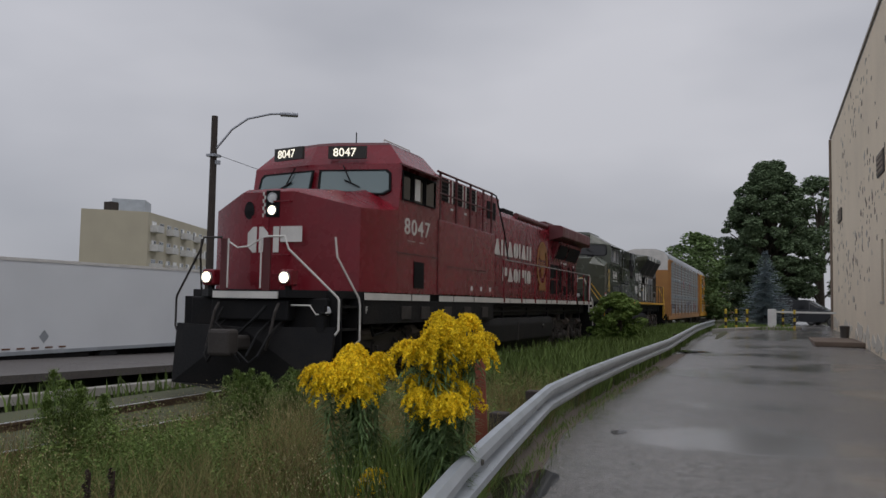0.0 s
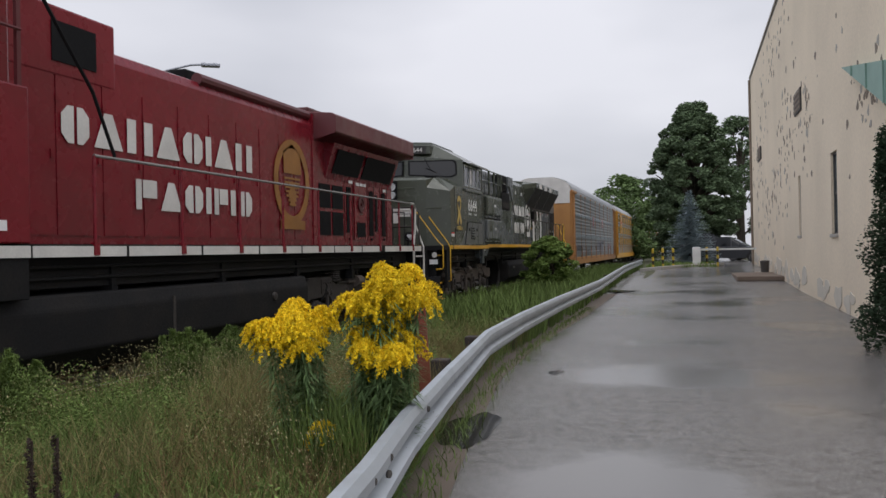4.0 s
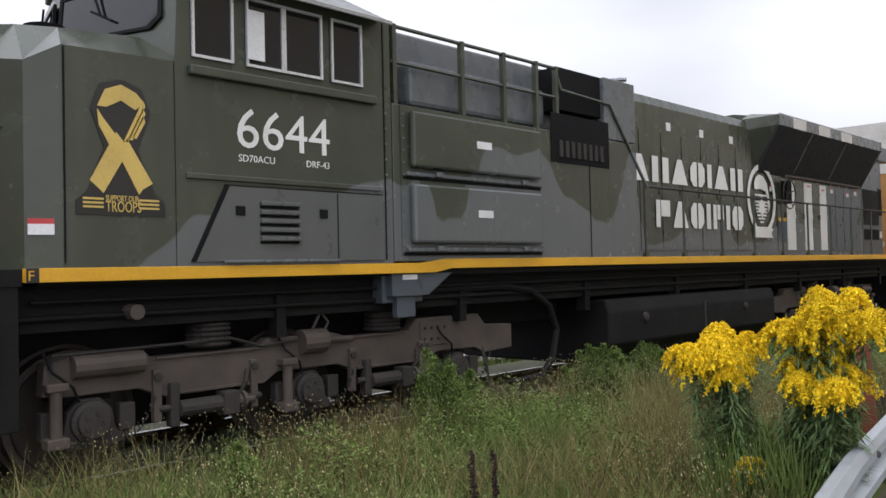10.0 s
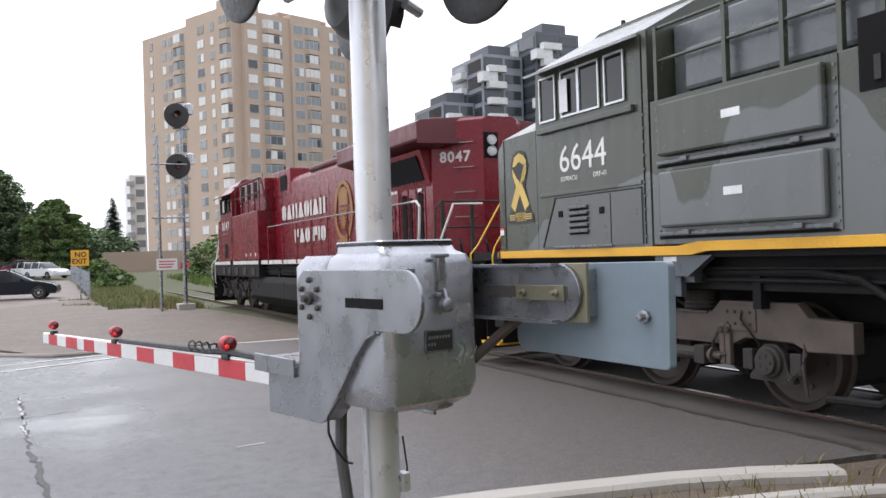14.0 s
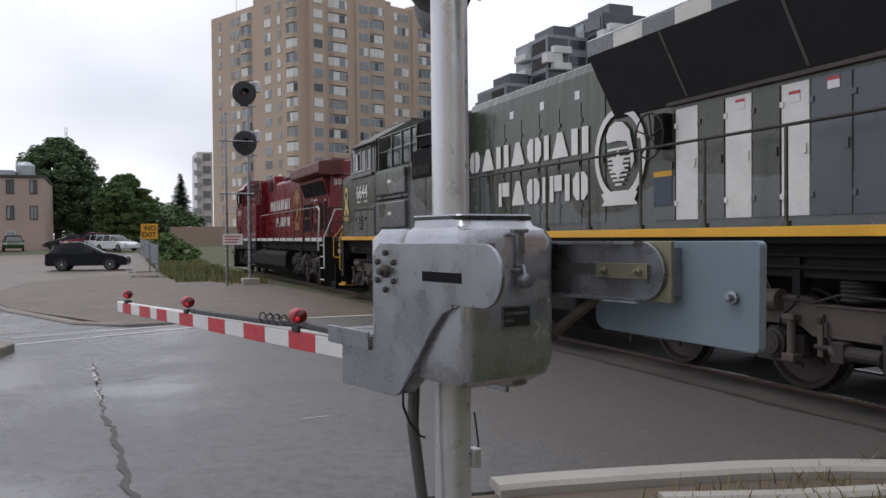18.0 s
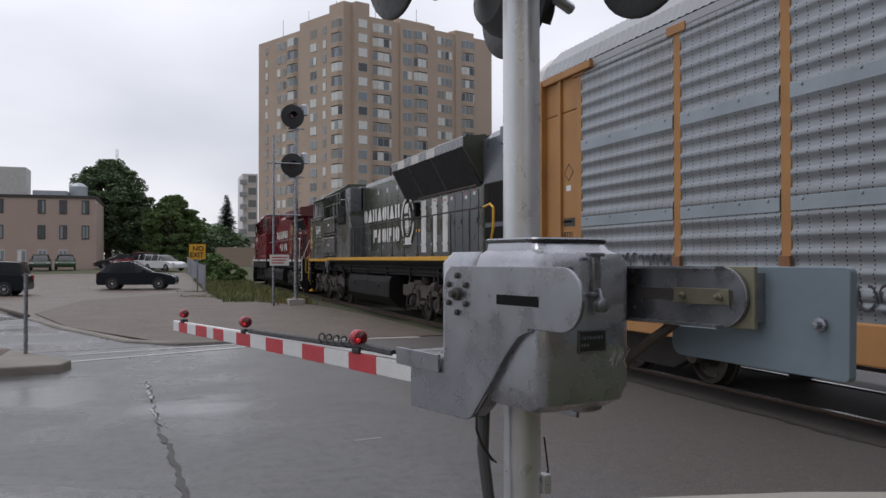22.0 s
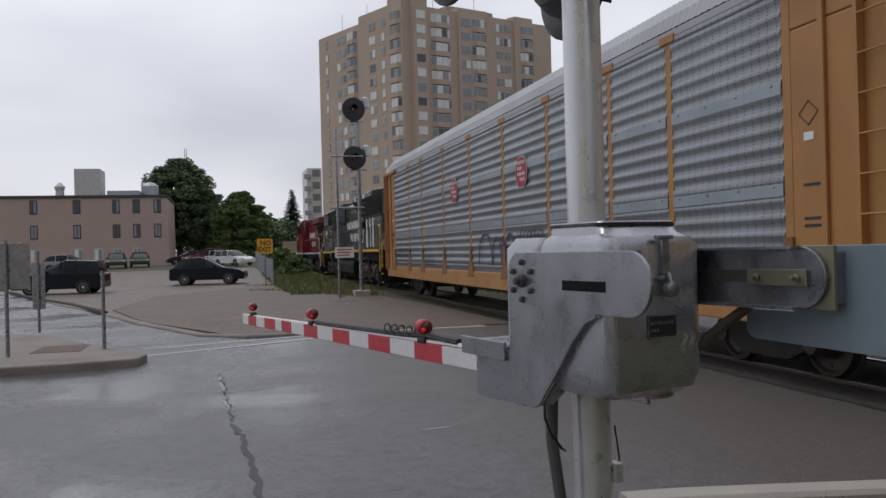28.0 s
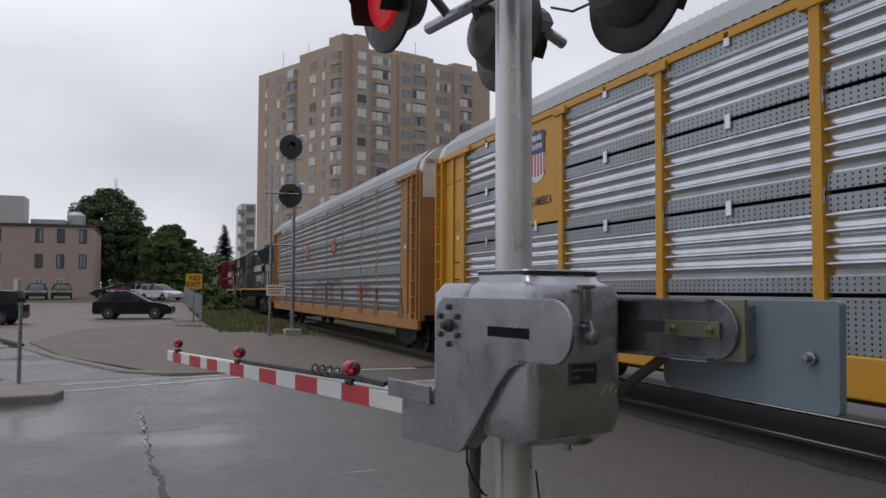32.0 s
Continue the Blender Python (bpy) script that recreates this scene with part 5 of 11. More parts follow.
    part("grab_rail", tube(B(), [(0.95, 4.7, 4.57), (0.95, 4.7, 4.66), (0.95, 5.9, 4.66), (0.95, 5.9, 4.57)], 0.012, 6), M_STRIPE, cab)
    # equipment box behind the cab
    part("equipment_box", box(B(), -1.57, 1.57, 6.06, 9.72, 1.74, 3.26, 0.02), M_RED, e, "wide red equipment box")
    bx = part("upper_cabin", box(B(), -1.32, 1.32, 6.06, 9.75, 3.26, 4.27, 0.03), M_RED, e)
    for y0, y1 in ((6.45, 7.15), (7.42, 8.02), (8.28, 8.91)):
        op = part("grille_opening", plate(B(), rect(0, 0, y1 - y0, 0.48), on_side(y0, 3.74, 1.322), 0.01), M_DARK, bx, "dark screened opening")
        for y in (y0 - 0.05, y1 + 0.01):
            part("jamb", plate(B(), rect(0, 0, 0.04, 0.5), on_side(y, 3.73, 1.322), 0.02), M_STRIPE, op, "worn pale jamb")
        for k in range(5):
            part("slat", box(B(), 1.33, 1.345, y0, y1, 3.80 + k * 0.085, 3.82 + k * 0.085), M_TRUCKDARK, op)
        part("notice_label", plate(B(), rect(0, 0, 0.16, 0.05), on_side(y0 - 0.1, 3.58, 1.322), 0.004), M_TAPE, bx)
    for y in (6.3, 7.25, 8.15, 9.05, 9.68):
        part("rail_post", box(B(), 1.46, 1.5, y - 0.025, y + 0.025, 3.26, 4.24), M_REDROOF, bx, "slim dark red rail post")
    part("door_seam", plate(B(), rect(0, 0, 0.015, 0.95), on_side(9.02, 3.28, 1.322), 0.006), M_REDROOF, bx)
    hr = part("hood_riser", box(B(), -1.05, 1.05, 9.75, 11.65, 3.6, 4.38, 0.03), M_RED, e, "raised part of the hood behind the cab")
    part("square_grille", plate(B(), rect(10.6, 3.76, 11.3, 4.21), on_side(0, 0, 1.052), 0.012), M_DARK, hr, "dark square grille")
    part("upper_rail", tube(B(), [(1.5, 6.1, 3.82), (1.5, 9.7, 3.82)], 0.018, 6), M_REDROOF, e)
    part("eave_rail", tube(B(), [(1.5, 6.1, 4.25), (1.5, 9.7, 4.25)], 0.025, 6), M_REDROOF, e)
    part("slanted_brace", tube(B(), [(1.5, 9.68, 4.25), (1.5, 9.98, 4.23), (1.5, 10.7, 3.39), (1.5, 11.04, 2.72)], 0.02, 6), M_DARK, e, "dark slanting handrail")
    part("seam", plate(B(), rect(0, 0, 2.6, 0.018), on_side(6.5, 2.32, 1.571), 0.01), M_REDROOF, e)
    for y in (8.0, 8.65, 9.3):
        part("warning_label", plate(B(), rect(0, 0, 0.12, 0.1), on_side(y, 1.86, 1.572), 0.004), M_TAPE, e)
    # hood
    h = hood(e, "hood", 9.76, 17.05, 1.03, 1.74, 4.12, M_RED)
    hood_doors(h, [9.9, 10.65, 11.4, 12.15, 12.9, 13.65, 14.4, 15.1, 15.75, 16.3, 16.95], 1.85, 3.62, 1.03, M_RED)
    blocks(h, "letter_bar", M_STRIPE, "ovhvoivh", (0.44, 0.5, 0.5, 0.5, 0.46, 0.14, 0.5, 0.48), 10.72, 2.88, 0.42, 0.12, 0.085, on_side(0, 0, 1.058), label="white letter-sized bar")
    blocks(h, "letter_bar", M_STRIPE, "fvoifio", (0.42, 0.46, 0.42, 0.13, 0.36, 0.13, 0.4), 11.98, 2.19, 0.38, 0.11, 0.085, on_side(0, 0, 1.058), label="white letter-sized bar")
    bm = ring_plate(B(), 16.2, 2.84, 0.66, 0.74, 0.15, on_side(0, 0, 1.058))
    plate(bm, [(15.88, 3.35), (16.2, 3.5), (16.5, 3.35), (16.55, 3.0), (16.45, 2.98), (15.9, 2.98)], on_side(0, 0, 1.058))
    for k in range(7):
        z = 2.9 - k * 0.075
        wv = 0.3 - 0.02 * k - (0.05 if k > 4 else 0)
        plate(bm, rect(16.2 - wv, z - 0.02, 16.2 + wv, z + 0.018), on_side(0, 0, 1.058))
    plate(bm, rect(15.75, 2.02, 16.65, 2.18), on_side(0, 0, 1.0665))
    plate(bm, [(16.2, 2.86), (16.35, 2.62), (16.25, 2.42), (16.15, 2.42), (16.05, 2.62)], on_side(0, 0, 1.059))
    part("crest", bm, M_CREST, h, "faded yellow round crest")
    for y, z in ((12.0, 4.1), (12.7, 4.1), (13.1, 4.1)):
        part("roof_cap", disc(B(), (0.45, y, z), (0, 0, 1), [(0, 0.13), (0.1, 0.13), (0.14, 0.05)], 14), M_REDROOF, h)
    part("exhaust_duct", box(B(), -0.45, 0.45, 14.0, 15.0, 4.1, 4.42, 0.03), M_DARK, h, "sooty exhaust stack")
    part("roof_pipe", tube(B(), [(0.96, 13.5, 4.12), (0.96, 17.0, 4.12)], 0.09, 10), M_REDROOF, h)
    # radiator end
    rc = part("radiator_cab", loft(B(), [[(-w, y, 1.74), (w, y, 1.74), (w, y, 4.16), (w - 0.1, y, 4.22), (-w + 0.1, y, 4.22), (-w, y, 4.16)] for y, w in ((17.05, 1.05), (21.16, 1.05), (21.88, 0.36))]), M_RED, e, "rear hood end")
    for sx in (1, -1):
        pts = [(sx * 1.03, 3.68), (sx * 1.47, 3.79), (sx * 1.5, 3.82), (sx * 1.5, 4.12), (sx * 1.42, 4.17), (sx * 0.4, 4.27), (sx * 0.4, 3.9)]
        part("radiator_wing", prism(B(), pts, "y", 17.1, 21.5, 0.012), M_WINGRED, rc, "overhanging dusty red radiator wing")
        part("wing_gusset", prism(B(), [(sx * 1.02, 21.1), (sx * 1.49, 21.5), (sx * 0.62, 21.66)], "z", 3.74, 3.80), M_WINGRED, rc)
        part("screen_frame", prism(B(), [(sx * 1.04, 2.98), (sx * 1.27, 3.68), (sx * 1.04, 3.70)], "y", 17.55, 21.1), M_RED, rc, "flared frame of the radiator screens")
    part("radiator_roof", box(B(), -0.9, 0.9, 17.2, 20.9, 4.2, 4.33, 0.03), M_REDROOF, rc)
    slope = Matrix(((0, 0.348, 0.938, 1.046), (1, 0, 0, 0), (0, 0.938, -0.348, 3.0), (0, 0, 0, 1)))
    for y0, y1 in ((17.75, 19.05), (19.2, 20.9)):
        part("radiator_screen", plate(B(), rect(y0, 0.14, y1, 0.62), slope, 0.012), M_DARK, rc, "dark slanting radiator screen")
    for y0 in (17.27, 17.86):
        for z in (2.46, 1.94):
            part("screen_panel", plate(B(), rect(0, 0, 0.5, 0.45), on_side(y0, z, 1.052), 0.014), M_DARK, rc)
    for y0, w, z0, hh in ((18.55, 0.22, 2.0, 0.92), (19.75, 0.22, 1.95, 0.95), (20.1, 0.12, 2.05, 0.8), (20.5, 0.22, 1.95, 0.95)):
        part("slot_grille", plate(B(), rect(0, 0, w, hh), on_side(y0, z0, 1.052), 0.014), M_DARK, rc)
    bm = plate(B(), rect(0, 0, 0.65, 1.2), on_side(18.93, 1.86, 1.052), 0.02)
    dr = part("access_door", bm, M_RED, rc)
    part("door_grille", plate(B(), rect(0, 0, 0.45, 0.3), on_side(19.03, 1.92, 1.074), 0.008), M_DARK, dr)
    bm = disc(B(), (1.074, 19.25, 2.6), (1, 0, 0), [(0, 0.17), (0.03, 0.17), (0.03, 0.11), (0.012, 0.1), (0.012, 0.03), (0.04, 0.03), (0.041, 0)], 22)
    part("hand_brake", bm, M_REDROOF, dr, "round hand brake wheel", smooth=True)
    for y, w, z in ((18.62, 0.2, 3.02), (19.0, 0.16, 3.0), (19.2, 0.16, 3.0), (19.4, 0.14, 3.0), (20.55, 0.18, 2.96)):
        part("door_label", plate(B(), rect(0, 0, w, 0.06), on_side(y, z - 0.02, 1.075), 0.004), M_TAPE, rc, "small white label")
    for y in (18.45, 18.86, 19.66, 20.02, 20.4, 20.82):
        part("door_seam", plate(B(), rect(0, 0, 0.016, 1.22), on_side(y, 1.85, 1.052), 0.01), M_REDROOF, rc)
    for y in (18.66, 19.86, 20.6):
        for z in (1.9, 2.92):
            part("latch", box(B(), 1.06, 1.085, y - 0.04, y + 0.04, z - 0.05, z, 0.008), M_DARK, rc)
    letters("rear_number", "8047", 0.27, M_STRIPE, Matrix.Translation((1.05, 21.16, 3.42)) @ Matrix.Rotation(radians(45), 4, "Z") @ on_side(0, 0, 0.012) @ Matrix.Translation((0.16, 0, 0)), rc, "white numerals", sx=0.98, spacing=1.15, bold=0.008)
    part("lamp_housing", plate(B(), rect(0.06, 3.46, 0.34, 3.92), Matrix.Translation((0, 21.882, 0)) @ Matrix(((1, 0, 0, 0), (0, 0, 1, 0), (0, 1, 0, 0), (0, 0, 0, 1))), 0.02), M_DARK, rc, "black headlight housing")
    lamp_pair(rc, 0.2, 21.905, (3.78, 3.58), (False, False), 0.08, 1)
    bm = B()
    for z in (3.75, 3.3, 2.85, 2.4):
        tube(bm, [(0.73, 21.48, z), (0.80, 21.55, z), (0.53, 21.82, z), (0.46, 21.75, z)], 0.012, 6)
    part("rear_grab_iron", bm, M_DULLRAIL, rc)
    # walkway
    bm = box(B(), -1.5, 1.5, 2.75, 22.0, 1.60, 1.74, 0.0)
    part("walkway", bm, M_UNDER, e)
    bm = B()
    segs = [(2.8, 4.7), (4.75, 5.6), (6.1, 6.9), (6.95, 8.2), (8.25, 9.7), (9.8, 11.2), (11.25, 12.7), (12.75, 14.2), (14.25, 15.6), (15.65, 16.9), (16.95, 18.2), (18.25, 19.2), (19.5, 20.4), (20.45, 21.9)]
    for k, (a, b) in enumerate(segs):
        x = 1.575 if a < 9.75 else 1.505
        st = plate(B(), rect(0, 0, b - a, 0.115), on_side(a, 1.605, x), 0.006)
        part("edge_stripe", st, M_STRIPE, e, "grimy white edge stripe")
    part("skirt", box(B(), 1.3, 1.56, 2.8, 9.7, 1.2, 1.6, 0.01), M_UNDER, e)
    handrail(e, [10.7, 12.3, 13.7, 15.0, 16.3, 17.7, 19.2, 20.4, 21.3], 2.70, 1.5, 1.62, M_RED, M_DULLRAIL)
    bm = tube(B(), [(1.5, 21.2, 2.7), (1.5, 21.4, 2.7), (1.5, 21.53, 2.6), (1.5, 21.48, 2.1), (1.5, 21.36, 1.7), (1.5, 21.36, 1.3)], 0.024, 8)
    part("end_rail", bm, M_STRIPE, e, "white curved end handrail")
    for x in (1.0, -1.0):
        bm = tube(B(), [(x * 0.6, 22.22, 2.6), (x * 1.15, 22.18, 2.6), (x * 1.5, 22.1, 1.7), (x * 1.5, 22.1, 0.8)], 0.022, 8)
        part("end_rail", bm, M_STRIPE, e, "white end handrail")
        steps(e, 21.54, x, M_STRIPE, x_out=1.48)
    for xx in (1.3, 0.72):
        part("railing_post", box(B(), xx - 0.035, xx + 0.035, 22.02, 22.07, 1.72, 2.68, 0.008), M_TRUCKDARK, e, "black railing post")
    part("rear_railing", tube(B(), [(-0.7, 22.04, 2.66), (1.3, 22.04, 2.66), (1.42, 22.02, 2.55), (1.44, 21.98, 1.75)], 0.02, 8), M_TRUCKDARK, e, "black railing across the rear")
    part("rear_railing", tube(B(), [(-0.7, 22.04, 2.2), (1.3, 22.04, 2.2)], 0.016, 6), M_TRUCKDARK, e, "black railing across the rear")
    for xx in (1.02, 0.5, 0.1):
        part("jumper_cable", tube(B(), [(xx, 22.1, 2.0), (xx + 0.05, 22.26, 1.9), (xx - 0.02, 22.3, 1.45), (xx - 0.1, 22.16, 1.3)], 0.026, 6), M_UNDER, e, "hanging rubber cable")
    part("rear_pilot", box(B(), -1.45, 1.45, 22.0, 22.09, 0.6, 1.62, 0.02), M_UNDER, e)
    coupler(e, 22.42, -0.8)
    return e


def ribbon_decal(parent, y, z):
    bm = B()
    m = on_side(y, z, 1.576)
    plate(bm, [(0.0, 0.0), (0.68, 0.0), (0.68, 0.1), (0.6, 0.17), (0.47, 0.5), (0.57, 0.78), (0.5, 0.97), (0.34, 1.02), (0.18, 0.97), (0.11, 0.78), (0.21, 0.5), (0.08, 0.17), (0, 0.1)], m, 0.003)
    d = part("ribbon_decal", bm, M_DECAL, parent, "black decal with a gold folded ribbon")
    m = on_side(y, z, 1.579)
    bm = B()
    plate(bm, [(0.10, 0.25), (0.16, 0.20), (0.2, 0.16), (0.40, 0.5), (0.30, 0.62)], m, 0.003)
    plate(bm, [(0.58, 0.25), (0.5, 0.2), (0.47, 0.16), (0.32, 0.45), (0.38, 0.58)], m, 0.004)
    plate(bm, [(0.16, 0.78), (0.2, 0.72), (0.36, 0.52), (0.28, 0.46), (0.17, 0.66)], m, 0.004)
    for i, d0 in enumerate((0.0, 0.055, 0.11)):
        plate(bm, [(0.36 + d0 * 0.6, 0.56 + d0 * 0.3), (0.39 + d0 * 0.6, 0.55 + d0 * 0.3), (0.53, 0.82 - d0 * 1.1 + 0.02), (0.51, 0.86 - d0 * 1.1 + 0.02)], m, 0.004)
    plate(bm, [(0.16, 0.8), (0.22, 0.93), (0.34, 0.98), (0.46, 0.93), (0.52, 0.86), (0.45, 0.8), (0.34, 0.86), (0.23, 0.8)], m, 0.003)
    for k in range(3):
        plate(bm, rect(0.05, 0.05 + 0.03 * k, 0.2, 0.066 + 0.03 * k), m, 0.003)
        plate(bm, rect(0.47, 0.05 + 0.03 * k, 0.63, 0.066 + 0.03 * k), m, 0.003)
    part("ribbon", bm, M_GOLD, d, "gold ribbon")
    letters("ribbon_writing", "SUPPORT OUR", 0.062, M_GOLD, on_side(y + 0.215, z + 0.105, 1.579), d, sx=0.62)
    letters("ribbon_writing", "TROOPS", 0.115, M_GOLD, on_side(y + 0.215, z + 0.025, 1.579), d, sx=0.62)


def second_engine():
    e = thing("trailing_locomotive", "olive and grey camouflaged locomotive with yellow edge stripe on the track", "locomotive")
    under(e, (9.4, 14.7), 22.9, 1.6)
    bogie(e, [2.68, 4.72, 6.74])
    bogie(e, [16.2, 18.25, 20.3], flip=True)
    nose, cab = nose_and_cab(e, M_CAMO, 1.65, 2.11, 3.06, 5.5, 0.66, z_side=3.36, flat=0.12, z_eave=4.14, z_roof=4.64, roof_mat=M_OLROOF, corner=(1.52, 2.35, 3.20), z_top=3.57, brow=(0.92, 1.885), lean=0.07, back=0.12, peak=0.14)
    windshields(cab, 3.06, 3.69, 4.12, M_WINDK, M_DARK, 5.5)
    for s, tn in ((1, 12.5), (-1, -12.5)):
        m = on_front(s * 0.33 - 0.26, 4.36, 2.862 if s > 0 else 3.052, tn * 1.4)
        nb = part("number_board", plate(B(), rect(0.0, -0.02, 0.52, 0.20), m, 0.02), M_DECAL, cab, "dark number board")
        letters("board_number", "6644", 0.185, M_STRIPE, m @ Matrix.Translation((0.06, 0.025, 0.022)), nb, "white numerals")
    part("number_housing", prism(B(), [(-0.72, 3.08), (-0.04, 2.87), (0.04, 2.87), (0.70, 3.07), (0.70, 3.6), (-0.72, 3.6)], "z", 4.325, 4.59, 0.02), M_CAMO, cab, "broad number housing over the windshields")
    part("headlight_box", plate(B(), rect(-0.10, 2.98, 0.19, 3.48), on_front(0, 0, 1.652), 0.015), M_DARK, nose, "recessed headlight box")
    lamp_pair(nose, 0.05, 1.64, (3.33, 3.11), (False, False), 0.085)
    blocks(nose, "emblem_bar", M_STRIPE, "o", (0.40,), 0.06, 2.36, 0.42, 0.14, 0.08, on_front(-0.55, 0, 1.765, -16.4), label="grey-white painted emblem bar")
    blocks(nose, "emblem_bar", M_STRIPE, "f", (0.46,), -0.06, 2.36, 0.42, 0.14, 0.08, on_front(0.12, 0, 1.645, 16.4), label="grey-white painted emblem bar")
    part("nose_door", plate(B(), rect(0.06, 1.80, 0.42, 2.30), on_front(-0.55, 0, 1.772, -16.4), 0.012), M_CAMO, nose)
    for z in (3.28, 2.95, 2.6, 2.25):
        part("grab_iron", tube(B(), [(0.2, 1.69, z), (0.2, 1.59, z), (0.62, 1.715, z), (0.62, 1.81, z)], 0.011, 6), M_CAMO, nose)
    part("grab_iron", tube(B(), [(0.92, 1.92, 2.75), (0.93, 1.81, 2.75), (1.33, 1.955, 2.75), (1.32, 2.06, 2.75)], 0.011, 6), M_CAMO, nose)
    part("roof_ring", tube(B(), [(-1.3, 3.0, 3.45), (-1.42, 2.9, 3.8), (-1.3, 3.05, 4.1)], 0.014, 6), M_DARK, cab)
    part("mirror", plate(B(), rect(-1.62, 3.62, -1.42, 3.95), on_front(0, 0, 3.15), 0.02), M_ALU, cab, "side mirror")
    part("horn", disc(B(), (0.86, 2.5, 3.585), (0, 0, 1), [(0, 0.14), (0.06, 0.16), (0.08, 0.1)], 14), M_DARK, nose)
    for x in (-0.6, 0.6):
        bm = disc(B(), (x, 1.42, 1.98), (0, -1, 0), [(-0.2, 0.1), (0, 0.13), (0.08, 0.135), (0.08, 0.1), (0.04, 0.09)], 18)
        dl = part("ditch_light", bm, M_DARK, e, "round ditch light", smooth=True)
        part("lens", disc(B(), (x, 1.38, 1.98), (0, -1, 0), [(0, 0.095), (0.03, 0.05), (0.035, 0.0)], 16), M_LENS, dl)
    part("pilot", box(B(), -1.13, 1.13, 1.2, 1.6, 0.6, 1.62, 0.03), M_UNDER, e, "black pilot plate")
    part("pilot_stripe", box(B(), -1.45, 1.0, 1.185, 1.202, 1.64, 1.76), M_SILL, e, "yellow edge stripe")
    part("front_deck", box(B(), -1.5, 1.5, 1.22, 2.2, 1.62, 1.74), M_UNDER, e)
    coupler(e, 0.2, 1.3)
    plough(e, 0.75)
    for sx in (1, -1):
        bm = tube(B(), [(sx * 0.65, 1.15, 2.66), (sx * 0.78, 1.15, 2.68), (sx * 0.9, 1.15, 2.6), (sx * 1.42, 1.22, 1.86), (sx * 1.56, 1.23, 1.72), (sx * 1.56, 1.23, 1.18), (sx * 1.53, 1.25, 1.14), (sx * 1.4, 1.3, 1.14)], 0.0145, 8)
        part("grab_rail", bm, M_HANDRAIL, e, "bright yellow corner handrail")
        bm = tube(B(), [(sx * 0.98, 1.93, 2.52), (sx * 1.0, 1.85, 2.5), (sx * 1.50, 1.89, 1.82), (sx * 1.555, 1.91, 1.68), (sx * 1.555, 1.915, 0.82), (sx * 1.5, 1.915, 0.78)], 0.0145, 8)
        part("grab_rail", bm, M_HANDRAIL, e, "bright yellow corner handrail")
        steps(e, 1.30, sx, M_HANDRAIL, w=0.47, x_out=1.34)
        part("corner_panel", box(B(), sx * 1.42, sx * 1.49, 1.80, 2.08, 0.62, 1.62, 0.008), M_UNDER, e, "dark panel beside the steps")
        part("step_toe_plate", box(B(), sx * 1.0, sx * 1.42, 1.24, 1.77, 0.33, 0.37), M_SILL, e)
    part("front_railing", tube(B(), [(-0.55, 1.15, 1.74), (-0.55, 1.15, 2.62), (0.55, 1.15, 2.62), (0.55, 1.15, 1.74)], 0.02, 8), M_DARK, e)
    part("round_badge", disc(B(), (1.34, 1.19, 1.5), (0, -1, 0), [(0, 0.07), (0.006, 0.07)], 18), M_STRIPE, e)
    part("notice_plate", plate(B(), rect(1.2, 1.26, 1.42, 1.38), on_front(0, 0, 1.195), 0.006), M_TAPE, e)
    # cab side
    side_glass(cab, [(3.36, 3.74), (3.86, 4.24), (4.24, 4.66), (4.76, 5.13)], 3.42, 4.01, 1.572, M_ALU)
    part("window_sheet", plate(B(), rect(0, 0, 0.17, 0.42), on_side(3.86, 3.48, 1.604), 0.01), M_TAPE, cab, "white card in the cab window")
    part("drip_rail", box(B(), 1.57, 1.63, 3.33, 5.28, 3.27, 3.35, 0.012), M_CAMO, cab)
    part("sun_visor", box(B(), 1.55, 1.80, 3.3, 5.35, 4.10, 4.13, m=Matrix.Translation((1.57, 0, 4.1)) @ Matrix.Rotation(radians(20), 4, "Y") @ Matrix.Translation((-1.57, 0, -4.1))), M_ALU, cab, "pale metal window visor")
    letters("side_number", "6644", 0.48, M_WHITE, on_side(3.75, 2.735, 1.572), cab, "large white numerals", sx=1.04)
    letters("stencil", "SD70ACU", 0.085, M_WHITE, on_side(3.78, 2.615, 1.572), cab, "small white stencil", depth=0.002)
    letters("stencil", "DRF-43", 0.085, M_WHITE, on_side(4.47, 2.615, 1.572), cab, "small white stencil", depth=0.002)
    ribbon_decal(cab, 2.44, 2.13)
    part("seam", plate(B(), rect(0, 0, 0.012, 1.55), on_side(2.36, 1.78, 1.5705), 0.006), M_DARK, cab)
    bm = B()
    plate(bm, [(3.37, 1.78), (5.36, 1.78), (5.36, 2.40), (3.68, 2.40)], on_side(0, 0, 1.571), 0.016)
    pn = part("access_panel", bm, M_GREYOL, cab, "grey slanted access panel")
    part("panel_joint", plate(B(), [(3.335, 1.78), (3.375, 1.78), (3.685, 2.40), (3.645, 2.40)], on_side(0, 0, 1.5705), 0.0175), M_DARK, pn)
    part("panel_joint", plate(B(), [(3.645, 2.40), (5.36, 2.40), (5.36, 2.412), (3.645, 2.412)], on_side(0, 0, 1.5705), 0.0175), M_DARK, pn)
    part("panel_joint", plate(B(), rect(4.8, 1.8, 4.812, 2.39), on_side(0, 0, 1.587), 0.003), M_DARK, pn)
    for k in range(5):
        bm = box(B(), 1.585, 1.62, 3.97, 4.37, 1.95 + k * 0.075, 1.985 + k * 0.075, 0.006)
        part("louvre", bm, M_GREYOL, pn)
        part("louvre_gap", box(B(), 1.586, 1.590, 3.97, 4.37, 1.925 + k * 0.075, 1.948 + k * 0.075), M_DARK, pn)
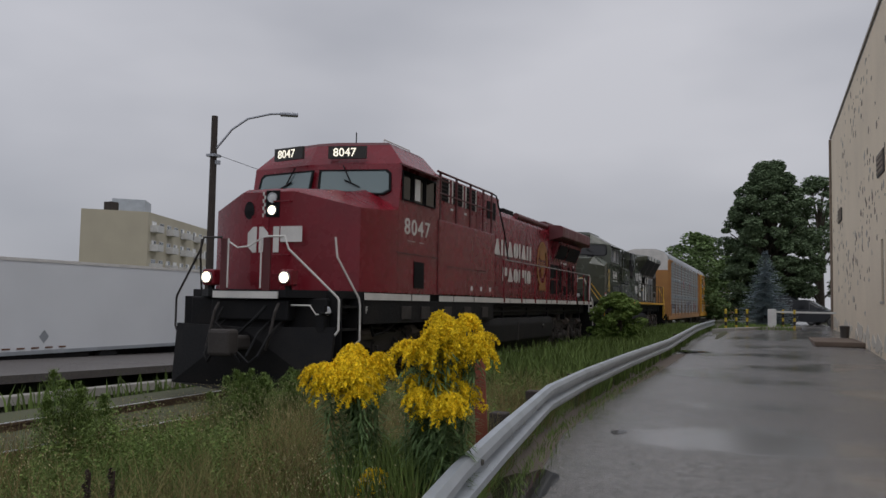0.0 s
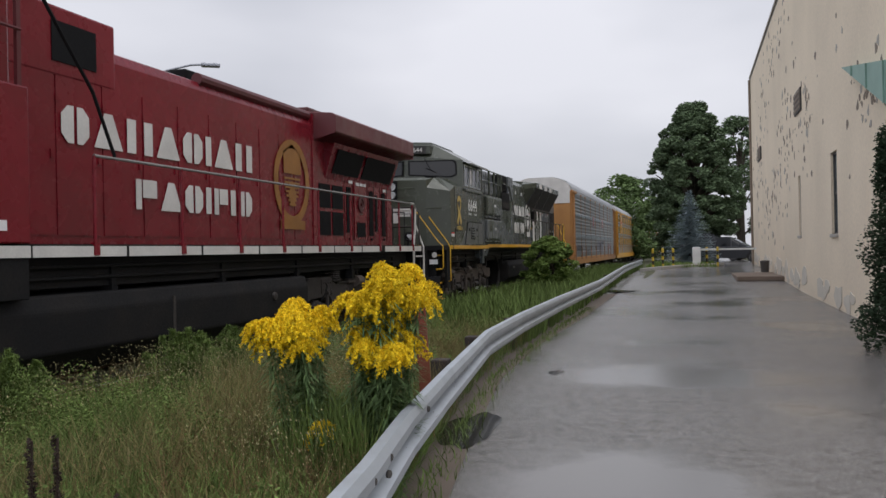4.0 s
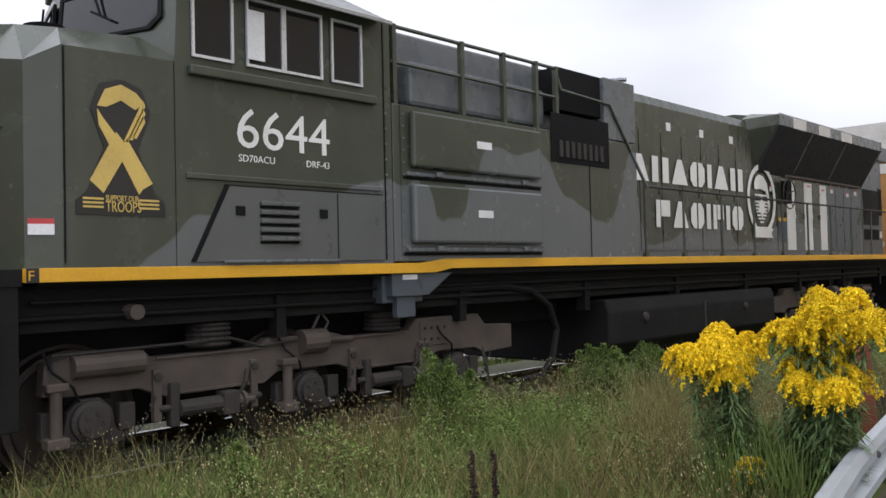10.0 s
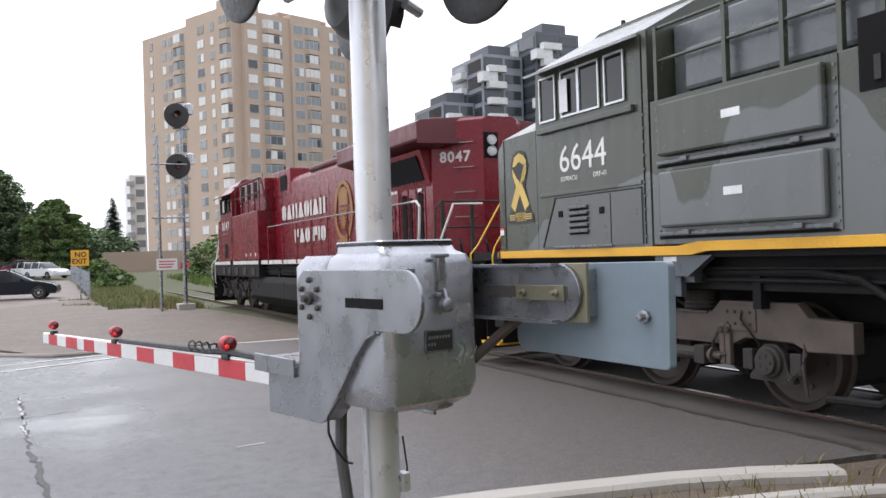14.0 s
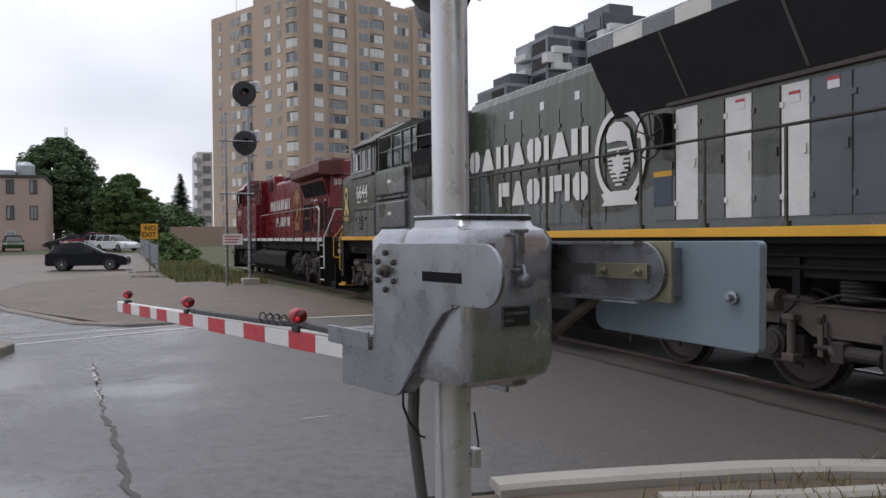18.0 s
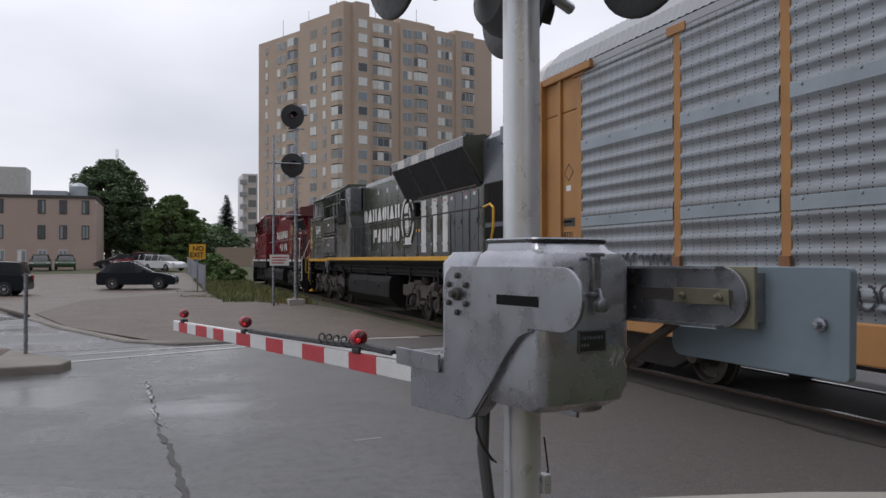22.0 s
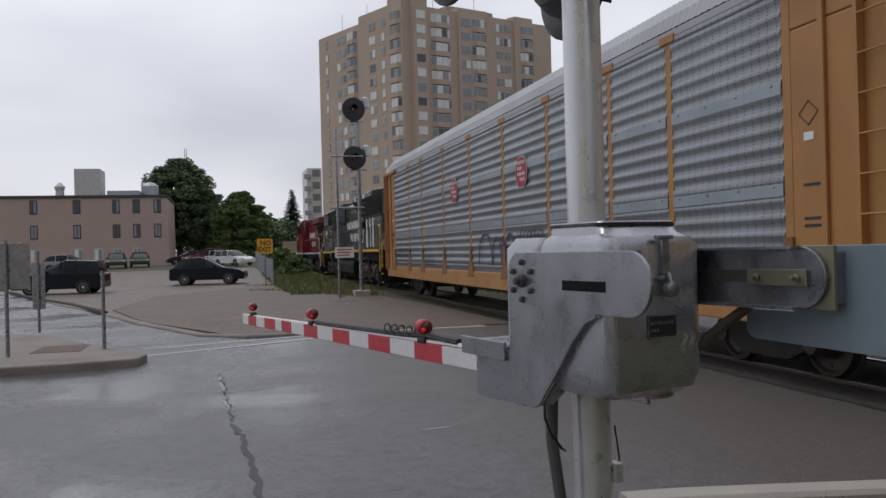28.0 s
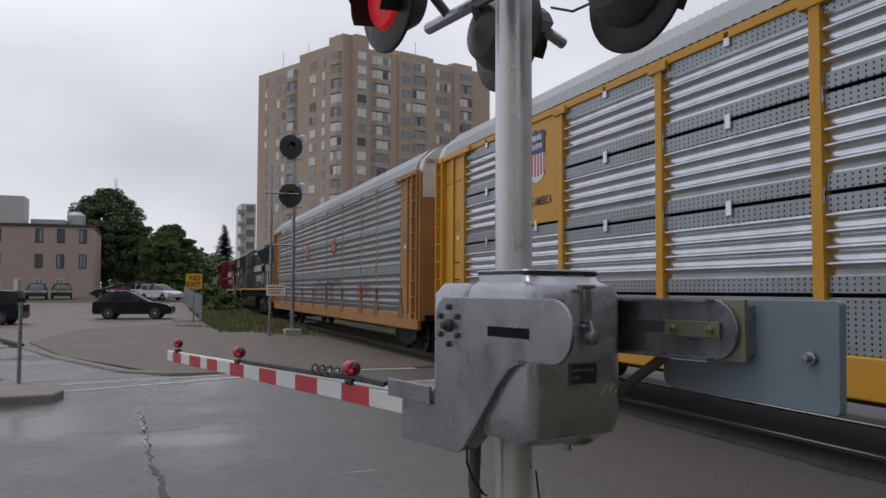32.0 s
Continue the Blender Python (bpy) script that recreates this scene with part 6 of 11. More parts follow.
    for y in (3.78, 4.64):
        part("latch", box(B(), 1.586, 1.60, y - 0.045, y + 0.045, 2.16, 2.24, 0.006), M_DARK, pn)
    part("panel_moulding", box(B(), 1.57, 1.59, 3.3, 5.37, 2.44, 2.49, 0.008), M_CAMO, cab)
    part("toe_moulding", box(B(), 1.57, 1.60, 3.62, 4.82, 1.765, 1.79, 0.006), M_GREY_P, cab)
    corner_m = Matrix.Translation((1.526, 2.13, 1.98)) @ Matrix.Rotation(radians(-11.8), 4, "Z") @ on_side(0, 0, 0.004)
    bm = plate(B(), rect(0, 0, 0.17, 0.075), corner_m, 0.004)
    lb = part("warning_label", bm, M_TAPE, cab, "red and white warning label")
    part("label_band", plate(B(), rect(0, 0.075, 0.17, 0.115), corner_m, 0.004), M_TAPER, lb)
    for k in range(10):
        part("rivet", box(B(), 1.57, 1.585, 5.41, 5.43, 1.85 + k * 0.15, 1.87 + k * 0.15), M_GREY_P, cab)
    # equipment box
    bx = part("equipment_box", box(B(), -1.56, 1.565, 5.52, 10.05, 1.76, 3.33, 0.012), M_CAMO, e, "wide grey and olive equipment box")
    part("seam", plate(B(), rect(5.40, 1.78, 5.415, 4.1), on_side(0, 0, 1.571), 0.006), M_DARK, cab)
    part("panel_frame", plate(B(), rect(5.62, 1.84, 7.9, 3.32), on_side(0, 0, 1.566), 0.012), M_CAMO, bx)
    for z0, z1 in ((2.70, 3.27), (1.94, 2.54)):
        d = part("bulged_door", box(B(), 1.578, 1.66, 5.72, 7.8, z0, z1, 0.03), M_CAMO, bx, "raised sheet metal door")
        part("door_label", plate(B(), rect(6.66, (z0 + z1) / 2 - 0.02, 6.9, (z0 + z1) / 2 + 0.06), on_side(0, 0, 1.661), 0.004), M_TAPE, d, "white notice label")
        part("door_rail", box(B(), 1.578, 1.62, 5.66, 7.84, z0 - 0.085, z0 - 0.045, 0.008), M_GREY_P, d)
        part("door_gap", box(B(), 1.578, 1.582, 5.64, 7.86, z0 - 0.12, z0 - 0.09), M_DARK, d)
        for y in (6.1, 7.5):
            part("hinge", box(B(), 1.6, 1.65, y - 0.05, y + 0.05, z0 - 0.08, z0 - 0.03, 0.008), M_GREY_P, d)
    bolt = part("bolt", box(B(), 1.577, 1.59, -0.012, 0.012, 0, 0.02), M_GREY_P, bx)
    bolt.matrix_basis = pose(0, 5.65, 1.9)
    for k in range(1, 24):
        again(bolt, pose(0, (5.65, 7.87)[k % 2], 1.9 + (k // 2) * 0.12))
    part("seam", plate(B(), rect(8.9, 1.78, 8.915, 3.3), on_side(0, 0, 1.5655), 0.005), M_DARK, bx)
    part("resistor_grille", plate(B(), rect(8.1, 2.95, 9.35, 3.55), on_side(0, 0, 1.567), 0.012), M_DARK, bx, "dark cooling grille")
    for k in range(8):
        part("grille_bar", box(B(), 1.579, 1.6, 8.25 + k * 0.125, 8.31 + k * 0.125, 3.02, 3.22), M_TRUCKDARK, bx)
    # pipe rack over the box
    core = part("upper_cabin", box(B(), -1.2, 1.2, 5.52, 10.05, 3.33, 4.2, 0.03), M_GREY_P, e)
    part("duct", box(B(), 1.0, 1.42, 5.9, 8.2, 3.38, 3.85, 0.05), M_GREY_P, core, "grey duct behind the rails")
    part("screen", box(B(), 1.2, 1.5, 8.35, 9.3, 3.62, 4.16, 0.01), M_DARK, core, "dark screened intake")
    part("end_panel", box(B(), 1.1, 1.56, 9.3, 10.05, 3.34, 4.16, 0.015), M_GREY_P, core)
    for y in (5.6, 6.6, 7.3, 7.9, 8.3):
        part("rack_post", box(B(), 1.48, 1.54, y - 0.025, y + 0.025, 3.33, 4.14), M_CAMO, core, "slim rail post")
    for z in (3.76, 4.12):
        part("rack_rail", tube(B(), [(1.51, 5.55, z), (1.51, 8.35, z)], 0.022, 6), M_CAMO, core)
    part("slanted_rail", tube(B(), [(1.5, 8.3, 4.1), (1.56, 8.35, 3.85), (1.57, 9.4, 3.8), (1.57, 10.3, 2.75)], 0.022, 8), M_CAMO, e, "handrail sloping down to the walkway")
    # hood
    h = hood(e, "hood", 10.05, 15.2, 1.05, 1.76, 4.33, M_CAMO, 0.2)
    hood_doors(h, [10.3, 10.95, 11.6, 12.25, 12.9, 13.55, 14.2, 14.85], 1.9, 3.72, 1.05, M_CAMO)
    blocks(h, "letter_bar", M_WHITE, "ovhvoivh", (0.46, 0.52, 0.5, 0.5, 0.48, 0.15, 0.5, 0.48), 10.1, 2.94, 0.40, 0.13, 0.105, on_side(0, 0, 1.08), label="white letter-sized bar")
    blocks(h, "letter_bar", M_WHITE, "fvoifio", (0.42, 0.48, 0.44, 0.14, 0.38, 0.14, 0.42), 11.38, 2.25, 0.42, 0.12, 0.1, on_side(0, 0, 1.08), label="white letter-sized bar")
    bm = ring_plate(B(), 15.22, 2.84, 0.62, 0.66, 0.095, on_side(0, 0, 1.08))
    # animal-shaped field over a striped shield with a pointed leaf
    plate(bm, [(14.92, 3.02), (14.9, 3.12), (14.98, 3.24), (15.12, 3.30), (15.3, 3.28), (15.46, 3.16), (15.54, 2.9), (15.57, 2.72), (15.5, 2.62), (15.47, 2.86), (15.4, 3.0), (15.2, 3.03)], on_side(0, 0, 1.08))
    for k in range(9):
        wv = 0.27 - (0.0, 0.0, 0.0, 0.01, 0.025, 0.05, 0.08, 0.13, 0.19)[k]
        plate(bm, rect(15.2 - wv, 2.90 - 0.062 * k, 15.2 + wv, 2.932 - 0.062 * k), on_side(0, 0, 1.08))
    plate(bm, [(15.2, 2.92), (15.25, 2.8), (15.36, 2.82), (15.31, 2.7), (15.36, 2.62), (15.24, 2.57), (15.21, 2.47), (15.19, 2.47), (15.16, 2.57), (15.04, 2.62), (15.09, 2.7), (15.04, 2.82), (15.15, 2.8)], on_side(0, 0, 1.0865))
    plate(bm, [(14.78, 2.13), (14.86, 2.2), (14.78, 2.3), (14.9, 2.33), (15.54, 2.33), (15.66, 2.3), (15.58, 2.2), (15.66, 2.13)], on_side(0, 0, 1.088))
    part("crest", bm, M_WHITE, h, "white round crest")
    for y in (11.8, 12.9, 14.0):
        part("door_label", plate(B(), rect(0, 0, 0.14, 0.13), on_side(y, 3.78, 1.052), 0.004), M_TAPE, h, "red and white label")
    for y in (10.6, 10.85, 12.0, 13.2):
        part("roof_cap", disc(B(), (0.5, y, 4.3), (0, 0, 1), [(0, 0.12), (0.1, 0.12), (0.14, 0.05)], 14), M_DARK, h)
    part("exhaust_duct", box(B(), -0.4, 0.4, 13.6, 14.5, 4.3, 4.5, 0.03), M_DARK, h, "sooty exhaust stack")
    # radiator section
    rc = part("radiator_hood", prism(B(), [(-1.05, 1.76), (1.05, 1.76), (1.05, 3.42), (1.0, 4.42), (0.6, 4.5), (-0.6, 4.5), (-1.0, 4.42), (-1.05, 3.42)], "y", 15.2, 20.85), M_CAMO, e)
    hood_doors(rc, [15.95, 16.42, 16.86, 17.32, 17.76, 18.18, 18.58, 19.1, 19.6, 20.1, 20.6], 1.9, 3.28, 1.05, M_SLATE, {1: M_WHITE, 3: M_WHITE, 5: M_WHITE, 0: M_CAMO, 2: M_CAMO, 4: M_CAMO})
    for sx in (1, -1):
        fl = part("radiator_flare", prism(B(), [(sx * 1.0, 3.34), (sx * 1.06, 3.34), (sx * 1.5, 4.16), (sx * 1.5, 4.36), (sx * 1.0, 4.44)], "y", 15.1, 20.8, 0.01), M_SCREEN, rc, "dark flared radiator intake")
        bm = loft(B(), [[(sx * 1.07, y, 3.42), (sx * 1.52, y, 4.18), (sx * 1.52, y, 4.38), (sx * 0.98, y, 4.46), (sx * 0.9, y, 3.42)] for y in (20.8, 20.87)])
        part("flare_end", bm, M_CAMO, fl)
        bm = loft(B(), [[(sx * 1.0, 14.75, 4.0), (sx * 1.05, 14.75, 4.1), (sx * 1.02, 14.75, 4.3), (sx * 0.95, 14.75, 4.3)], [(sx * 1.0, 15.1, 3.42), (sx * 1.5, 15.1, 4.18), (sx * 1.5, 15.1, 4.37), (sx * 0.95, 15.1, 4.44)]])
        part("flare_end", bm, M_CAMO, fl)
        for k in range(9):
            y = 15.1 + k * 0.634
            part("edge_block", box(B(), sx * 1.5, sx * 1.515, y, y + 0.634, 4.17, 4.365, 0.004), M_STRIPE if k % 2 and k < 6 else M_GREY_P, fl)
        for y in (16.7, 18.6):
            part("brace", tube(B(), [(sx * 1.085, y, 3.42), (sx * 1.5, y, 4.18)], 0.03, 4), M_GREYOL, fl, "grey divider between the screens")
        part("wing_edge", tube(B(), [(sx * 1.5, 15.1, 4.385), (sx * 1.5, 20.86, 4.385)], 0.014, 6), M_ALU, fl, "bright metal edge")
    part("ledge", box(B(), 1.05, 1.11, 16.3, 20.6, 3.33, 3.38, 0.008), M_TRUCK, rc, "rusty ledge over the doors")
    for y, z in ((15.62, 3.02), (17.5, 3.12), (18.3, 3.08), (18.8, 3.14), (19.78, 3.1), (20.3, 3.16)):
        lb = part("door_label", plate(B(), rect(0, 0, 0.15, 0.08), on_side(y, z, 1.064), 0.004), M_TAPE, rc, "white notice with a red head")
        part("label_band", plate(B(), rect(0, 0.08, 0.15, 0.115), on_side(y, z, 1.064), 0.004), M_TAPER, lb)
    # hand brake wheel with its box and notice
    bm = B()
    loft(bm, [[(1.24 + 0.014 * math.cos(b), 16.12 + (0.29 + 0.014 * math.sin(b)) * math.cos(a), 2.98 + (0.29 + 0.014 * math.sin(b)) * math.sin(a)) for b in (0, 1.57, 3.14, 4.71)] for a in [k * math.pi / 14 for k in range(29)]], cap=False)
    hb = part("hand_brake_wheel", bm, M_TRUCKDARK, rc, "round spoked hand brake wheel", smooth=True)
    for k in range(5):
        a = k * 1.257 + 0.3
        part("spoke", tube(B(), [(1.2, 16.12, 2.98), (1.24, 16.12 + 0.28 * math.cos(a), 2.98 + 0.28 * math.sin(a))], 0.011, 6), M_TRUCKDARK, hb)
    part("brake_box", box(B(), 1.06, 1.2, 16.16, 16.36, 2.8, 3.25, 0.02), M_DARK, rc, "dark hand brake box")
    nt = part("notice", plate(B(), rect(15.98, 2.08, 16.36, 2.46), on_side(0, 0, 1.066), 0.004), M_NOTICE, rc, "dark blue notice with a yellow head")
    part("notice_head", plate(B(), rect(15.98, 2.46, 16.36, 2.53), on_side(0, 0, 1.066), 0.004), M_SILL, nt)
    # rear cabinet
    re = part("rear_cabinet", loft(B(), [[(-1.05, y, 1.76), (1.05, y, 1.76), (1.05, y, 4.3), (0.8, y, 4.5), (-0.8, y, 4.5), (-1.05, y, 4.3)] if y < 22.4 else [(-0.75, y, 1.76), (0.75, y, 1.76), (0.75, y, 4.3), (0.6, y, 4.5), (-0.6, y, 4.5), (-0.75, y, 4.3)] for y in (20.88, 22.3, 22.6)]), M_SLATE, e, "grey rear cabinet")
    for y0, y1 in ((20.95, 21.28), (21.32, 21.65), (21.68, 22.0)):
        part("grille_panel", plate(B(), rect(y0, 2.5, y1, 3.35), on_side(0, 0, 1.052), 0.012), M_SCREEN, re, "dark grille panel")
        for k in range(7):
            part("grille_fin", box(B(), 1.06, 1.075, y0 + 0.03 + k * 0.045, y0 + 0.042 + k * 0.045, 2.52, 3.33), M_TRUCKDARK, re)
    part("grille_panel", plate(B(), rect(20.95, 2.15, 22.0, 2.4), on_side(0, 0, 1.052), 0.012), M_DARK, re)
    part("grille_panel", plate(B(), rect(22.05, 2.75, 22.28, 3.4), on_side(0, 0, 1.052), 0.012), M_DARK, re)
    part("number_housing", box(B(), 0.35, 1.12, 21.95, 22.75, 4.08, 4.45, 0.03), M_SLATE, re)
    letters("rear_number", "6644", 0.24, M_STRIPE, Matrix.Translation((1.08, 22.78, 4.17)) @ Matrix(((-1, 0, 0, 0), (0, 0, 1, 0), (0, 1, 0, 0), (0, 0, 0, 1))), re, "pale numerals", sx=0.9)
    bm = B()
    for z in (3.8, 3.4, 3.0, 2.5):
        tube(bm, [(0.98, 22.42, z), (1.0, 22.52, z), (0.78, 22.68, z), (0.74, 22.6, z)], 0.012, 6)
    part("rear_grab_iron", bm, M_GREY_P, re)
    part("rear_lamp", disc(B(), (0.85, 22.62, 2.05), (0, 1, 0), [(0, 0.12), (0.1, 0.12), (0.1, 0.09)], 16), M_ALU, re)
    part("rear_label", plate(B(), rect(22.1, 2.2, 22.25, 2.36), on_side(0, 0, 1.052), 0.004), M_TAPE, re)
    # walkway and stripe
    part("walkway", box(B(), -1.5, 1.5, 2.1, 22.65, 1.62, 1.745, 0.0), M_UNDER, e)
    part("edge_stripe", prism(B(), [(2.1, 1.645), (6.08, 1.645), (6.32, 1.685), (22.5, 1.685), (22.5, 1.785), (6.2, 1.785), (5.9, 1.745), (2.1, 1.745)], "x", 1.5, 1.576, 0.004), M_SILL, e, "yellow edge stripe")
    part("edge_stripe", box(B(), -1.576, -1.5, 2.1, 22.5, 1.66, 1.76, 0.004), M_SILL, e, "yellow edge stripe")
    part("stripe_end", plate(B(), rect(0, 0, 0.085, 0.1), on_side(2.1, 1.645, 1.577), 0.004), M_DECAL, e)
    letters("stripe_letter", "F", 0.10, M_SILL, on_side(2.108, 1.66, 1.5815), e, "yellow stencilled letter", depth=0.001)
    bm = B()
    box(bm, 1.2, 1.45, 5.45, 6.0, 1.35, 1.64, 0.01)
    prism(bm, [(5.5, 1.64), (6.35, 1.64), (6.0, 1.42), (5.5, 1.42)], "x", 1.45, 1.54)
    box(bm, 1.42, 1.5, 5.6, 5.85, 1.2, 1.42, 0.01)
    part("bracket", bm, M_SLATE, e, "grey equipment bracket")
    part("bracket_label", plate(B(), rect(5.64, 1.58, 5.84, 1.63), on_side(0, 0, 1.541), 0.004), M_TAPE, e)
    bm = tube(B(), [(1.3, 6.0, 1.46), (1.34, 7.4, 1.46), (1.36, 7.9, 1.4), (1.36, 8.25, 1.2), (1.36, 8.4, 0.9), (1.36, 8.3, 0.55), (1.36, 8.05, 0.36), (1.34, 7.5, 0.33)], 0.04, 8)
    part("air_hose", bm, M_UNDER, e, "thick curved black hose")
    part("exhaust_pipe", tube(B(), [(1.2, 2.95, 1.4), (1.45, 2.95, 1.4)], 0.06, 14), M_TRUCK, e, "open pipe end")
    handrail(e, [10.35, 11.45, 12.7, 13.9, 15.1, 16.3, 17.5, 18.7, 20.0, 21.2, 22.05], 2.78, 1.5, 1.70, M_CAMO, M_TRUCKDARK)
    bm = tube(B(), [(1.5, 22.0, 2.78), (1.5, 22.35, 2.82), (1.5, 22.52, 2.74), (1.5, 22.52, 2.35), (1.5, 22.38, 2.05), (1.5, 22.36, 0.85)], 0.026, 8)
    part("end_rail", bm, M_HANDRAIL, e, "bright yellow end handrail")
    for sx in (1, -1):
        bm = tube(B(), [(sx * 0.5, 23.0, 2.9), (sx * 1.0, 23.0, 2.9), (sx * 1.1, 23.0, 2.85), (sx * 1.5, 22.95, 1.95), (sx * 1.52, 22.95, 1.0)], 0.024, 8)
        part("end_rail", bm, M_HANDRAIL, e, "bright yellow end handrail")
        steps(e, 22.74, sx, M_HANDRAIL, w=0.46, x_out=1.5)
    part("rear_pilot", box(B(), -1.45, 1.45, 22.62, 22.74, 0.6, 1.62, 0.02), M_UNDER, e)
    part("rear_stripe", box(B(), -1.0, 1.0, 22.8, 22.815, 1.62, 1.75), M_SILL, e, "yellow edge stripe")
    coupler(e, 23.4, -0.7)
    return e


# ---- car carriers ----
def rack_metal(name, color, rough, metal, pitch_y, pitch_z, hole, rust=0.2):
    """Zinc sheet with rows of small dark holes."""
    m = mat(name, color, rough, metal, dark=0.72, scale=1.1, amount=0.75, fine=5, bump=0.0, dirt=tuple(c * k for c, k in zip(color, (0.74, 0.67, 0.58))), uneven=0.05)
    n, l = m.node_tree.nodes, m.node_tree.links
    b = n["Principled BSDF"]
    src = b.inputs["Base Color"].links[0].from_socket
    sep = n.new("ShaderNodeSeparateXYZ")
    l.new(n.new("ShaderNodeTexCoord").outputs["Object"], sep.inputs[0])

    def op(kind, a, v=None, w=None):
        x = n.new("ShaderNodeMath")
        x.operation = kind
        for i, s in enumerate((a, v, w)):
            if s is None:
                continue
            if isinstance(s, bpy.types.NodeSocket):
                l.new(s, x.inputs[i])
            else:
                x.inputs[i].default_value = s
        return x.outputs[0]
    fy = op("SUBTRACT", op("FRACT", op("DIVIDE", sep.outputs[1], pitch_y)), 0.5)
    fz = op("SUBTRACT", op("FRACT", op("DIVIDE", sep.outputs[2], pitch_z)), 0.5)
    dy, dz = op("MULTIPLY", fy, pitch_y), op("MULTIPLY", fz, pitch_z)
    d = op("SQRT", op("ADD", op("MULTIPLY", dy, dy), op("MULTIPLY", dz, dz)))
    h = op("LESS_THAN", d, hole)
    x = n.new("ShaderNodeMix")
    x.data_type = "RGBA"
    x.inputs[7].default_value = (0.02, 0.02, 0.02, 1)
    l.new(h, x.inputs[0])
    l.new(src, x.inputs[6])
    l.new(x.outputs[2], b.inputs["Base Color"])
    return m


M_RACK = rack_metal("weathered_zinc_sheet", (0.265, 0.287, 0.31), 0.40, 0.7, 0.16, 0.042, 0.009)
M_RACKP = mat("plain_zinc_sheet", (0.40, 0.43, 0.46), 0.5, 0.45, dark=0.7, scale=1.2)
M_SHINY = mat("bright_zinc_sheet", (0.66, 0.69, 0.73), 0.22, 0.9, dark=0.8, scale=1.2, fine=4, bump=0.0, uneven=0.03)
# perforated flats coloured darker, for the ground that the metal would mirror
M_SHINYH = rack_metal("bright_perforated_sheet", (0.31, 0.34, 0.37), 0.36, 0.75, 0.09, 0.055, 0.013)
M_ROOF = mat("galvanised_roof", (0.37, 0.38, 0.395), 0.5, 0.35, dark=0.75, scale=0.8)
M_OCHRE = mat("faded_ochre_paint", (0.42, 0.205, 0.062), 0.6, dark=0.7, scale=1.2, amount=0.6, dirt=(0.27, 0.12, 0.045))
M_UPY = mat("bright_yellow_paint", (0.60, 0.295, 0.016), 0.45, dark=0.8, scale=1.2)
M_BROWN = mat("rust_brown_paint", (0.16, 0.075, 0.045), 0.65, dark=0.7, scale=1.5)
M_BAND = mat("pale_zinc_band", (0.29, 0.33, 0.36), 0.42, 0.45, dark=0.7, scale=1.5)
M_GUSSET = mat("rust_stained_paint", (0.25, 0.115, 0.05), 0.7, dark=0.55, scale=4, amount=0.7)
M_GRAF = mat("black_spray", (0.03, 0.028, 0.04), 0.5)
M_GRAFB = mat("purple_spray", (0.05, 0.04, 0.10), 0.5)
M_LOGO = mat("red_sign_paint", (0.36, 0.015, 0.04), 0.5)
M_NAVY = mat("navy_paint", (0.02, 0.03, 0.16), 0.45)
M_STRED = mat("sign_red", (0.5, 0.03, 0.04), 0.45)

POSTS = [1.85, 4.4, 6.3, 9.05, 11.75, 14.45, 17.15, 19.9, 21.8, 24.35]


def ribs(width, z0, z1, x, kind):
    """A corrugated wall sheet: its profile in (x, z), pushed along the car."""
    prof = []
    z = z0
    if kind == "K":
        while z < z1 - 0.02:
            f = (z - z0) / (z1 - z0)
            band = any(abs(f - c) < 0.03 for c in (0.03, 0.34, 0.66, 0.97))
            if band:
                prof += [(x + 0.0, z), (x + 0.012, z + 0.015), (x + 0.012, z + 0.10), (x, z + 0.115)]
                z += 0.12
            else:
                prof += [(x - 0.010, z), (x - 0.009, z + 0.05), (x - 0.004, z + 0.085), (x + 0.009, z + 0.12), (x + 0.012, z + 0.14), (x + 0.009, z + 0.16), (x - 0.004, z + 0.185)]
                z += 0.196
    else:
        while z < z1 - 0.01:
            prof += [(x - 0.022, z), (x - 0.022, z + 0.06), (x - 0.01, z + 0.08), (x + 0.028, z + 0.105), (x + 0.034, z + 0.118), (x + 0.026, z + 0.132), (x - 0.012, z + 0.15)]
            z += 0.158
    prof = [(a, min(b, z1)) for a, b in prof] + [(x - 0.01, z1)]
    bm = B()
    rows = [[bm.verts.new((a, y, b)) for a, b in prof] for y in (0, width)]
    for i in range(len(prof) - 1):
        bm.faces.new((rows[0][i], rows[1][i], rows[1][i + 1], rows[0][i + 1])).smooth = True
    return bm


def scrawl(parent, y, z, w, h, n, material, seed, t=0.03):
    """Looping spray lines with no letters in them."""
    r = random.Random(seed)
    for k in range(n):
        cx = y + w * (k + 0.5) / n
        pts = []
        a0 = r.uniform(0, 6)
        for i in range(14):
            a = a0 + i * 0.42
            pts.append((1.628, cx + w / n * 0.6 * math.cos(a) * (1 - i * 0.03), z + h / 2 + h * 0.5 * math.sin(a * r.uniform(0.97, 1.03)) * (1 - i * 0.02)))
        bm = tube(B(), [(0.0, b, c) for a, b, c in pts], t, 6)
        for v in bm.verts:
            v.co.x = 1.612 + v.co.x * 0.12
        part("spray_line", bm, material, parent)


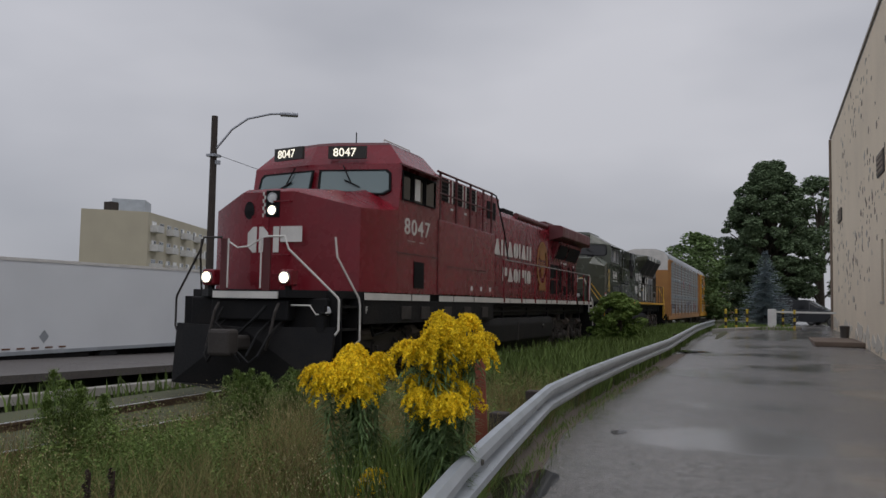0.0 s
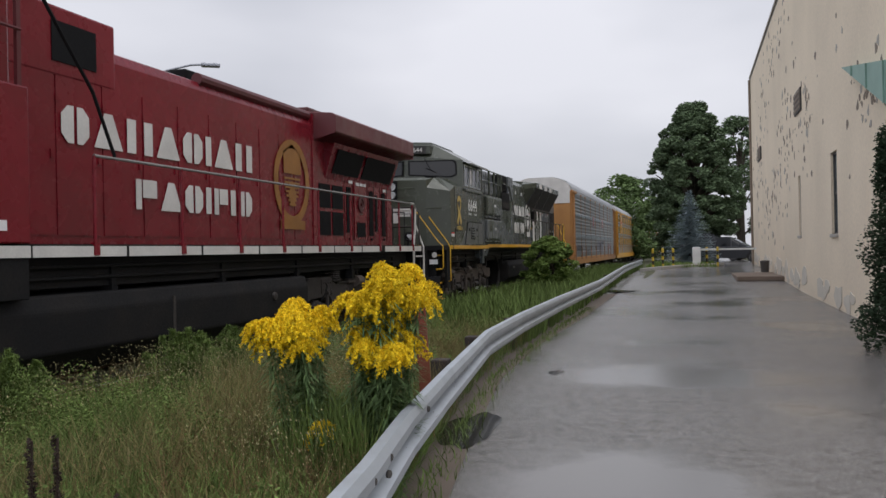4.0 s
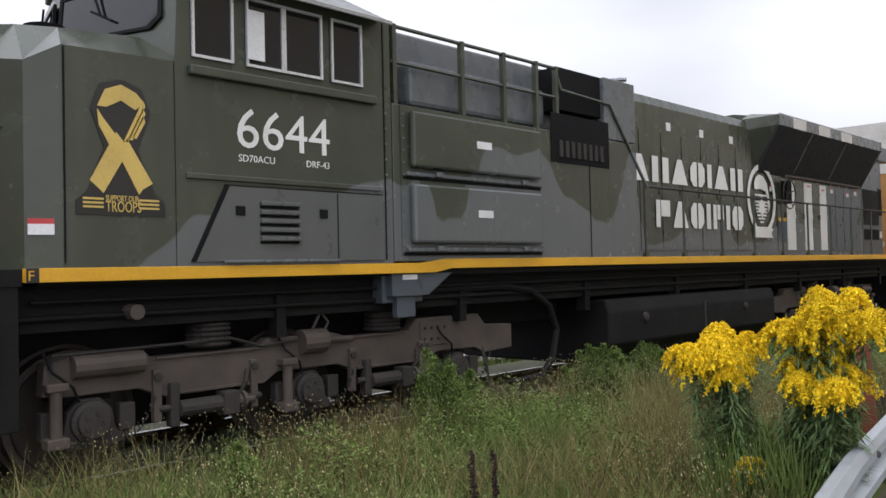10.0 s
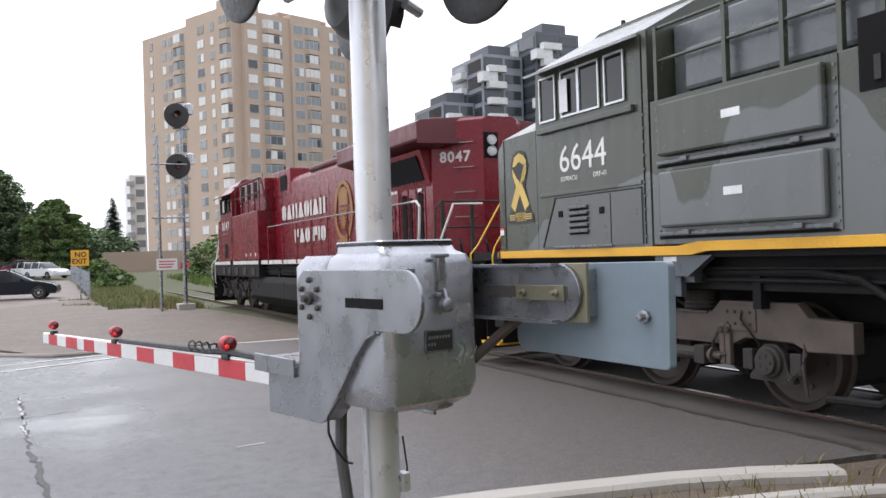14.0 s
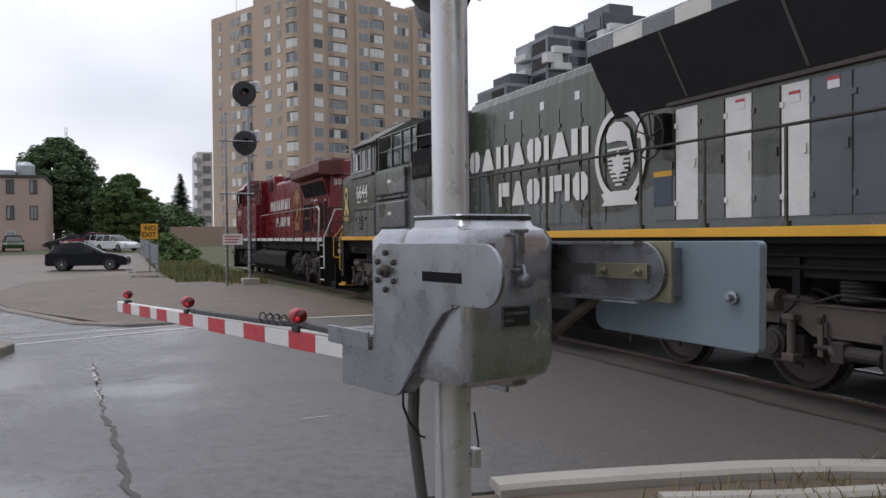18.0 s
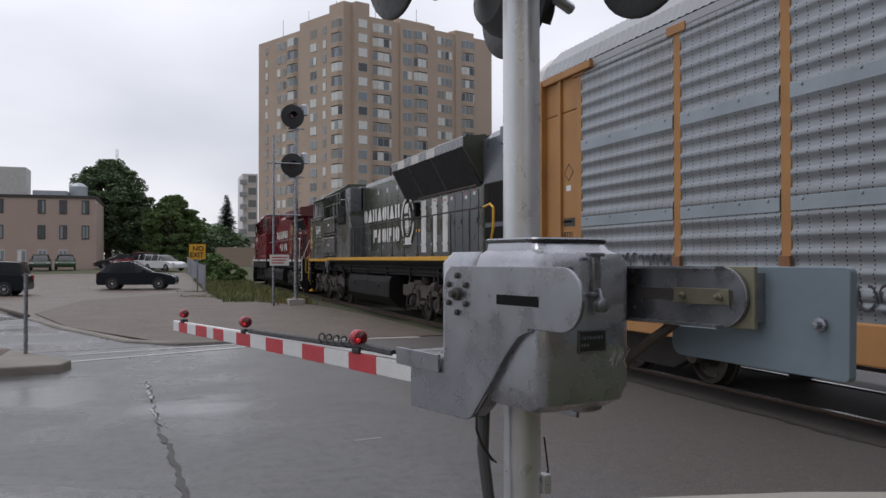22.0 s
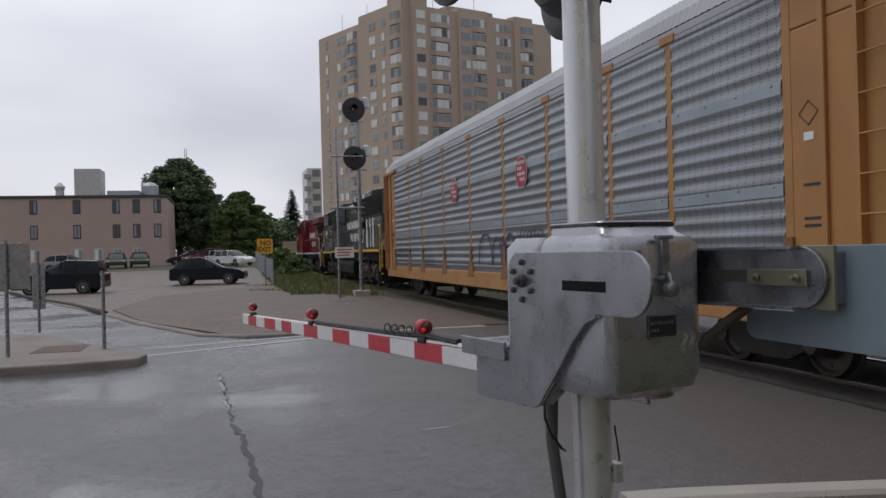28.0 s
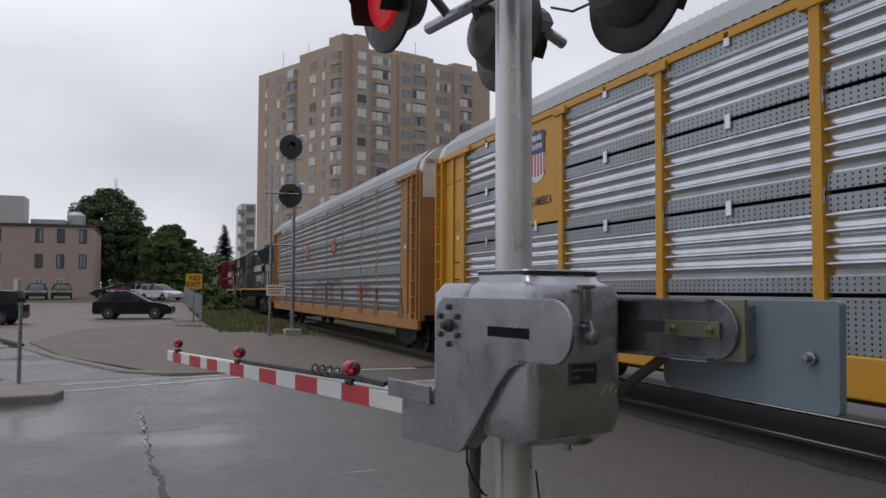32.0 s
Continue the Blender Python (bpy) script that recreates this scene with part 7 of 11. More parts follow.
def rack_car(kind, label, paint, end_paint=None):
    e = thing("autorack", label, "railcar", group="car carriers of the train")
    end_paint = end_paint or paint
    L, z0, ze = 26.2, 1.12, 4.62
    part("floor", box(B(), -1.5, 1.5, 0.1, L - 0.1, 0.95, 1.1), M_UNDER, e)
    # near-black block stands in for the shade inside the car
    part("inner_liner", box(B(), -1.5, 1.5, 1.0, L - 1.0, 1.1, 4.75), M_DARK, e, "solid dark block in place of the shaded interior")
    for s in (1, -1):
        part("side_sill", box(B(), s * 1.5, s * 1.61, 0.35, L - 0.35, 0.72, 1.12, 0.02), paint, e, "painted side sill")
        part("roof_rail", box(B(), s * 1.5, s * 1.6, 0.3, L - 0.3, ze, ze + 0.12, 0.015), paint if kind == "U" else M_ROOF, e)
    # roof: ribbed, arched
    sec = [(-1.6, ze + 0.12), (-1.52, ze + 0.34), (-1.25, ze + 0.62), (-0.7, ze + 0.8), (0.7, ze + 0.8), (1.25, ze + 0.62), (1.52, ze + 0.34), (1.6, ze + 0.12)]
    bm = B()
    rings = []
    y = 0.55
    k = 0
    while y < L - 0.5:
        o = 0.012 if k % 2 else 0.0
        rings.append([bm.verts.new((a * (1 + o * 0.5), y, b + o)) for a, b in sec])
        y += 0.08
        k += 1
    for a, b in zip(rings, rings[1:]):
        for i in range(len(sec) - 1):
            bm.faces.new((a[i], a[i + 1], b[i + 1], b[i]))
    part("roof", bm, M_ROOF, e, "ribbed pale metal roof")
    # ends
    for yy, d in ((0.0, 1), (L, -1)):
        y0, y1 = sorted((yy + d * 0.12, yy + d * 1.85))
        bm = B()
        box(bm, -1.585, 1.585, y0, y1, 0.95, ze - 0.55, 0.03)
        part("end_top", box(B(), -1.585, 1.585, y0, y1, ze - 0.55, ze + 0.02, 0.02), end_paint, e, "painted upper end")
        if kind == "K":
            part("end_face", box(B(), -1.56, 1.56, *sorted((yy + d * 0.10, yy + d * 0.1195)), ze - 0.62, ze + 0.02, 0.004), M_STRIPE, e, "white painted upper end face")
        en = part("end_door", bm, end_paint, e, "painted end door panel")
        bm = prism(B(), [(-1.58, ze + 0.02), (-1.5, ze + 0.34), (-1.22, ze + 0.6), (-0.68, ze + 0.78), (0.68, ze + 0.78), (1.22, ze + 0.6), (1.5, ze + 0.34), (1.58, ze + 0.02)], "y", *sorted((yy + d * 0.12, yy + d * 0.7)))
        part("end_cap", bm, M_STRIPE, e, "white painted upper end")
        part("roof_bracket", box(B(), 1.5, 1.66, *sorted((yy + d * 0.35, yy + d * 2.3)), ze - 0.02, ze + 0.1, 0.012), end_paint, en)
        for s in (1, -1):
            for w0 in (0.12, 1.2):
                part("end_post", box(B(), s * 1.585, s * 1.63, *sorted((yy + d * w0, yy + d * (w0 + 0.09))), 0.95, ze, 0.01), end_paint, en)
            # ladder in the corner
            bm = B()
            for w0 in (0.24, 0.66):
                box(bm, s * 1.585, s * 1.68, *sorted((yy + d * w0, yy + d * (w0 + 0.05))), 1.0, ze + 0.05)
            ld = part("ladder", bm, end_paint, en, "corner ladder")
            for i in range(9):
                part("rung", tube(B(), [(s * 1.67, yy + d * 0.24, 1.15 + i * 0.40), (s * 1.67, yy + d * 0.7, 1.15 + i * 0.40)], 0.012, 6), end_paint, ld)
        for i, z in enumerate((1.85, 1.93, 2.3)):
            part("stencil_bar", plate(B(), rect(0, 0, 0.3, 0.03), on_side(yy + d * 1.45 - 0.15, z, 1.588), 0.003), M_DECAL, en, "small black stencilled bar")
        part("stencil_frame", ring_plate(B(), yy + d * 1.5, 3.1, 0.16, 0.14, 0.015, on_side(0, 0, 1.588), 0.003, 4), M_DECAL, en, "black diamond outline")
        part("end_label", plate(B(), rect(0, 0, 0.16, 0.09), on_side(yy + d * 1.5 - 0.08, 2.8, 1.588), 0.003), M_TAPE, en)
        box_y = sorted((yy - d * 0.02, yy + d * 0.12))
        part("striker", box(B(), -0.9, 0.9, *box_y, 0.75, 1.2, 0.02), M_UNDER, e)
        coupler(e, yy - d * 0.35, d * 0.7)
    # side sheets and posts
    made = {}
    for s in (1, -1):
        for i, (a, b) in enumerate(zip(POSTS, POSTS[1:])):
            w = round(b - a, 2)
            if kind == "K":
                key = ("K", w)
                if key not in made:
                    made[key] = part("side_sheet", ribs(w - 0.15, z0, ze, 1.588, "K"), M_RACK, e, "corrugated perforated zinc sheet")
                    made[key].matrix_basis = pose(0, a + 0.075, 0)
                    ob = made[key]
                else:
                    ob = again(made[key], pose(0, a + 0.075, 0))
                if s < 0:
                    ob.matrix_basis = pose(0, b - 0.075, 0, 0, 0, 180)
                    continue
                for q in (1, 2):
                    key = ("band", w)
                    zb_ = z0 + (ze - z0) * q / 3
                    if key not in made:
                        bm = box(B(), 1.59, 1.606, 0.08, w - 0.08, -0.075, 0.075, 0.004)
                        for k in range(4):
                            disc(bm, (1.604, 0.25 + (w - 0.5) * k / 3, 0.045), (1, 0, 0), [(0, 0.02), (0.012, 0.018), (0.016, 0.0)], 6)
                        made[key] = part("sheet_band", bm, M_BAND, e, "plain pale band with bolts")
                        made[key].matrix_basis = pose(0, a, zb_)
                    else:
                        again(made[key], pose(0, a, zb_))
            else:
                if s > 0 and i == 1:
                    part("sign_panel", box(B(), 1.52, 1.575, a, b, 2.86, ze, 0.008), paint, e, "plain yellow panel with painted signs")
                    spans = [(1.12, 1.66), (1.7, 2.82)]
                else:
                    spans = [(1.12, 1.66), (1.7, 2.66), (2.7, 3.66), (3.7, ze)]
                for zz0, zz1 in spans:
                    hgt = zz1 - zz0
                    if hgt < 0.6:
                        kk = ("Uh", w, zz0)
                        if kk not in made:
                            made[kk] = part("side_sheet", box(B(), 1.53, 1.565, 0, w, zz0, zz1, 0.006), M_SHINYH, e, "perforated bright zinc sheet")
                            made[kk].matrix_basis = pose(0, a, 0)
                            ob = made[kk]
                        else:
                            ob = again(made[kk], pose(0, a, 0))
                        if s < 0:
                            ob.matrix_basis = pose(0, b, 0, 0, 0, 180)
                        continue
                    for q0, q1, mt, tag in ((zz0, zz0 + 0.17, M_SHINYH, "p"), (zz0 + 0.17, zz1 - 0.17, M_SHINY, "r"), (zz1 - 0.17, zz1, M_SHINYH, "p")):
                        kk = (tag, w, round(q0, 2))
                        if kk not in made:
                            bm = ribs(w, q0, q1, 1.56, "U") if tag == "r" else box(B(), 1.53, 1.568, 0, w, q0, q1, 0.006)
                            made[kk] = part("side_sheet", bm, mt, e, "ribbed bright zinc sheet" if tag == "r" else "perforated bright zinc sheet")
                            made[kk].matrix_basis = pose(0, a, 0)
                            ob = made[kk]
                        else:
                            ob = again(made[kk], pose(0, a, 0))
                        if s < 0:
                            ob.matrix_basis = pose(0, b, 0, 0, 0, 180)
                    if s > 0 and kind == "U":
                        for yy in (a + 0.03, (a + b) / 2, b - 0.03):
                            kk = "clip"
                            if kk not in made:
                                made[kk] = part("clip", box(B(), 1.565, 1.6, -0.05, 0.05, -0.09, 0.09, 0.01), M_SHINY, e)
                                made[kk].matrix_basis = pose(0, yy, zz1)
                            else:
                                again(made[kk], pose(0, yy, zz1))
        for yp in POSTS:
            kk = ("post", s)
            if kk not in made:
                bm = B()
                px_ = 1.592 if kind == "K" else 1.615
                box(bm, s * 1.5, s * px_, -0.075, 0.075, 0.95, ze + 0.04, 0.008)
                box(bm, s * 1.56, s * (px_ + 0.022), -0.2, 0.2, ze - 0.06, ze + 0.06, 0.01)
                made[kk] = part("side_post", bm, paint, e, "painted side post")
                made[kk].matrix_basis = pose(0, yp, 0)
            else:
                again(made[kk], pose(0, yp, 0))
            if kind == "K" and s > 0:
                if "gusset" not in made:
                    made["gusset"] = part("gusset", prism(B(), [(-0.3, 0.98), (0.3, 0.98), (0.09, 1.42), (0.078, 1.75), (-0.078, 1.75), (-0.09, 1.42)], "x", 1.59, 1.622, 0.006), M_GUSSET, e, "rust-stained post foot")
                    made["gusset"].matrix_basis = pose(0, yp, 0)
                else:
                    again(made["gusset"], pose(0, yp, 0))
    # trucks
    for yc in (3.1, L - 3.1):
        fr = None
        for s in (1, -1):
            bm = prism(B(), [(yc - 1.1, 0.45), (yc - 1.05, 0.62), (yc - 0.5, 0.72), (yc + 0.5, 0.72), (yc + 1.05, 0.62), (yc + 1.1, 0.45), (yc + 0.8, 0.38), (yc + 0.45, 0.22), (yc - 0.45, 0.22), (yc - 0.8, 0.38)], "x", s * 0.92, s * 1.06, 0.02)
            fr = part("truck_frame", bm, M_TRUCKDARK, e, "cast steel side frame")
            for dy in (-0.9, 0.9):
                part("bearing_cap", disc(B(), (s * 1.0, yc + dy, 0.46), (s, 0, 0), [(0, 0.13), (0.1, 0.12), (0.12, 0.06)], 14), M_TRUCK, fr)
        part("bolster", box(B(), -1.0, 1.0, yc - 0.2, yc + 0.2, 0.5, 0.74), M_UNDER, e)
        for dy in (-0.9, 0.9):
            wheelset(e, yc + dy, 0.42)
    part("centre_sill", box(B(), -0.3, 0.3, 0.0, L, 0.72, 0.96), M_UNDER, e)
    part("brake_rod", tube(B(), [(1.1, 5.2, 0.62), (1.1, L - 5.2, 0.62)], 0.02, 6), M_TRUCKDARK, e)
    return e


def first_car():
    e = rack_car("K", "grey corrugated car carrier with ochre ends and graffiti", M_OCHRE)
    for y in (10.0, 15.4):
        pts = [(0.15, 0), (0.5, 0), (0.65, 0.17), (0.65, 0.46), (0.5, 0.64), (0.15, 0.64), (0, 0.46), (0, 0.17)]
        bd = part("sign_border", plate(B(), [(p[0] * 1.06 - 0.02, p[1] * 1.06 - 0.02) for p in pts], on_side(y, 3.0, 1.612), 0.006), M_STRIPE, e, "pale border of a red eight-sided sign")
        sg = part("sign_face", plate(B(), pts, on_side(y, 3.0, 1.618), 0.004), M_LOGO, bd, "red sign face")
        for k, (a, b) in enumerate(((0.1, 0.56), (0.1, 0.4), (0.1, 0.58), (0.25, 0.55))):
            z = 0.49 - k * 0.12
            n = 5 - (k == 1) * 2
            for i in range(n):
                x0 = a + (b - a) * i / n
                part("sign_bar", plate(B(), rect(x0, z, x0 + (b - a) / n * 0.6, z + 0.07), on_side(y, 3.0, 1.622), 0.003), M_STRIPE, sg, "pale bar of sign writing")
    scrawl(e, 6.6, 1.22, 1.3, 0.28, 6, M_GRAF, 3, 0.014)
    for a, b, z in ((12.5, 13.55, 2.05), (13.6, 14.25, 1.95), (14.3, 14.45, 1.95), (14.5, 15.18, 2.02), (15.25, 15.7, 1.86)):
        w = (b - a) / 2
        arc = [(a + w * (1 - math.cos(k * 0.262)), 1.3 + (z - 1.3) * max(0.0, math.sin(k * 0.2618)) ** 0.7) for k in range(13)]
        bm = tube(B(), [(0.0, p, q) for p, q in arc], 0.035, 6)
        for v in bm.verts:
            v.co.x = 1.612 + v.co.x * 0.12
        part("spray_line", bm, M_GRAFB, e, "thick black sprayed arch")
    scrawl(e, 15.35, 1.88, 1.5, 0.2, 7, M_GRAF, 7, 0.02)
    scrawl(e, 2.1, 1.45, 2.2, 0.35, 14, M_GRAF, 9, 0.016)
    scrawl(e, 19.4, 1.5, 1.6, 0.4, 8, M_LOGO, 11, 0.016)
    letters("car_number", "9331", 0.19, M_DECAL, on_side(1.32, 2.02, 1.588), e, "black car number", sx=0.85)
    part("number_bar", plate(B(), rect(0, 0, 0.36, 0.13), on_side(1.34, 2.24, 1.588), 0.003), M_DECAL, e)
    letters("end_notice", "EXCESS", 0.13, M_DECAL, Matrix.Translation((1.45, 26.1, 4.86)) @ Matrix(((-1, 0, 0, 0), (0, 0, 1, 0), (0, 1, 0, 0), (0, 0, 0, 1))), e, "black height notice")
    return e


def second_car():
    e = rack_car("U", "bright zinc car carrier with yellow posts and yellow ends", M_UPY)
    y = 5.02
    m = on_side(y, 3.56, 1.58)
    shield = [(0.0, 0.36), (0.03, 0.2), (0.14, 0.06), (0.36, 0.0), (0.58, 0.06), (0.7, 0.2), (0.72, 0.36), (0.68, 0.6)]
    up = [(0.04, 0.5), (0.68, 0.5), (0.66, 0.72), (0.72, 0.84), (0.58, 0.9), (0.36, 0.87), (0.34, 0.93), (0.14, 0.86), (0.0, 0.82), (0.06, 0.68)]
    sd = part("shield_sign", plate(B(), shield[:7] + [(0.68, 0.52), (0.04, 0.52)], m, 0.004), M_WHITE, e, "shield sign with red and white stripes")
    part("shield_top", plate(B(), up, m, 0.008), M_NAVY, sd, "navy upper field")
    for i in range(6):
        x0 = 0.05 + i * 0.115
        part("shield_stripe", plate(B(), rect(x0, 0.1 + 0.02 * abs(i - 2.5), x0 + 0.05, 0.5), on_side(y, 3.56, 1.5845), 0.003), M_STRED, sd)
    blocks(sd, "sign_bar", M_WHITE, "hhioh", (0.07, 0.07, 0.03, 0.07, 0.07), 0.14, 0.73, 0.1, 0.024, 0.025, on_side(y, 3.56, 1.5885), 0.003)
    blocks(sd, "sign_bar", M_WHITE, "fvoifio", (0.06, 0.06, 0.06, 0.025, 0.05, 0.025, 0.06), 0.10, 0.58, 0.1, 0.022, 0.022, on_side(y, 3.56, 1.5885), 0.003)
    letters("slogan", "BUILDING AMERICA", 0.215, M_DECAL, on_side(4.55, 3.17, 1.577), e, "dark slogan lettering", sx=0.72, bold=0.002)
    return e


L1, L2 = lead_engine(), second_engine()
CAR1, CAR2 = first_car(), second_car()
tail = rack_car("K", "grey corrugated car carrier with ochre posts and ends", M_OCHRE)
train = [(L1, -22.3), (L2, 0.0), (CAR1, 24.35), (CAR2, 51.5), (tail, 78.65)]
for off in (105.8, 132.95, 160.1):
    o = copy_thing(tail, pose(0, 0, 0))
    SPINS += [(c, y, r) for c in o.children for w, y, r in list(SPINS) if w.parent == tail and w.data == c.data]
    train.append((o, off))


# ---- crossing gate ----
M_GALV = mat("cast_aluminium", (0.41, 0.42, 0.45), 0.28, 0.75, dark=0.76, scale=3, amount=0.4, fine=9, bump=0.012, bump_scale=12)
M_GALVP = mat("galvanised_plate", (0.31, 0.32, 0.345), 0.30, 0.85, dark=0.68, scale=5, amount=0.55, fine=12, bump=0.015, bump_scale=10)
M_BLUEPL = mat("blue_grey_weight_plate", (0.20, 0.255, 0.30), 0.5, 0.2, dark=0.78, scale=3, amount=0.7, fine=14, bump=0.02)
M_BRASS = mat("yellow_chromate_steel", (0.25, 0.238, 0.17), 0.45, 0.6)
M_LAMPBK = mat("black_lamp_disc", (0.018, 0.018, 0.02), 0.45)
M_REDL = glow("red_lamp_lit", (0.6, 0.012, 0.02), 0.28)
M_REDD = glass("red_lamp_dark", (0.10, 0.004, 0.006), 0.12)
M_REDP = mat("red_lamp_plastic", (0.42, 0.012, 0.03), 0.3, bump=0)
M_REDARM = mat("red_arm_tape", (0.52, 0.03, 0.045), 0.45)
M_WHITEARM = mat("white_arm_tape", (0.72, 0.72, 0.72), 0.45, dark=0.85, scale=4)
M_CABLE = mat("black_cable", (0.012, 0.012, 0.013), 0.55)

M_MAST = mat("bright_aluminium_mast", (0.66, 0.67, 0.69), 0.34, 0.6, dark=0.8, scale=3, amount=0.5, fine=12, bump=0.01)
gate = thing("crossing_gate", "lowered railway crossing gate with red and white striped arm", "crossing gate", pose(-1.33, -3.25, 0, 0, 0, 11.5))
mast = part("mast", disc(B(), (0, 0, 0.0), (0, 0, 1), [(0, 0.076), (4.9, 0.076), (4.92, 0.05)], 28), M_MAST, gate, "smooth aluminium mast", smooth=True)
part("mast_base", disc(B(), (0, 0, 0.0), (0, 0, 1), [(0, 0.2), (0.05, 0.2), (0.06, 0.12), (0.35, 0.095), (0.36, 0.08)], 24), M_GALVP, mast, "cast mast base", smooth=True)
part("mast_clamp", box(B(), -0.09, -0.05, 0.03, 0.08, 0.76, 0.84, 0.006), M_MAST, mast, "small clamp on the mast")
bm = tube(B(), [(-0.09, 0.03, 0.98), (-0.095, 0.05, 0.85), (-0.085, 0.03, 0.75)], 0.004, 6)
part("clamp_strap", bm, M_CABLE, mast)
# mechanism housing
bm = B()


def rounded(w0, w1, d0, d1, r, z):
    pts = []
    for cx, cy, a in ((w1 - r, d1 - r, 0), (w0 + r, d1 - r, 90), (w0 + r, d0 + r, 180), (w1 - r, d0 + r, 270)):
        for k in range(5):
            t = radians(a + k * 22.5)
            pts.append((cx + r * math.cos(t), cy + r * math.sin(t), z))
    return pts


loft(bm, [rounded(-0.09, 0.25, 0.12, 0.44, 0.05, 1.175), rounded(-0.125, 0.275, 0.07, 0.49, 0.06, 1.205), rounded(-0.135, 0.285, 0.06, 0.505, 0.055, 1.26), rounded(-0.133, 0.283, 0.06, 0.505, 0.05, 1.70), rounded(-0.12, 0.272, 0.07, 0.488, 0.05, 1.735), rounded(-0.10, 0.255, 0.09, 0.45, 0.05, 1.75), rounded(-0.095, 0.25, 0.09, 0.42, 0.05, 1.785)])
house = part("mechanism_housing", bm, M_GALV, gate, "cast aluminium mechanism housing", smooth=True)
part("housing_lid", loft(B(), [rounded(-0.09, 0.245, 0.08, 0.425, 0.05, 1.785), rounded(-0.097, 0.252, 0.08, 0.432, 0.05, 1.788), rounded(-0.092, 0.247, 0.08, 0.428, 0.05, 1.794)]), M_GALVP, house, "flat cast lid")
part("lid_gasket", loft(B(), [rounded(-0.098, 0.253, 0.08, 0.433, 0.05, 1.776), rounded(-0.098, 0.253, 0.08, 0.433, 0.05, 1.7845)]), M_LAMPBK, house, "thin dark gasket")
part("rear_housing", loft(B(), [rounded(-0.13, 0.28, -0.2, 0.058, 0.05, 1.25), rounded(-0.13, 0.28, -0.2, 0.058, 0.05, 1.70), rounded(-0.10, 0.25, -0.17, 0.05, 0.05, 1.745)]), M_GALV, house, smooth=True)
part("drain_boss", disc(B(), (-0.02, 0.36, 1.15), (0, 0, 1), [(0, 0.05), (0.01, 0.07), (0.04, 0.075)], 14), M_GALVP, house, smooth=True)
bm = B()
box(bm, 0.035, 0.07, 0.505, 0.525, 1.60, 1.735, 0.006)
box(bm, 0.02, 0.09, 0.505, 0.53, 1.725, 1.74, 0.004)
box(bm, 0.025, 0.085, 0.505, 0.53, 1.585, 1.60, 0.004)
tube(bm, [(0.05, 0.53, 1.61), (0.05, 0.545, 1.56), (0.03, 0.545, 1.545), (0.07, 0.545, 1.545)], 0.01, 8)
lt = part("latch", bm, M_GALVP, house, "hasp latch")
part("padlock", disc(B(), (0.052, 0.53, 1.553), (0, 1, 0), [(0, 0.026), (0.026, 0.026), (0.03, 0.018)], 14), M_GALVP, lt, "small padlock", smooth=True)
pl = part("name_plate", box(B(), 0.0, 0.128, 0.504, 0.510, 1.385, 1.465, 0.003), M_DECAL, house, "dark maker's plate")
bm = B()
for q in ((0.0, 0.128, 1.385, 1.39), (0.0, 0.128, 1.46, 1.465), (0.0, 0.005, 1.385, 1.465), (0.123, 0.128, 1.385, 1.465)):
    box(bm, q[0], q[1], 0.509, 0.5115, q[2], q[3])
part("plate_rim", bm, M_GALVP, pl)
for r0 in range(2):
    for k in range(8 - r0 * 5):
        part("plate_bar", box(B(), 0.115 - k * 0.013 - 0.008, 0.115 - k * 0.013, 0.509, 0.5108, 1.432 - r0 * 0.025, 1.443 - r0 * 0.025), M_GALVP, pl)
scr = random.Random(3)
for k in range(5):
    pts = [(-0.02 - k * 0.018 + scr.uniform(-0.008, 0.008), 0.5065, 1.405 - i * 0.026 + scr.uniform(-0.01, 0.01)) for i in range(4)]
    pts[1] = (pts[1][0] - 0.022, 0.5065, pts[1][2])
    part("scratch", tube(B(), pts, 0.0009, 4), M_STRIPE, house, "pale scratched line")
# near side arm: hub, long slotted plate, throat that drops to the arm bracket
def arc(cy, cz, r, a0, a1, n=9):
    return [(cy + r * math.cos(radians(a0 + (a1 - a0) * k / n)), cz + r * math.sin(radians(a0 + (a1 - a0) * k / n))) for k in range(n + 1)]


prof = arc(-0.03, 1.615, 0.075, 180, 90) + arc(0.637, 1.5825, 0.1075, 90, -90, 14) + arc(0.46, 1.395, 0.08, 90, 135, 4) + [(0.33, 1.385), (0.25, 1.29), (0.13, 1.165)] + arc(0.035, 1.2, 0.105, -25, -90, 5) + [(-0.12, 1.092), (-0.39, 1.085), (-0.39, 1.255), (-0.2, 1.262)] + arc(-0.2, 1.36, 0.098, -90, 0, 5)[1:] + [(-0.105, 1.5)]
near = part("arm_support_plate", prism(B(), [(y, z) for y, z in prof], "x", 0.295, 0.310, 0.003), M_GALVP, gate, "thick curved steel arm support")
part("support_flange", prism(B(), [(0.455, 1.478), (0.39, 1.455), (0.31, 1.385), (0.23, 1.29), (0.11, 1.165), (0.05, 1.115), (0.06, 1.103), (0.125, 1.15), (0.245, 1.28), (0.325, 1.375), (0.40, 1.443), (0.46, 1.466)], "x", 0.22, 0.309), M_GALVP, near)
part("top_flange", box(B(), 0.24, 0.296, -0.08, 0.62, 1.675, 1.69), M_GALVP, near)
part("slot", box(B(), 0.3095, 0.3115, 0.27, 0.52, 1.552, 1.588), M_DARK, near, "dark slot")
part("hub", disc(B(), (0.31, 0.0, 1.58), (1, 0, 0), [(0, 0.026), (0.014, 0.026), (0.016, 0.016), (0.035, 0.015), (0.037, 0)], 12), M_WFRAME, near, "hub bolt")
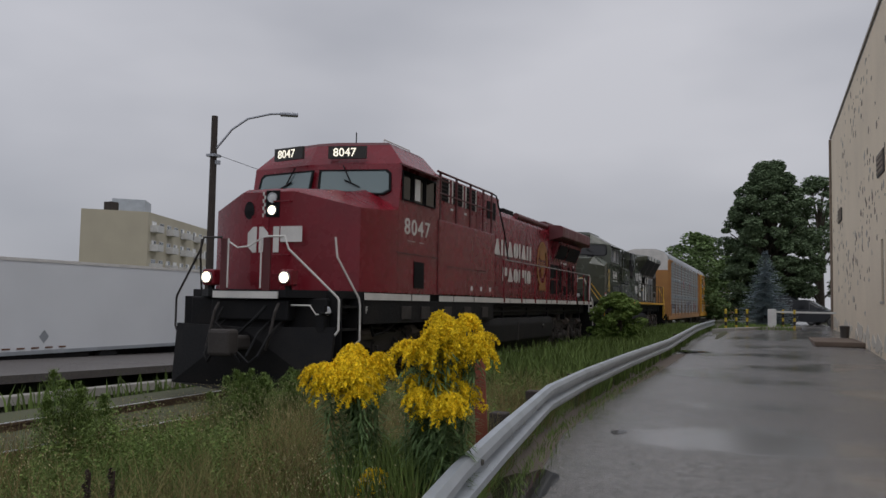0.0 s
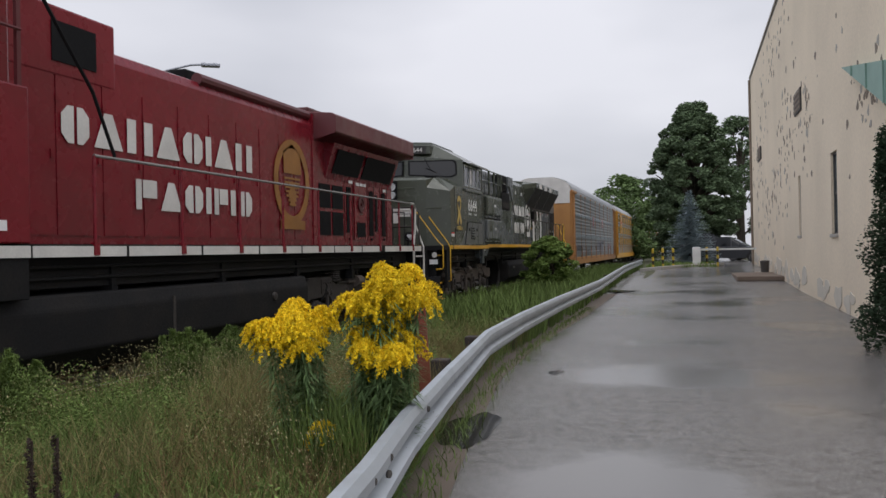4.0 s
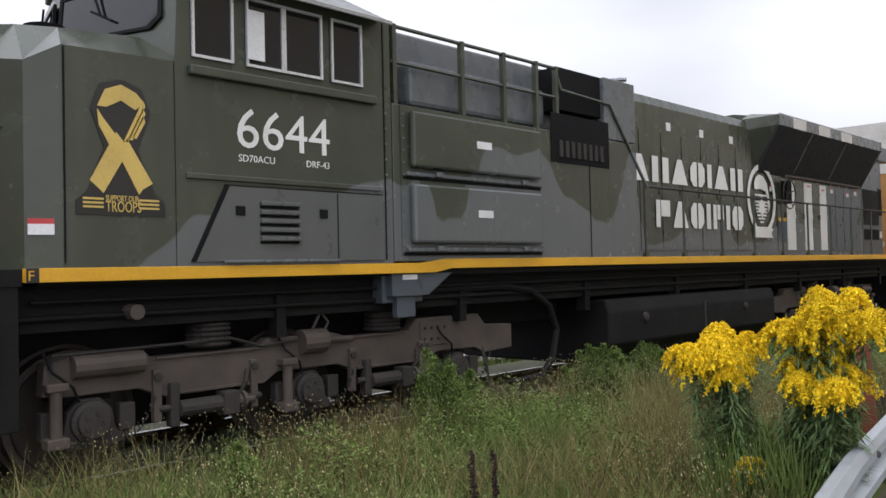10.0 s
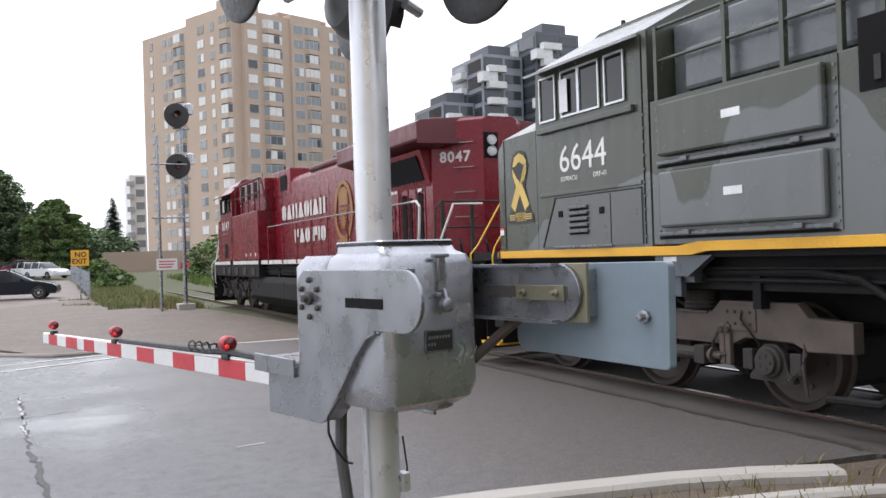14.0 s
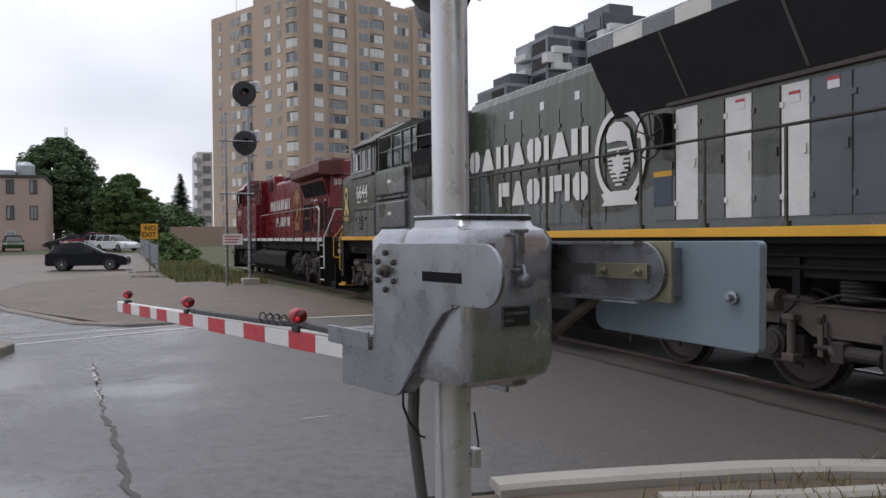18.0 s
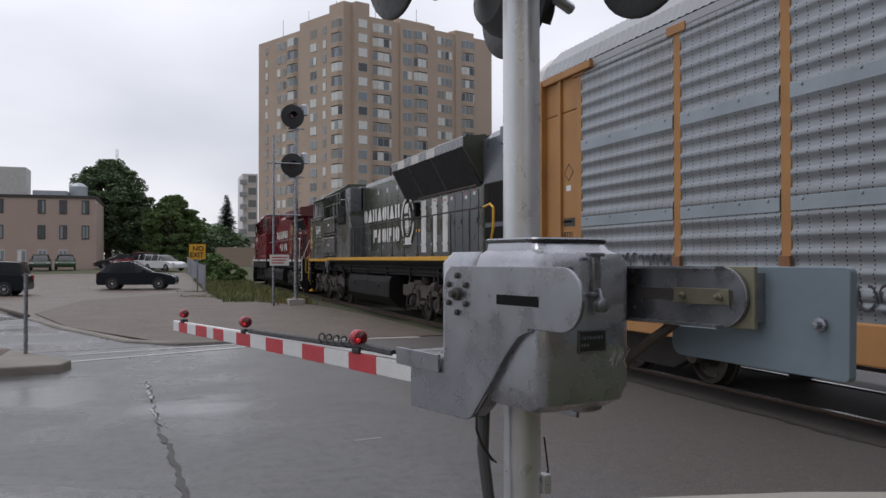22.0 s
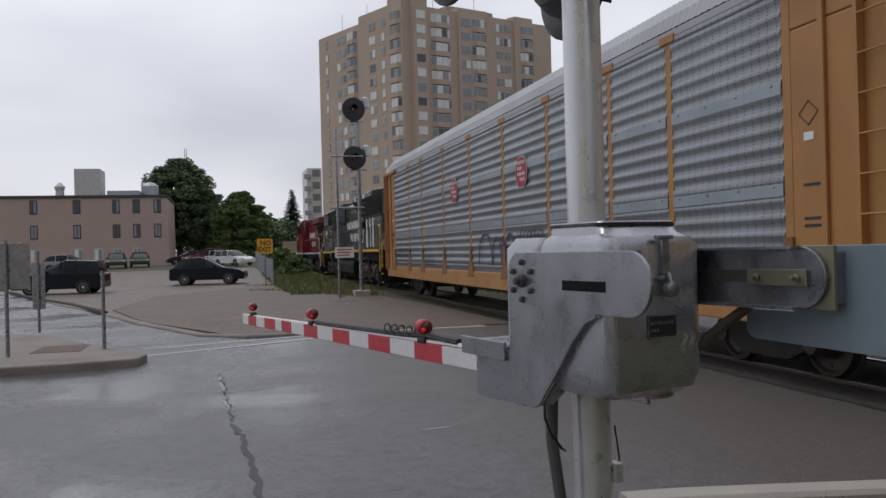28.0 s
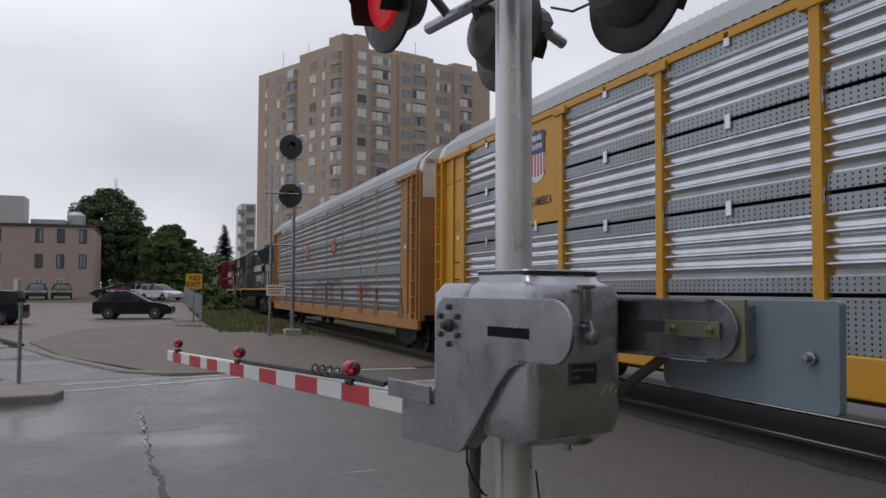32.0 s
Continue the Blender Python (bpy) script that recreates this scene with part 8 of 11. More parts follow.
for k in range(6):
    a = radians(k * 60 + 30)
    part("hub_bolt", disc(B(), (0.31, 0.072 * math.cos(a), 1.58 + 0.072 * math.sin(a)), (1, 0, 0), [(0, 0.0125), (0.011, 0.012), (0.016, 0.0)], 6), M_WFRAME, near)
br = part("arm_bracket", box(B(), -0.25, 0.315, -0.5, -0.13, 1.262, 1.312, 0.004), M_GALVP, gate, "channel bracket holding the arm")
part("bracket_lip", box(B(), 0.312, 0.324, -0.5, -0.13, 1.255, 1.33, 0.003), M_GALVP, br)
part("bracket_lip", box(B(), -0.22, -0.205, -0.5, 0.1, 1.06, 1.33, 0.003), M_GALVP, br)
# far side: counterweight channel and plate
ch = part("counterweight_channel", prism(B(), [(-0.1, 1.49), (-0.1, 1.69)] + arc(0.874, 1.59, 0.1, 90, -90, 14), "x", -0.195, -0.18, 0.002), M_GALVP, gate, "slotted counterweight channel")
part("channel_flange", box(B(), -0.186, -0.14, -0.1, 0.88, 1.682, 1.692), M_GALVP, ch)
part("channel_flange", box(B(), -0.186, -0.14, -0.1, 0.88, 1.488, 1.498), M_GALVP, ch)
part("slot", box(B(), -0.1795, -0.1775, 0.5, 0.92, 1.572, 1.612), M_WFRAME, ch)
part("clamp_plate", box(B(), -0.178, -0.170, 0.67, 0.91, 1.563, 1.617, 0.002), M_BRASS, ch, "yellowish clamp plate")
for y in (0.715, 0.875):
    part("clamp_bolt", disc(B(), (-0.170, y, 1.59), (1, 0, 0), [(0, 0.013), (0.01, 0.013), (0.012, 0.008), (0.03, 0.008), (0.031, 0)], 8), M_BRASS, ch, "zinc yellow bolt")
part("packing_plate", box(B(), -0.215, -0.197, 0.86, 0.99, 1.488, 1.692, 0.003), M_BRASS, gate, "yellowish packing plate")
cw = part("counterweight", prism(B(), arc(0.63, 1.415, 0.045, 180, 262, 5) + arc(1.263, 1.368, 0.018, -88, 0, 4) + arc(1.268, 1.674, 0.018, 0, 90, 4) + [(0.80, 1.69), (0.79, 1.475), (0.586, 1.475)], "x", -0.285, -0.25, 0.003), M_BLUEPL, gate, "thick blue-grey counterweight plate")
part("weight_spacer", box(B(), -0.251, -0.214, 0.88, 0.99, 1.51, 1.67), M_GALVP, gate)
part("weight_bolt", disc(B(), (-0.25, 1.193, 1.517), (1, 0, 0), [(0, 0.022), (0.015, 0.022), (0.017, 0.013), (0.04, 0.012), (0.041, 0)], 8), M_GALVP, cw, "zinc bolt")
part("strut", tube(B(), [(-0.13, 0.46, 1.33), (-0.17, 0.56, 1.42), (-0.19, 0.66, 1.49)], 0.02, 8), M_TRUCK, gate, "bent stop strut")
# arm in stripes
arm = part("gate_arm", box(B(), -0.20, -0.165, -7.0, -0.2, 1.06, 1.165, 0.004), M_WHITEARM, gate, "striped crossing arm")
edges = [-1.29, -1.70, -2.10, -2.51, -2.92, -3.33, -3.73, -4.14, -4.54, -4.95, -5.3, -5.55, -5.98, -6.35, -6.72, -7.0]
for i, (a, b) in enumerate(zip(edges, edges[1:])):
    if i % 2:
        part("stripe", box(B(), -0.203, -0.162, b, a, 1.057, 1.168, 0.004), M_REDARM, arm, "red stripe")
part("arm_top_rail", tube(B(), [(-0.18, -0.3, 1.185), (-0.18, -7.0, 1.16)], 0.016, 6), M_WHITEARM, arm)
bm = tube(B(), [(-0.18, -1.5, 1.20), (-0.18, -2.0, 1.215), (-0.18, -2.3, 1.20), (-0.18, -4.2, 1.19)], 0.022, 6)
part("arm_cable", bm, M_CABLE, arm, "black cable along the arm")
bm = tube(B(), [(-0.18 + 0.035 * math.cos(k * 0.9), -2.05 - k * 0.018, 1.225 + 0.035 * math.sin(k * 0.9)) for k in range(34)], 0.006, 4)
part("coiled_cable", bm, M_CABLE, arm, "coiled cable")
for k, (y, s) in enumerate(((-1.98, 0.8), (-4.32, 0.8), (-6.55, 0.75))):
    bm = disc(B(), (-0.18, y - 0.03, 1.265), (0, 1, 0), [(-0.02, 0.05 * s), (0.0, 0.062 * s), (0.06, 0.062 * s), (0.07, 0.055 * s)], 18)
    lm = part("arm_lamp", bm, M_REDP, arm, "round red arm lamp", smooth=True)
    part("lamp_lens", disc(B(), (-0.18, y + 0.041, 1.265), (0, 1, 0), [(0, 0.052 * s), (0.012, 0.03 * s), (0.015, 0.0)], 16), M_REDD, lm, smooth=True)
    part("lamp_glow", disc(B(), (-0.155, y + 0.05, 1.25), (0, 1, 0), [(0, 0.016), (0.01, 0.012), (0.012, 0)], 10), M_REDL, lm, "lit red lamp")
    part("lamp_foot", box(B(), -0.21, -0.15, y - 0.05, y + 0.06, 1.165, 1.205, 0.01), M_CABLE, lm)
# the lowered arm is tilted down so that its tip fits the camera's view
arm.matrix_basis = Matrix.Translation((0, -0.3, 1.11)) @ Matrix.Rotation(radians(1.35), 4, "X") @ Matrix.Translation((0, 0.3, -1.11))
# flasher heads
part("flasher_arm", tube(B(), [(-0.02, -0.75, 3.02), (-0.02, 0.75, 3.02)], 0.03, 10), M_GALV, gate, "cross pipe for the flashers")


def flasher(x, y, z, s, lit, r=0.255):
    d = Vector((s, 0.0, -0.06)).normalized()
    bm = disc(B(), (x, y, z), d, [(-0.012, 0.12), (0.0, r - 0.01), (0.006, r), (0.02, r), (0.025, r - 0.012)], 36)
    f = part("flasher_disc", bm, M_LAMPBK, gate, "round black flasher disc", smooth=True)
    c = Vector((x, y, z))
    part("flasher_body", disc(B(), c - d * 0.012, -d, [(0, 0.165), (0.05, 0.16), (0.12, 0.12), (0.15, 0.05), (0.16, 0.0)], 24), M_FLBODY, f, "rounded grey lamp housing", smooth=True)
    part("flasher_pipe", tube(B(), [c - d * 0.13, c - d * 0.16 + Vector((0, 0, 0.1)), (-0.02, y, 3.02)], 0.024, 8), M_FLBODY, f, smooth=True)
    part("flasher_lens", disc(B(), c + d * 0.025, d, [(0, 0.155), (0.02, 0.14), (0.035, 0.07), (0.04, 0.0)], 24), M_REDL if lit else M_REDD, f, "red flasher lens", smooth=True)
    bm = B()
    up = Vector((0, 0, 1))
    side = d.cross(up).normalized()
    rows = []
    for h, rr in ((0.02, 0.165), (0.16, 0.172)):
        rows.append([bm.verts.new(c + d * h * (1.0 if a in range(20, 161) else 0.75) + (side * math.cos(radians(a)) + up * math.sin(radians(a))) * rr) for a in range(-40, 221, 20)])
    for i in range(len(rows[0]) - 1):
        bm.faces.new((rows[0][i], rows[0][i + 1], rows[1][i + 1], rows[1][i]))
    part("flasher_hood", bm, M_LAMPBK, f, "black visor hood")
    return f


M_FLBODY = mat("grey_lamp_casting", (0.10, 0.103, 0.107), 0.45, 0.3)
flasher(0.30, -0.55, 3.06, 1, True)
flasher(0.30, 0.30, 3.09, 1, False)
mid = flasher(-0.18, -0.32, 2.89, -1, False)
flasher(-0.16, 0.54, 2.86, -1, False)
part("focus_tube", tube(B(), [(-0.28, -0.12, 2.87), (-0.37, -0.13, 2.84)], 0.026, 10), M_GALV, mid, "pale stub on the lamp", smooth=True)
part("lamp_wire", tube(B(), [(-0.24, -0.05, 2.96), (-0.22, 0.12, 2.89), (-0.2, 0.32, 2.88)], 0.006, 5), M_CABLE, mid)
# cables at the mast foot
bm = tube(B(), [(0.17, -0.02, 1.16), (0.18, -0.02, 0.95), (0.155, 0.02, 0.6), (0.17, 0.05, 0.3), (0.17, 0.05, 0.02)], 0.024, 10)
part("conduit", bm, M_FLBODY, gate, "flexible grey conduit")
bm = tube(B(), [(0.33, 0.24, 1.22), (0.385, 0.25, 1.16), (0.385, 0.25, 1.1), (0.36, 0.25, 1.04), (0.31, 0.24, 0.98), (0.2, 0.1, 0.93)], 0.005, 6)
part("loose_cable", bm, M_CABLE, gate, "loose black cable")


# ---- guard rail ----
GUARD = [(-1.02, 0.9), (-1.29, 2.2), (-1.49, 3.54), (-1.71, 4.7), (-1.95, 6.3), (-2.42, 9.7), (-2.56, 12.5), (-2.66, 17), (-2.7, 25), (-2.95, 38), (-3.2, 55)]
guard = thing("guard_rail", "galvanised guard rail on short timber posts", "guard rail")


def w_beam(pts, z):
    prof = [(0.0, 0.155), (0.05, 0.15), (0.08, 0.11), (0.08, 0.06), (0.01, 0.02), (0.01, -0.02), (0.08, -0.06), (0.08, -0.11), (0.05, -0.15), (0.0, -0.155), (-0.008, -0.15), (0.04, -0.14), (0.07, -0.105), (0.07, -0.065), (0.0, -0.025), (0.0, 0.025), (0.07, 0.065), (0.07, 0.105), (0.04, 0.14), (-0.008, 0.15)]
    rings = []
    for i, p in enumerate(pts):
        a, b = Vector(pts[max(0, i - 1)]), Vector(pts[min(len(pts) - 1, i + 1)])
        d = (b - a).normalized()
        nrm = Vector((d.y, -d.x))
        rings.append([(p[0] + nrm.x * o, p[1] + nrm.y * o, land(*p) + z + h) for o, h in prof])
    return loft(B(), rings)


M_GUARD = mat("galvanised_rail", (0.42, 0.455, 0.49), 0.45, 0.4, dark=0.74, scale=3, amount=0.55, fine=25, bump=0.06)
M_POST = mat("weathered_timber", (0.04, 0.03, 0.025), 0.85, dark=0.6, scale=6)
for a, b in ((0, 5), (5, 7), (7, 9), (9, 11)):
    part("rail_section", w_beam(GUARD[a:b + 1] if b < 11 else GUARD[a:], 0.53), M_GUARD, guard, "w-shaped galvanised rail")
for p in [(-1.38, 2.3), (-1.72, 4.25), (-2.05, 6.1), (-2.35, 8.0), (-2.6, 10.2), (-2.72, 13), (-2.84, 17), (-2.86, 21), (-2.9, 25), (-3.1, 32), (-3.25, 40), (-3.35, 48)]:
    z = land(*p)
    part("guard_post", box(B(), p[0] - 0.2, p[0] - 0.03, p[1] - 0.09, p[1] + 0.09, z - 0.1, z + (0.34 if p[1] < 7 else 0.56), 0.015), M_POST, guard, "dark timber post")
for i, (x, y, dz) in enumerate(((-1.49, 3.5, 0.08), (-1.48, 3.45, -0.05), (-1.56, 3.9, 0.09), (-1.55, 3.85, 0.02), (-1.455, 3.3, -0.1), (-1.78, 5.2, 0.08))):
    bm = disc(B(), (x + 0.075, y, land(x, y) + 0.53 + dz), (1, -0.25, 0), [(0, 0.022), (0.012, 0.02), (0.016, 0.0)], 8)
    part("rail_bolt", bm, M_WFRAME, guard, "dark bolt")
rp_ = thing("marker_post", "leaning rust-red steel post among the weeds", "post")
part("post", box(B(), -0.05, 0.05, -0.035, 0.035, -0.1, 1.17, 0.006, m=pose(-2.2, 6.75, 0, 2, -3, 15)), mat("rust_red_paint", (0.20, 0.05, 0.025), 0.75, dark=0.6, scale=5), rp_)

# ---- far end of the driveway ----
M_YB = mat("post_yellow", (0.62, 0.45, 0.04), 0.5)
b0 = None
for x, y in ((-1.55, 46.0), (-1.0, 45.4), (-2.0, 44.5), (0.75, 48.5), (1.3, 47.6)):
    if b0 is None:
        z = 0
        b0 = thing("striped_bollard", "short post with black and yellow bands", "bollard", pose(x, y, land(x, y) + 0.06), group="striped bollards")
        for k in range(5):
            part("band", disc(B(), (0, 0, k * 0.2), (0, 0, 1), [(0, 0.06), (0.2, 0.06)], 14), M_YB if k % 2 == 0 else M_DECAL, b0)
        part("cap", disc(B(), (0, 0, 1.0), (0, 0, 1), [(0, 0.075), (0.03, 0.05), (0.04, 0)], 14), M_YB, b0)
    else:
        copy_thing(b0, pose(x, y, land(x, y) + 0.06))
bar = thing("barrier_gate", "white barrier post with a raised bar across the driveway", "barrier")
zb = land(0.2, 48) + 0.06
part("cabinet", box(B(), -0.02, 0.42, 47.8, 48.2, zb, zb + 1.05, 0.03), M_WHITE, bar, "white cabinet")
part("boom", box(B(), 0.42, 4.0, 47.96, 48.03, zb + 0.85, zb + 0.95, 0.01), M_WHITE, bar, "white boom")
kerb("kerb_green", [(-2.6, 44.2), (-1.6, 43.8), (-0.2, 46.6), (0.9, 47.2), (1.6, 49.5)], 0.2, 0.14)


# ---- cars ----
M_TYRE = mat("tyre_rubber", (0.02, 0.02, 0.021), 0.8)
M_RIM = mat("alloy_rim", (0.45, 0.46, 0.47), 0.35, 0.8)
M_CGLASS = mat("car_glass", (0.008, 0.009, 0.011), 0.06, bump=0, spec=0.22)
M_TAIL = mat("tail_light", (0.35, 0.02, 0.02), 0.3)
M_CLAMP = mat("car_headlight", (0.6, 0.6, 0.62), 0.2)


def car(m, color, label, tall=1.0, box_back=False, long=4.6):
    """Local x is the car's length, front at +x."""
    paint = mat("car_paint", color, 0.16, 0.0, dark=0.9, scale=2, bump=0, spec=0.2)
    e = thing("parked_car", label, "car", m, group="parked cars")
    h = long / 2
    t = tall
    wheels = (-h + 0.85, h - 0.9)
    top_line = [(-h + 0.02, 0.62 * t), (-h + 0.03, 0.88 * t), (-h + 0.12, 0.99 * t), (-0.2, 1.0 * t), (h - 1.35, 0.99 * t), (h - 0.75, 0.93 * t), (h - 0.25, 0.80 * t), (h - 0.04, 0.66 * t), (h, 0.48), (h - 0.06, 0.28)]
    sill = []
    for x in reversed(wheels):
        sill += [(x + 0.40 * math.cos(radians(a)), 0.27 + 0.42 * math.sin(radians(a))) for a in range(0, 181, 20)]
    side_line = top_line + sill + [(-h + 0.08, 0.28), (-h, 0.42)]
    rings = []
    for y, f in ((-0.92, 0.95), (-0.90, 0.985), (-0.80, 1.0), (0.80, 1.0), (0.90, 0.985), (0.92, 0.95)):
        rings.append([(x * (0.985 + 0.015 * f), y * (1 - 0.05 * max(0, z - 0.7)), 0.3 + (z - 0.3) * f) for x, z in side_line])
    part("body", loft(B(), rings), paint, e, smooth=True)
    glass_line = [(-h + 0.14, 0.98 * t), (-h + (0.16 if box_back else 0.42), 1.34 * t), (-h + (0.26 if box_back else 0.85), 1.53 * t), (-0.35, 1.60 * t), (h - 2.45, 1.57 * t), (h - 2.05, 1.42 * t), (h - 1.25, 0.985 * t)]
    rings = []
    for y, f in ((-0.84, 0.0), (-0.74, 0.55), (-0.62, 0.97), (-0.5, 1.0), (0.5, 1.0), (0.62, 0.97), (0.74, 0.55), (0.84, 0.0)):
        rings.append([(x, y, 0.975 * t + (z - 0.975 * t) * f) for x, z in glass_line])
    part("cabin", loft(B(), rings), M_CGLASS, e, "dark glazed cabin", smooth=True)
    rl_ = glass_line[2:5]
    part("roof_skin", loft(B(), [[(x, y, z + 0.012 - (0.03 if abs(y) > 0.55 else 0)) for x, z in rl_] + [(x, y, z - 0.03) for x, z in reversed(rl_)] for y in (-0.62, -0.5, 0.5, 0.62)]), paint, e, smooth=True)
    for y in (-1, 1):
        for x in (-h + 1.3, h - 2.25):
            part("pillar", tube(B(), [(x, y * 0.83, 0.98 * t), (x - 0.02, y * 0.735, 1.33 * t), (x - 0.05, y * 0.63, 1.57 * t)], 0.035, 6), paint, e)
    for x in (-h + 0.85, h - 0.9):
        for y in (-0.86, 0.86):
            s = 1 if y > 0 else -1
            w = part("wheel", disc(B(), (x, y - s * 0.12, 0.34), (0, s, 0), [(0, 0.3), (0.02, 0.34), (0.18, 0.34), (0.2, 0.31), (0.19, 0.22)], 24), M_TYRE, e, "black tyre", smooth=True)
            part("rim", disc(B(), (x, y + s * 0.06, 0.34), (0, s, 0), [(0, 0.215), (0.012, 0.2), (0.0, 0.12), (0.015, 0.06), (0.016, 0)], 10), M_RIM, w, "alloy rim")
    for y in (-0.68, 0.68):
        part("tail_light", box(B(), -h - 0.012, -h + 0.05, y - 0.14, y + 0.14, 0.75 * t, 0.92 * t, 0.01), M_TAIL, e)
        part("headlight", box(B(), h - 0.2, h - 0.02, y - 0.16, y + 0.16, 0.68 * t, 0.78 * t, 0.01), M_CLAMP, e)
        part("mirror", box(B(), h - 1.75, h - 1.6, y * 1.35 - 0.06, y * 1.35 + 0.06, 1.0 * t, 1.12 * t, 0.02), paint, e)
    return e


def park(x, y, yaw, *a, **k):
    return car(pose(x, y, land(x, y) + 0.056, 0, 0, yaw), *a, **k)


park(1.02, -50.0, 172, (0.006, 0.008, 0.014), "dark blue parked crossover on the lot", 1.0, long=4.2)
park(7.9, -44.2, -7, (0.006, 0.007, 0.012), "dark blue boxy parked estate car", 1.04, True, 4.2)
park(-0.7, -84, 125, (0.62, 0.63, 0.65), "white parked saloon on the lot", 0.95)
park(0.55, -90, 125, (0.55, 0.56, 0.58), "silver parked saloon on the lot", 0.95)
park(13.5, -80, 170, (0.30, 0.33, 0.35), "grey parked hatchback near the building", 0.95)
park(10.6, -88, 95, (0.04, 0.06, 0.045), "dark green parked car by the building", 0.95)
park(8.6, -90, 95, (0.03, 0.06, 0.03), "dark green parked car by the building wall", 0.95)
park(2.2, -92, 20, (0.16, 0.02, 0.025), "dark red parked pickup under the trees", 1.1, True)
park(4.0, -94, 10, (0.03, 0.03, 0.035), "black parked car under the trees", 1.0)
park(2.6, 58.5, -15, (0.05, 0.052, 0.058), "dark grey parked crossover beyond the barrier", 1.05)
park(1.6, 63.0, -15, (0.03, 0.03, 0.035), "black parked van beyond the barrier", 1.25, True)

# ---- signals and signs ----
sg = thing("railway_signal", "tall signal mast with two round black heads", "signal", pose(-4.86, -31.2, land(-4.9, -31.2)))
part("mast", disc(B(), (0, 0, 0), (0, 0, 1), [(0, 0.12), (0.35, 0.1), (0.36, 0.075), (7.6, 0.06)], 16), M_GALVP, sg)
part("foundation", box(B(), -0.3, 0.3, -0.3, 0.3, -0.2, 0.3, 0.02), M_CONC, sg, "concrete foot")
for z in (5.28, 7.1):
    hd = part("signal_head", disc(B(), (0.18, 0.25, z), (-0.1, 1, 0), [(-0.3, 0.1), (-0.05, 0.18), (0.0, 0.44), (0.03, 0.44), (0.035, 0.4)], 32), M_LAMPBK, sg, "round black signal head", smooth=True)
    part("lens", disc(B(), (0.18, 0.29, z), (-0.1, 1, 0), [(0, 0.1), (0.03, 0.08), (0.035, 0)], 16), M_REDD, hd, "dark red lens", smooth=True)
    bm = B()
    rows = [[bm.verts.new((0.18 + 0.14 * math.cos(radians(a)), 0.28 + hh, z + 0.14 * math.sin(radians(a)))) for a in range(0, 181, 20)] for hh in (0, 0.3)]
    for i in range(9):
        bm.faces.new((rows[0][i], rows[0][i + 1], rows[1][i + 1], rows[1][i]))
    part("hood", bm, M_LAMPBK, hd, "small visor")
    part("bracket", box(B(), -0.3, 0.3, -0.05, 0.05, z - 0.45, z - 0.4), M_GALVP, sg)
    part("relay_case", disc(B(), (-0.3, 0.0, z + 0.1), (0, 0, 1), [(0, 0.16), (0.35, 0.16), (0.42, 0.05)], 12), M_GALV, sg)
for k in range(14):
    part("rung", tube(B(), [(-0.2, -0.1, 0.8 + k * 0.35), (0.1, -0.1, 0.8 + k * 0.35)], 0.012, 5), M_GALVP, sg)
sp = thing("sign_pole", "slim steel pole with a small white notice board", "sign", pose(-3.95, -30.6, land(-4, -30.6)))
part("pole", tube(B(), [(0, 0, 0), (0, 0, 6.3)], 0.05, 10), M_GALVP, sp)
part("crossarm", tube(B(), [(0.25, 0, 5.3), (-1.0, 0, 5.3)], 0.03, 8), M_GALVP, sp)
part("crossarm", tube(B(), [(0.25, 0, 3.4), (-1.0, 0, 3.4)], 0.03, 8), M_GALVP, sp)
bm = plate(B(), rect(-0.35, -0.2, 0.35, 0.2), Matrix(((-1, 0, 0, -0.2), (0, 0, 1, 0.08), (0, 1, 0, 1.75), (0, 0, 0, 1))), 0.015)
nb = part("notice_board", bm, M_WHITE, sp, "small white notice board")
for k in range(3):
    part("notice_bar", plate(B(), rect(-0.28, 0.08 - k * 0.1, 0.28 - k * 0.06, 0.12 - k * 0.1), Matrix(((-1, 0, 0, -0.2), (0, 0, 1, 0.096), (0, 1, 0, 1.75), (0, 0, 0, 1))), 0.003), M_TAPER, nb)
ne = thing("no_exit_sign", "square orange-yellow traffic sign on a post", "sign", pose(-1.98, -46.0, land(-2, -46) - 0.17))
part("post", tube(B(), [(0, 0, 0), (0, 0, 2.75)], 0.035, 8), M_GALVP, ne)
sb = part("sign_face", box(B(), -0.42, 0.42, 0.04, 0.055, 1.95, 2.75, 0.004), mat("sign_orange_yellow", (0.72, 0.36, 0.02), 0.5), ne, "orange-yellow sign face")
Mb = Matrix(((-1, 0, 0, 0.0), (0, 0, 1, 0.056), (0, 1, 0, 0), (0, 0, 0, 1)))
letters("sign_writing", "NO", 0.36, M_DECAL, Mb @ Matrix.Translation((-0.25, 2.4, 0)), sb, "black sign lettering", bold=0.008)
letters("sign_writing", "EXIT", 0.36, M_DECAL, Mb @ Matrix.Translation((-0.38, 2.06, 0)), sb, "black sign lettering", bold=0.008, sx=0.95)
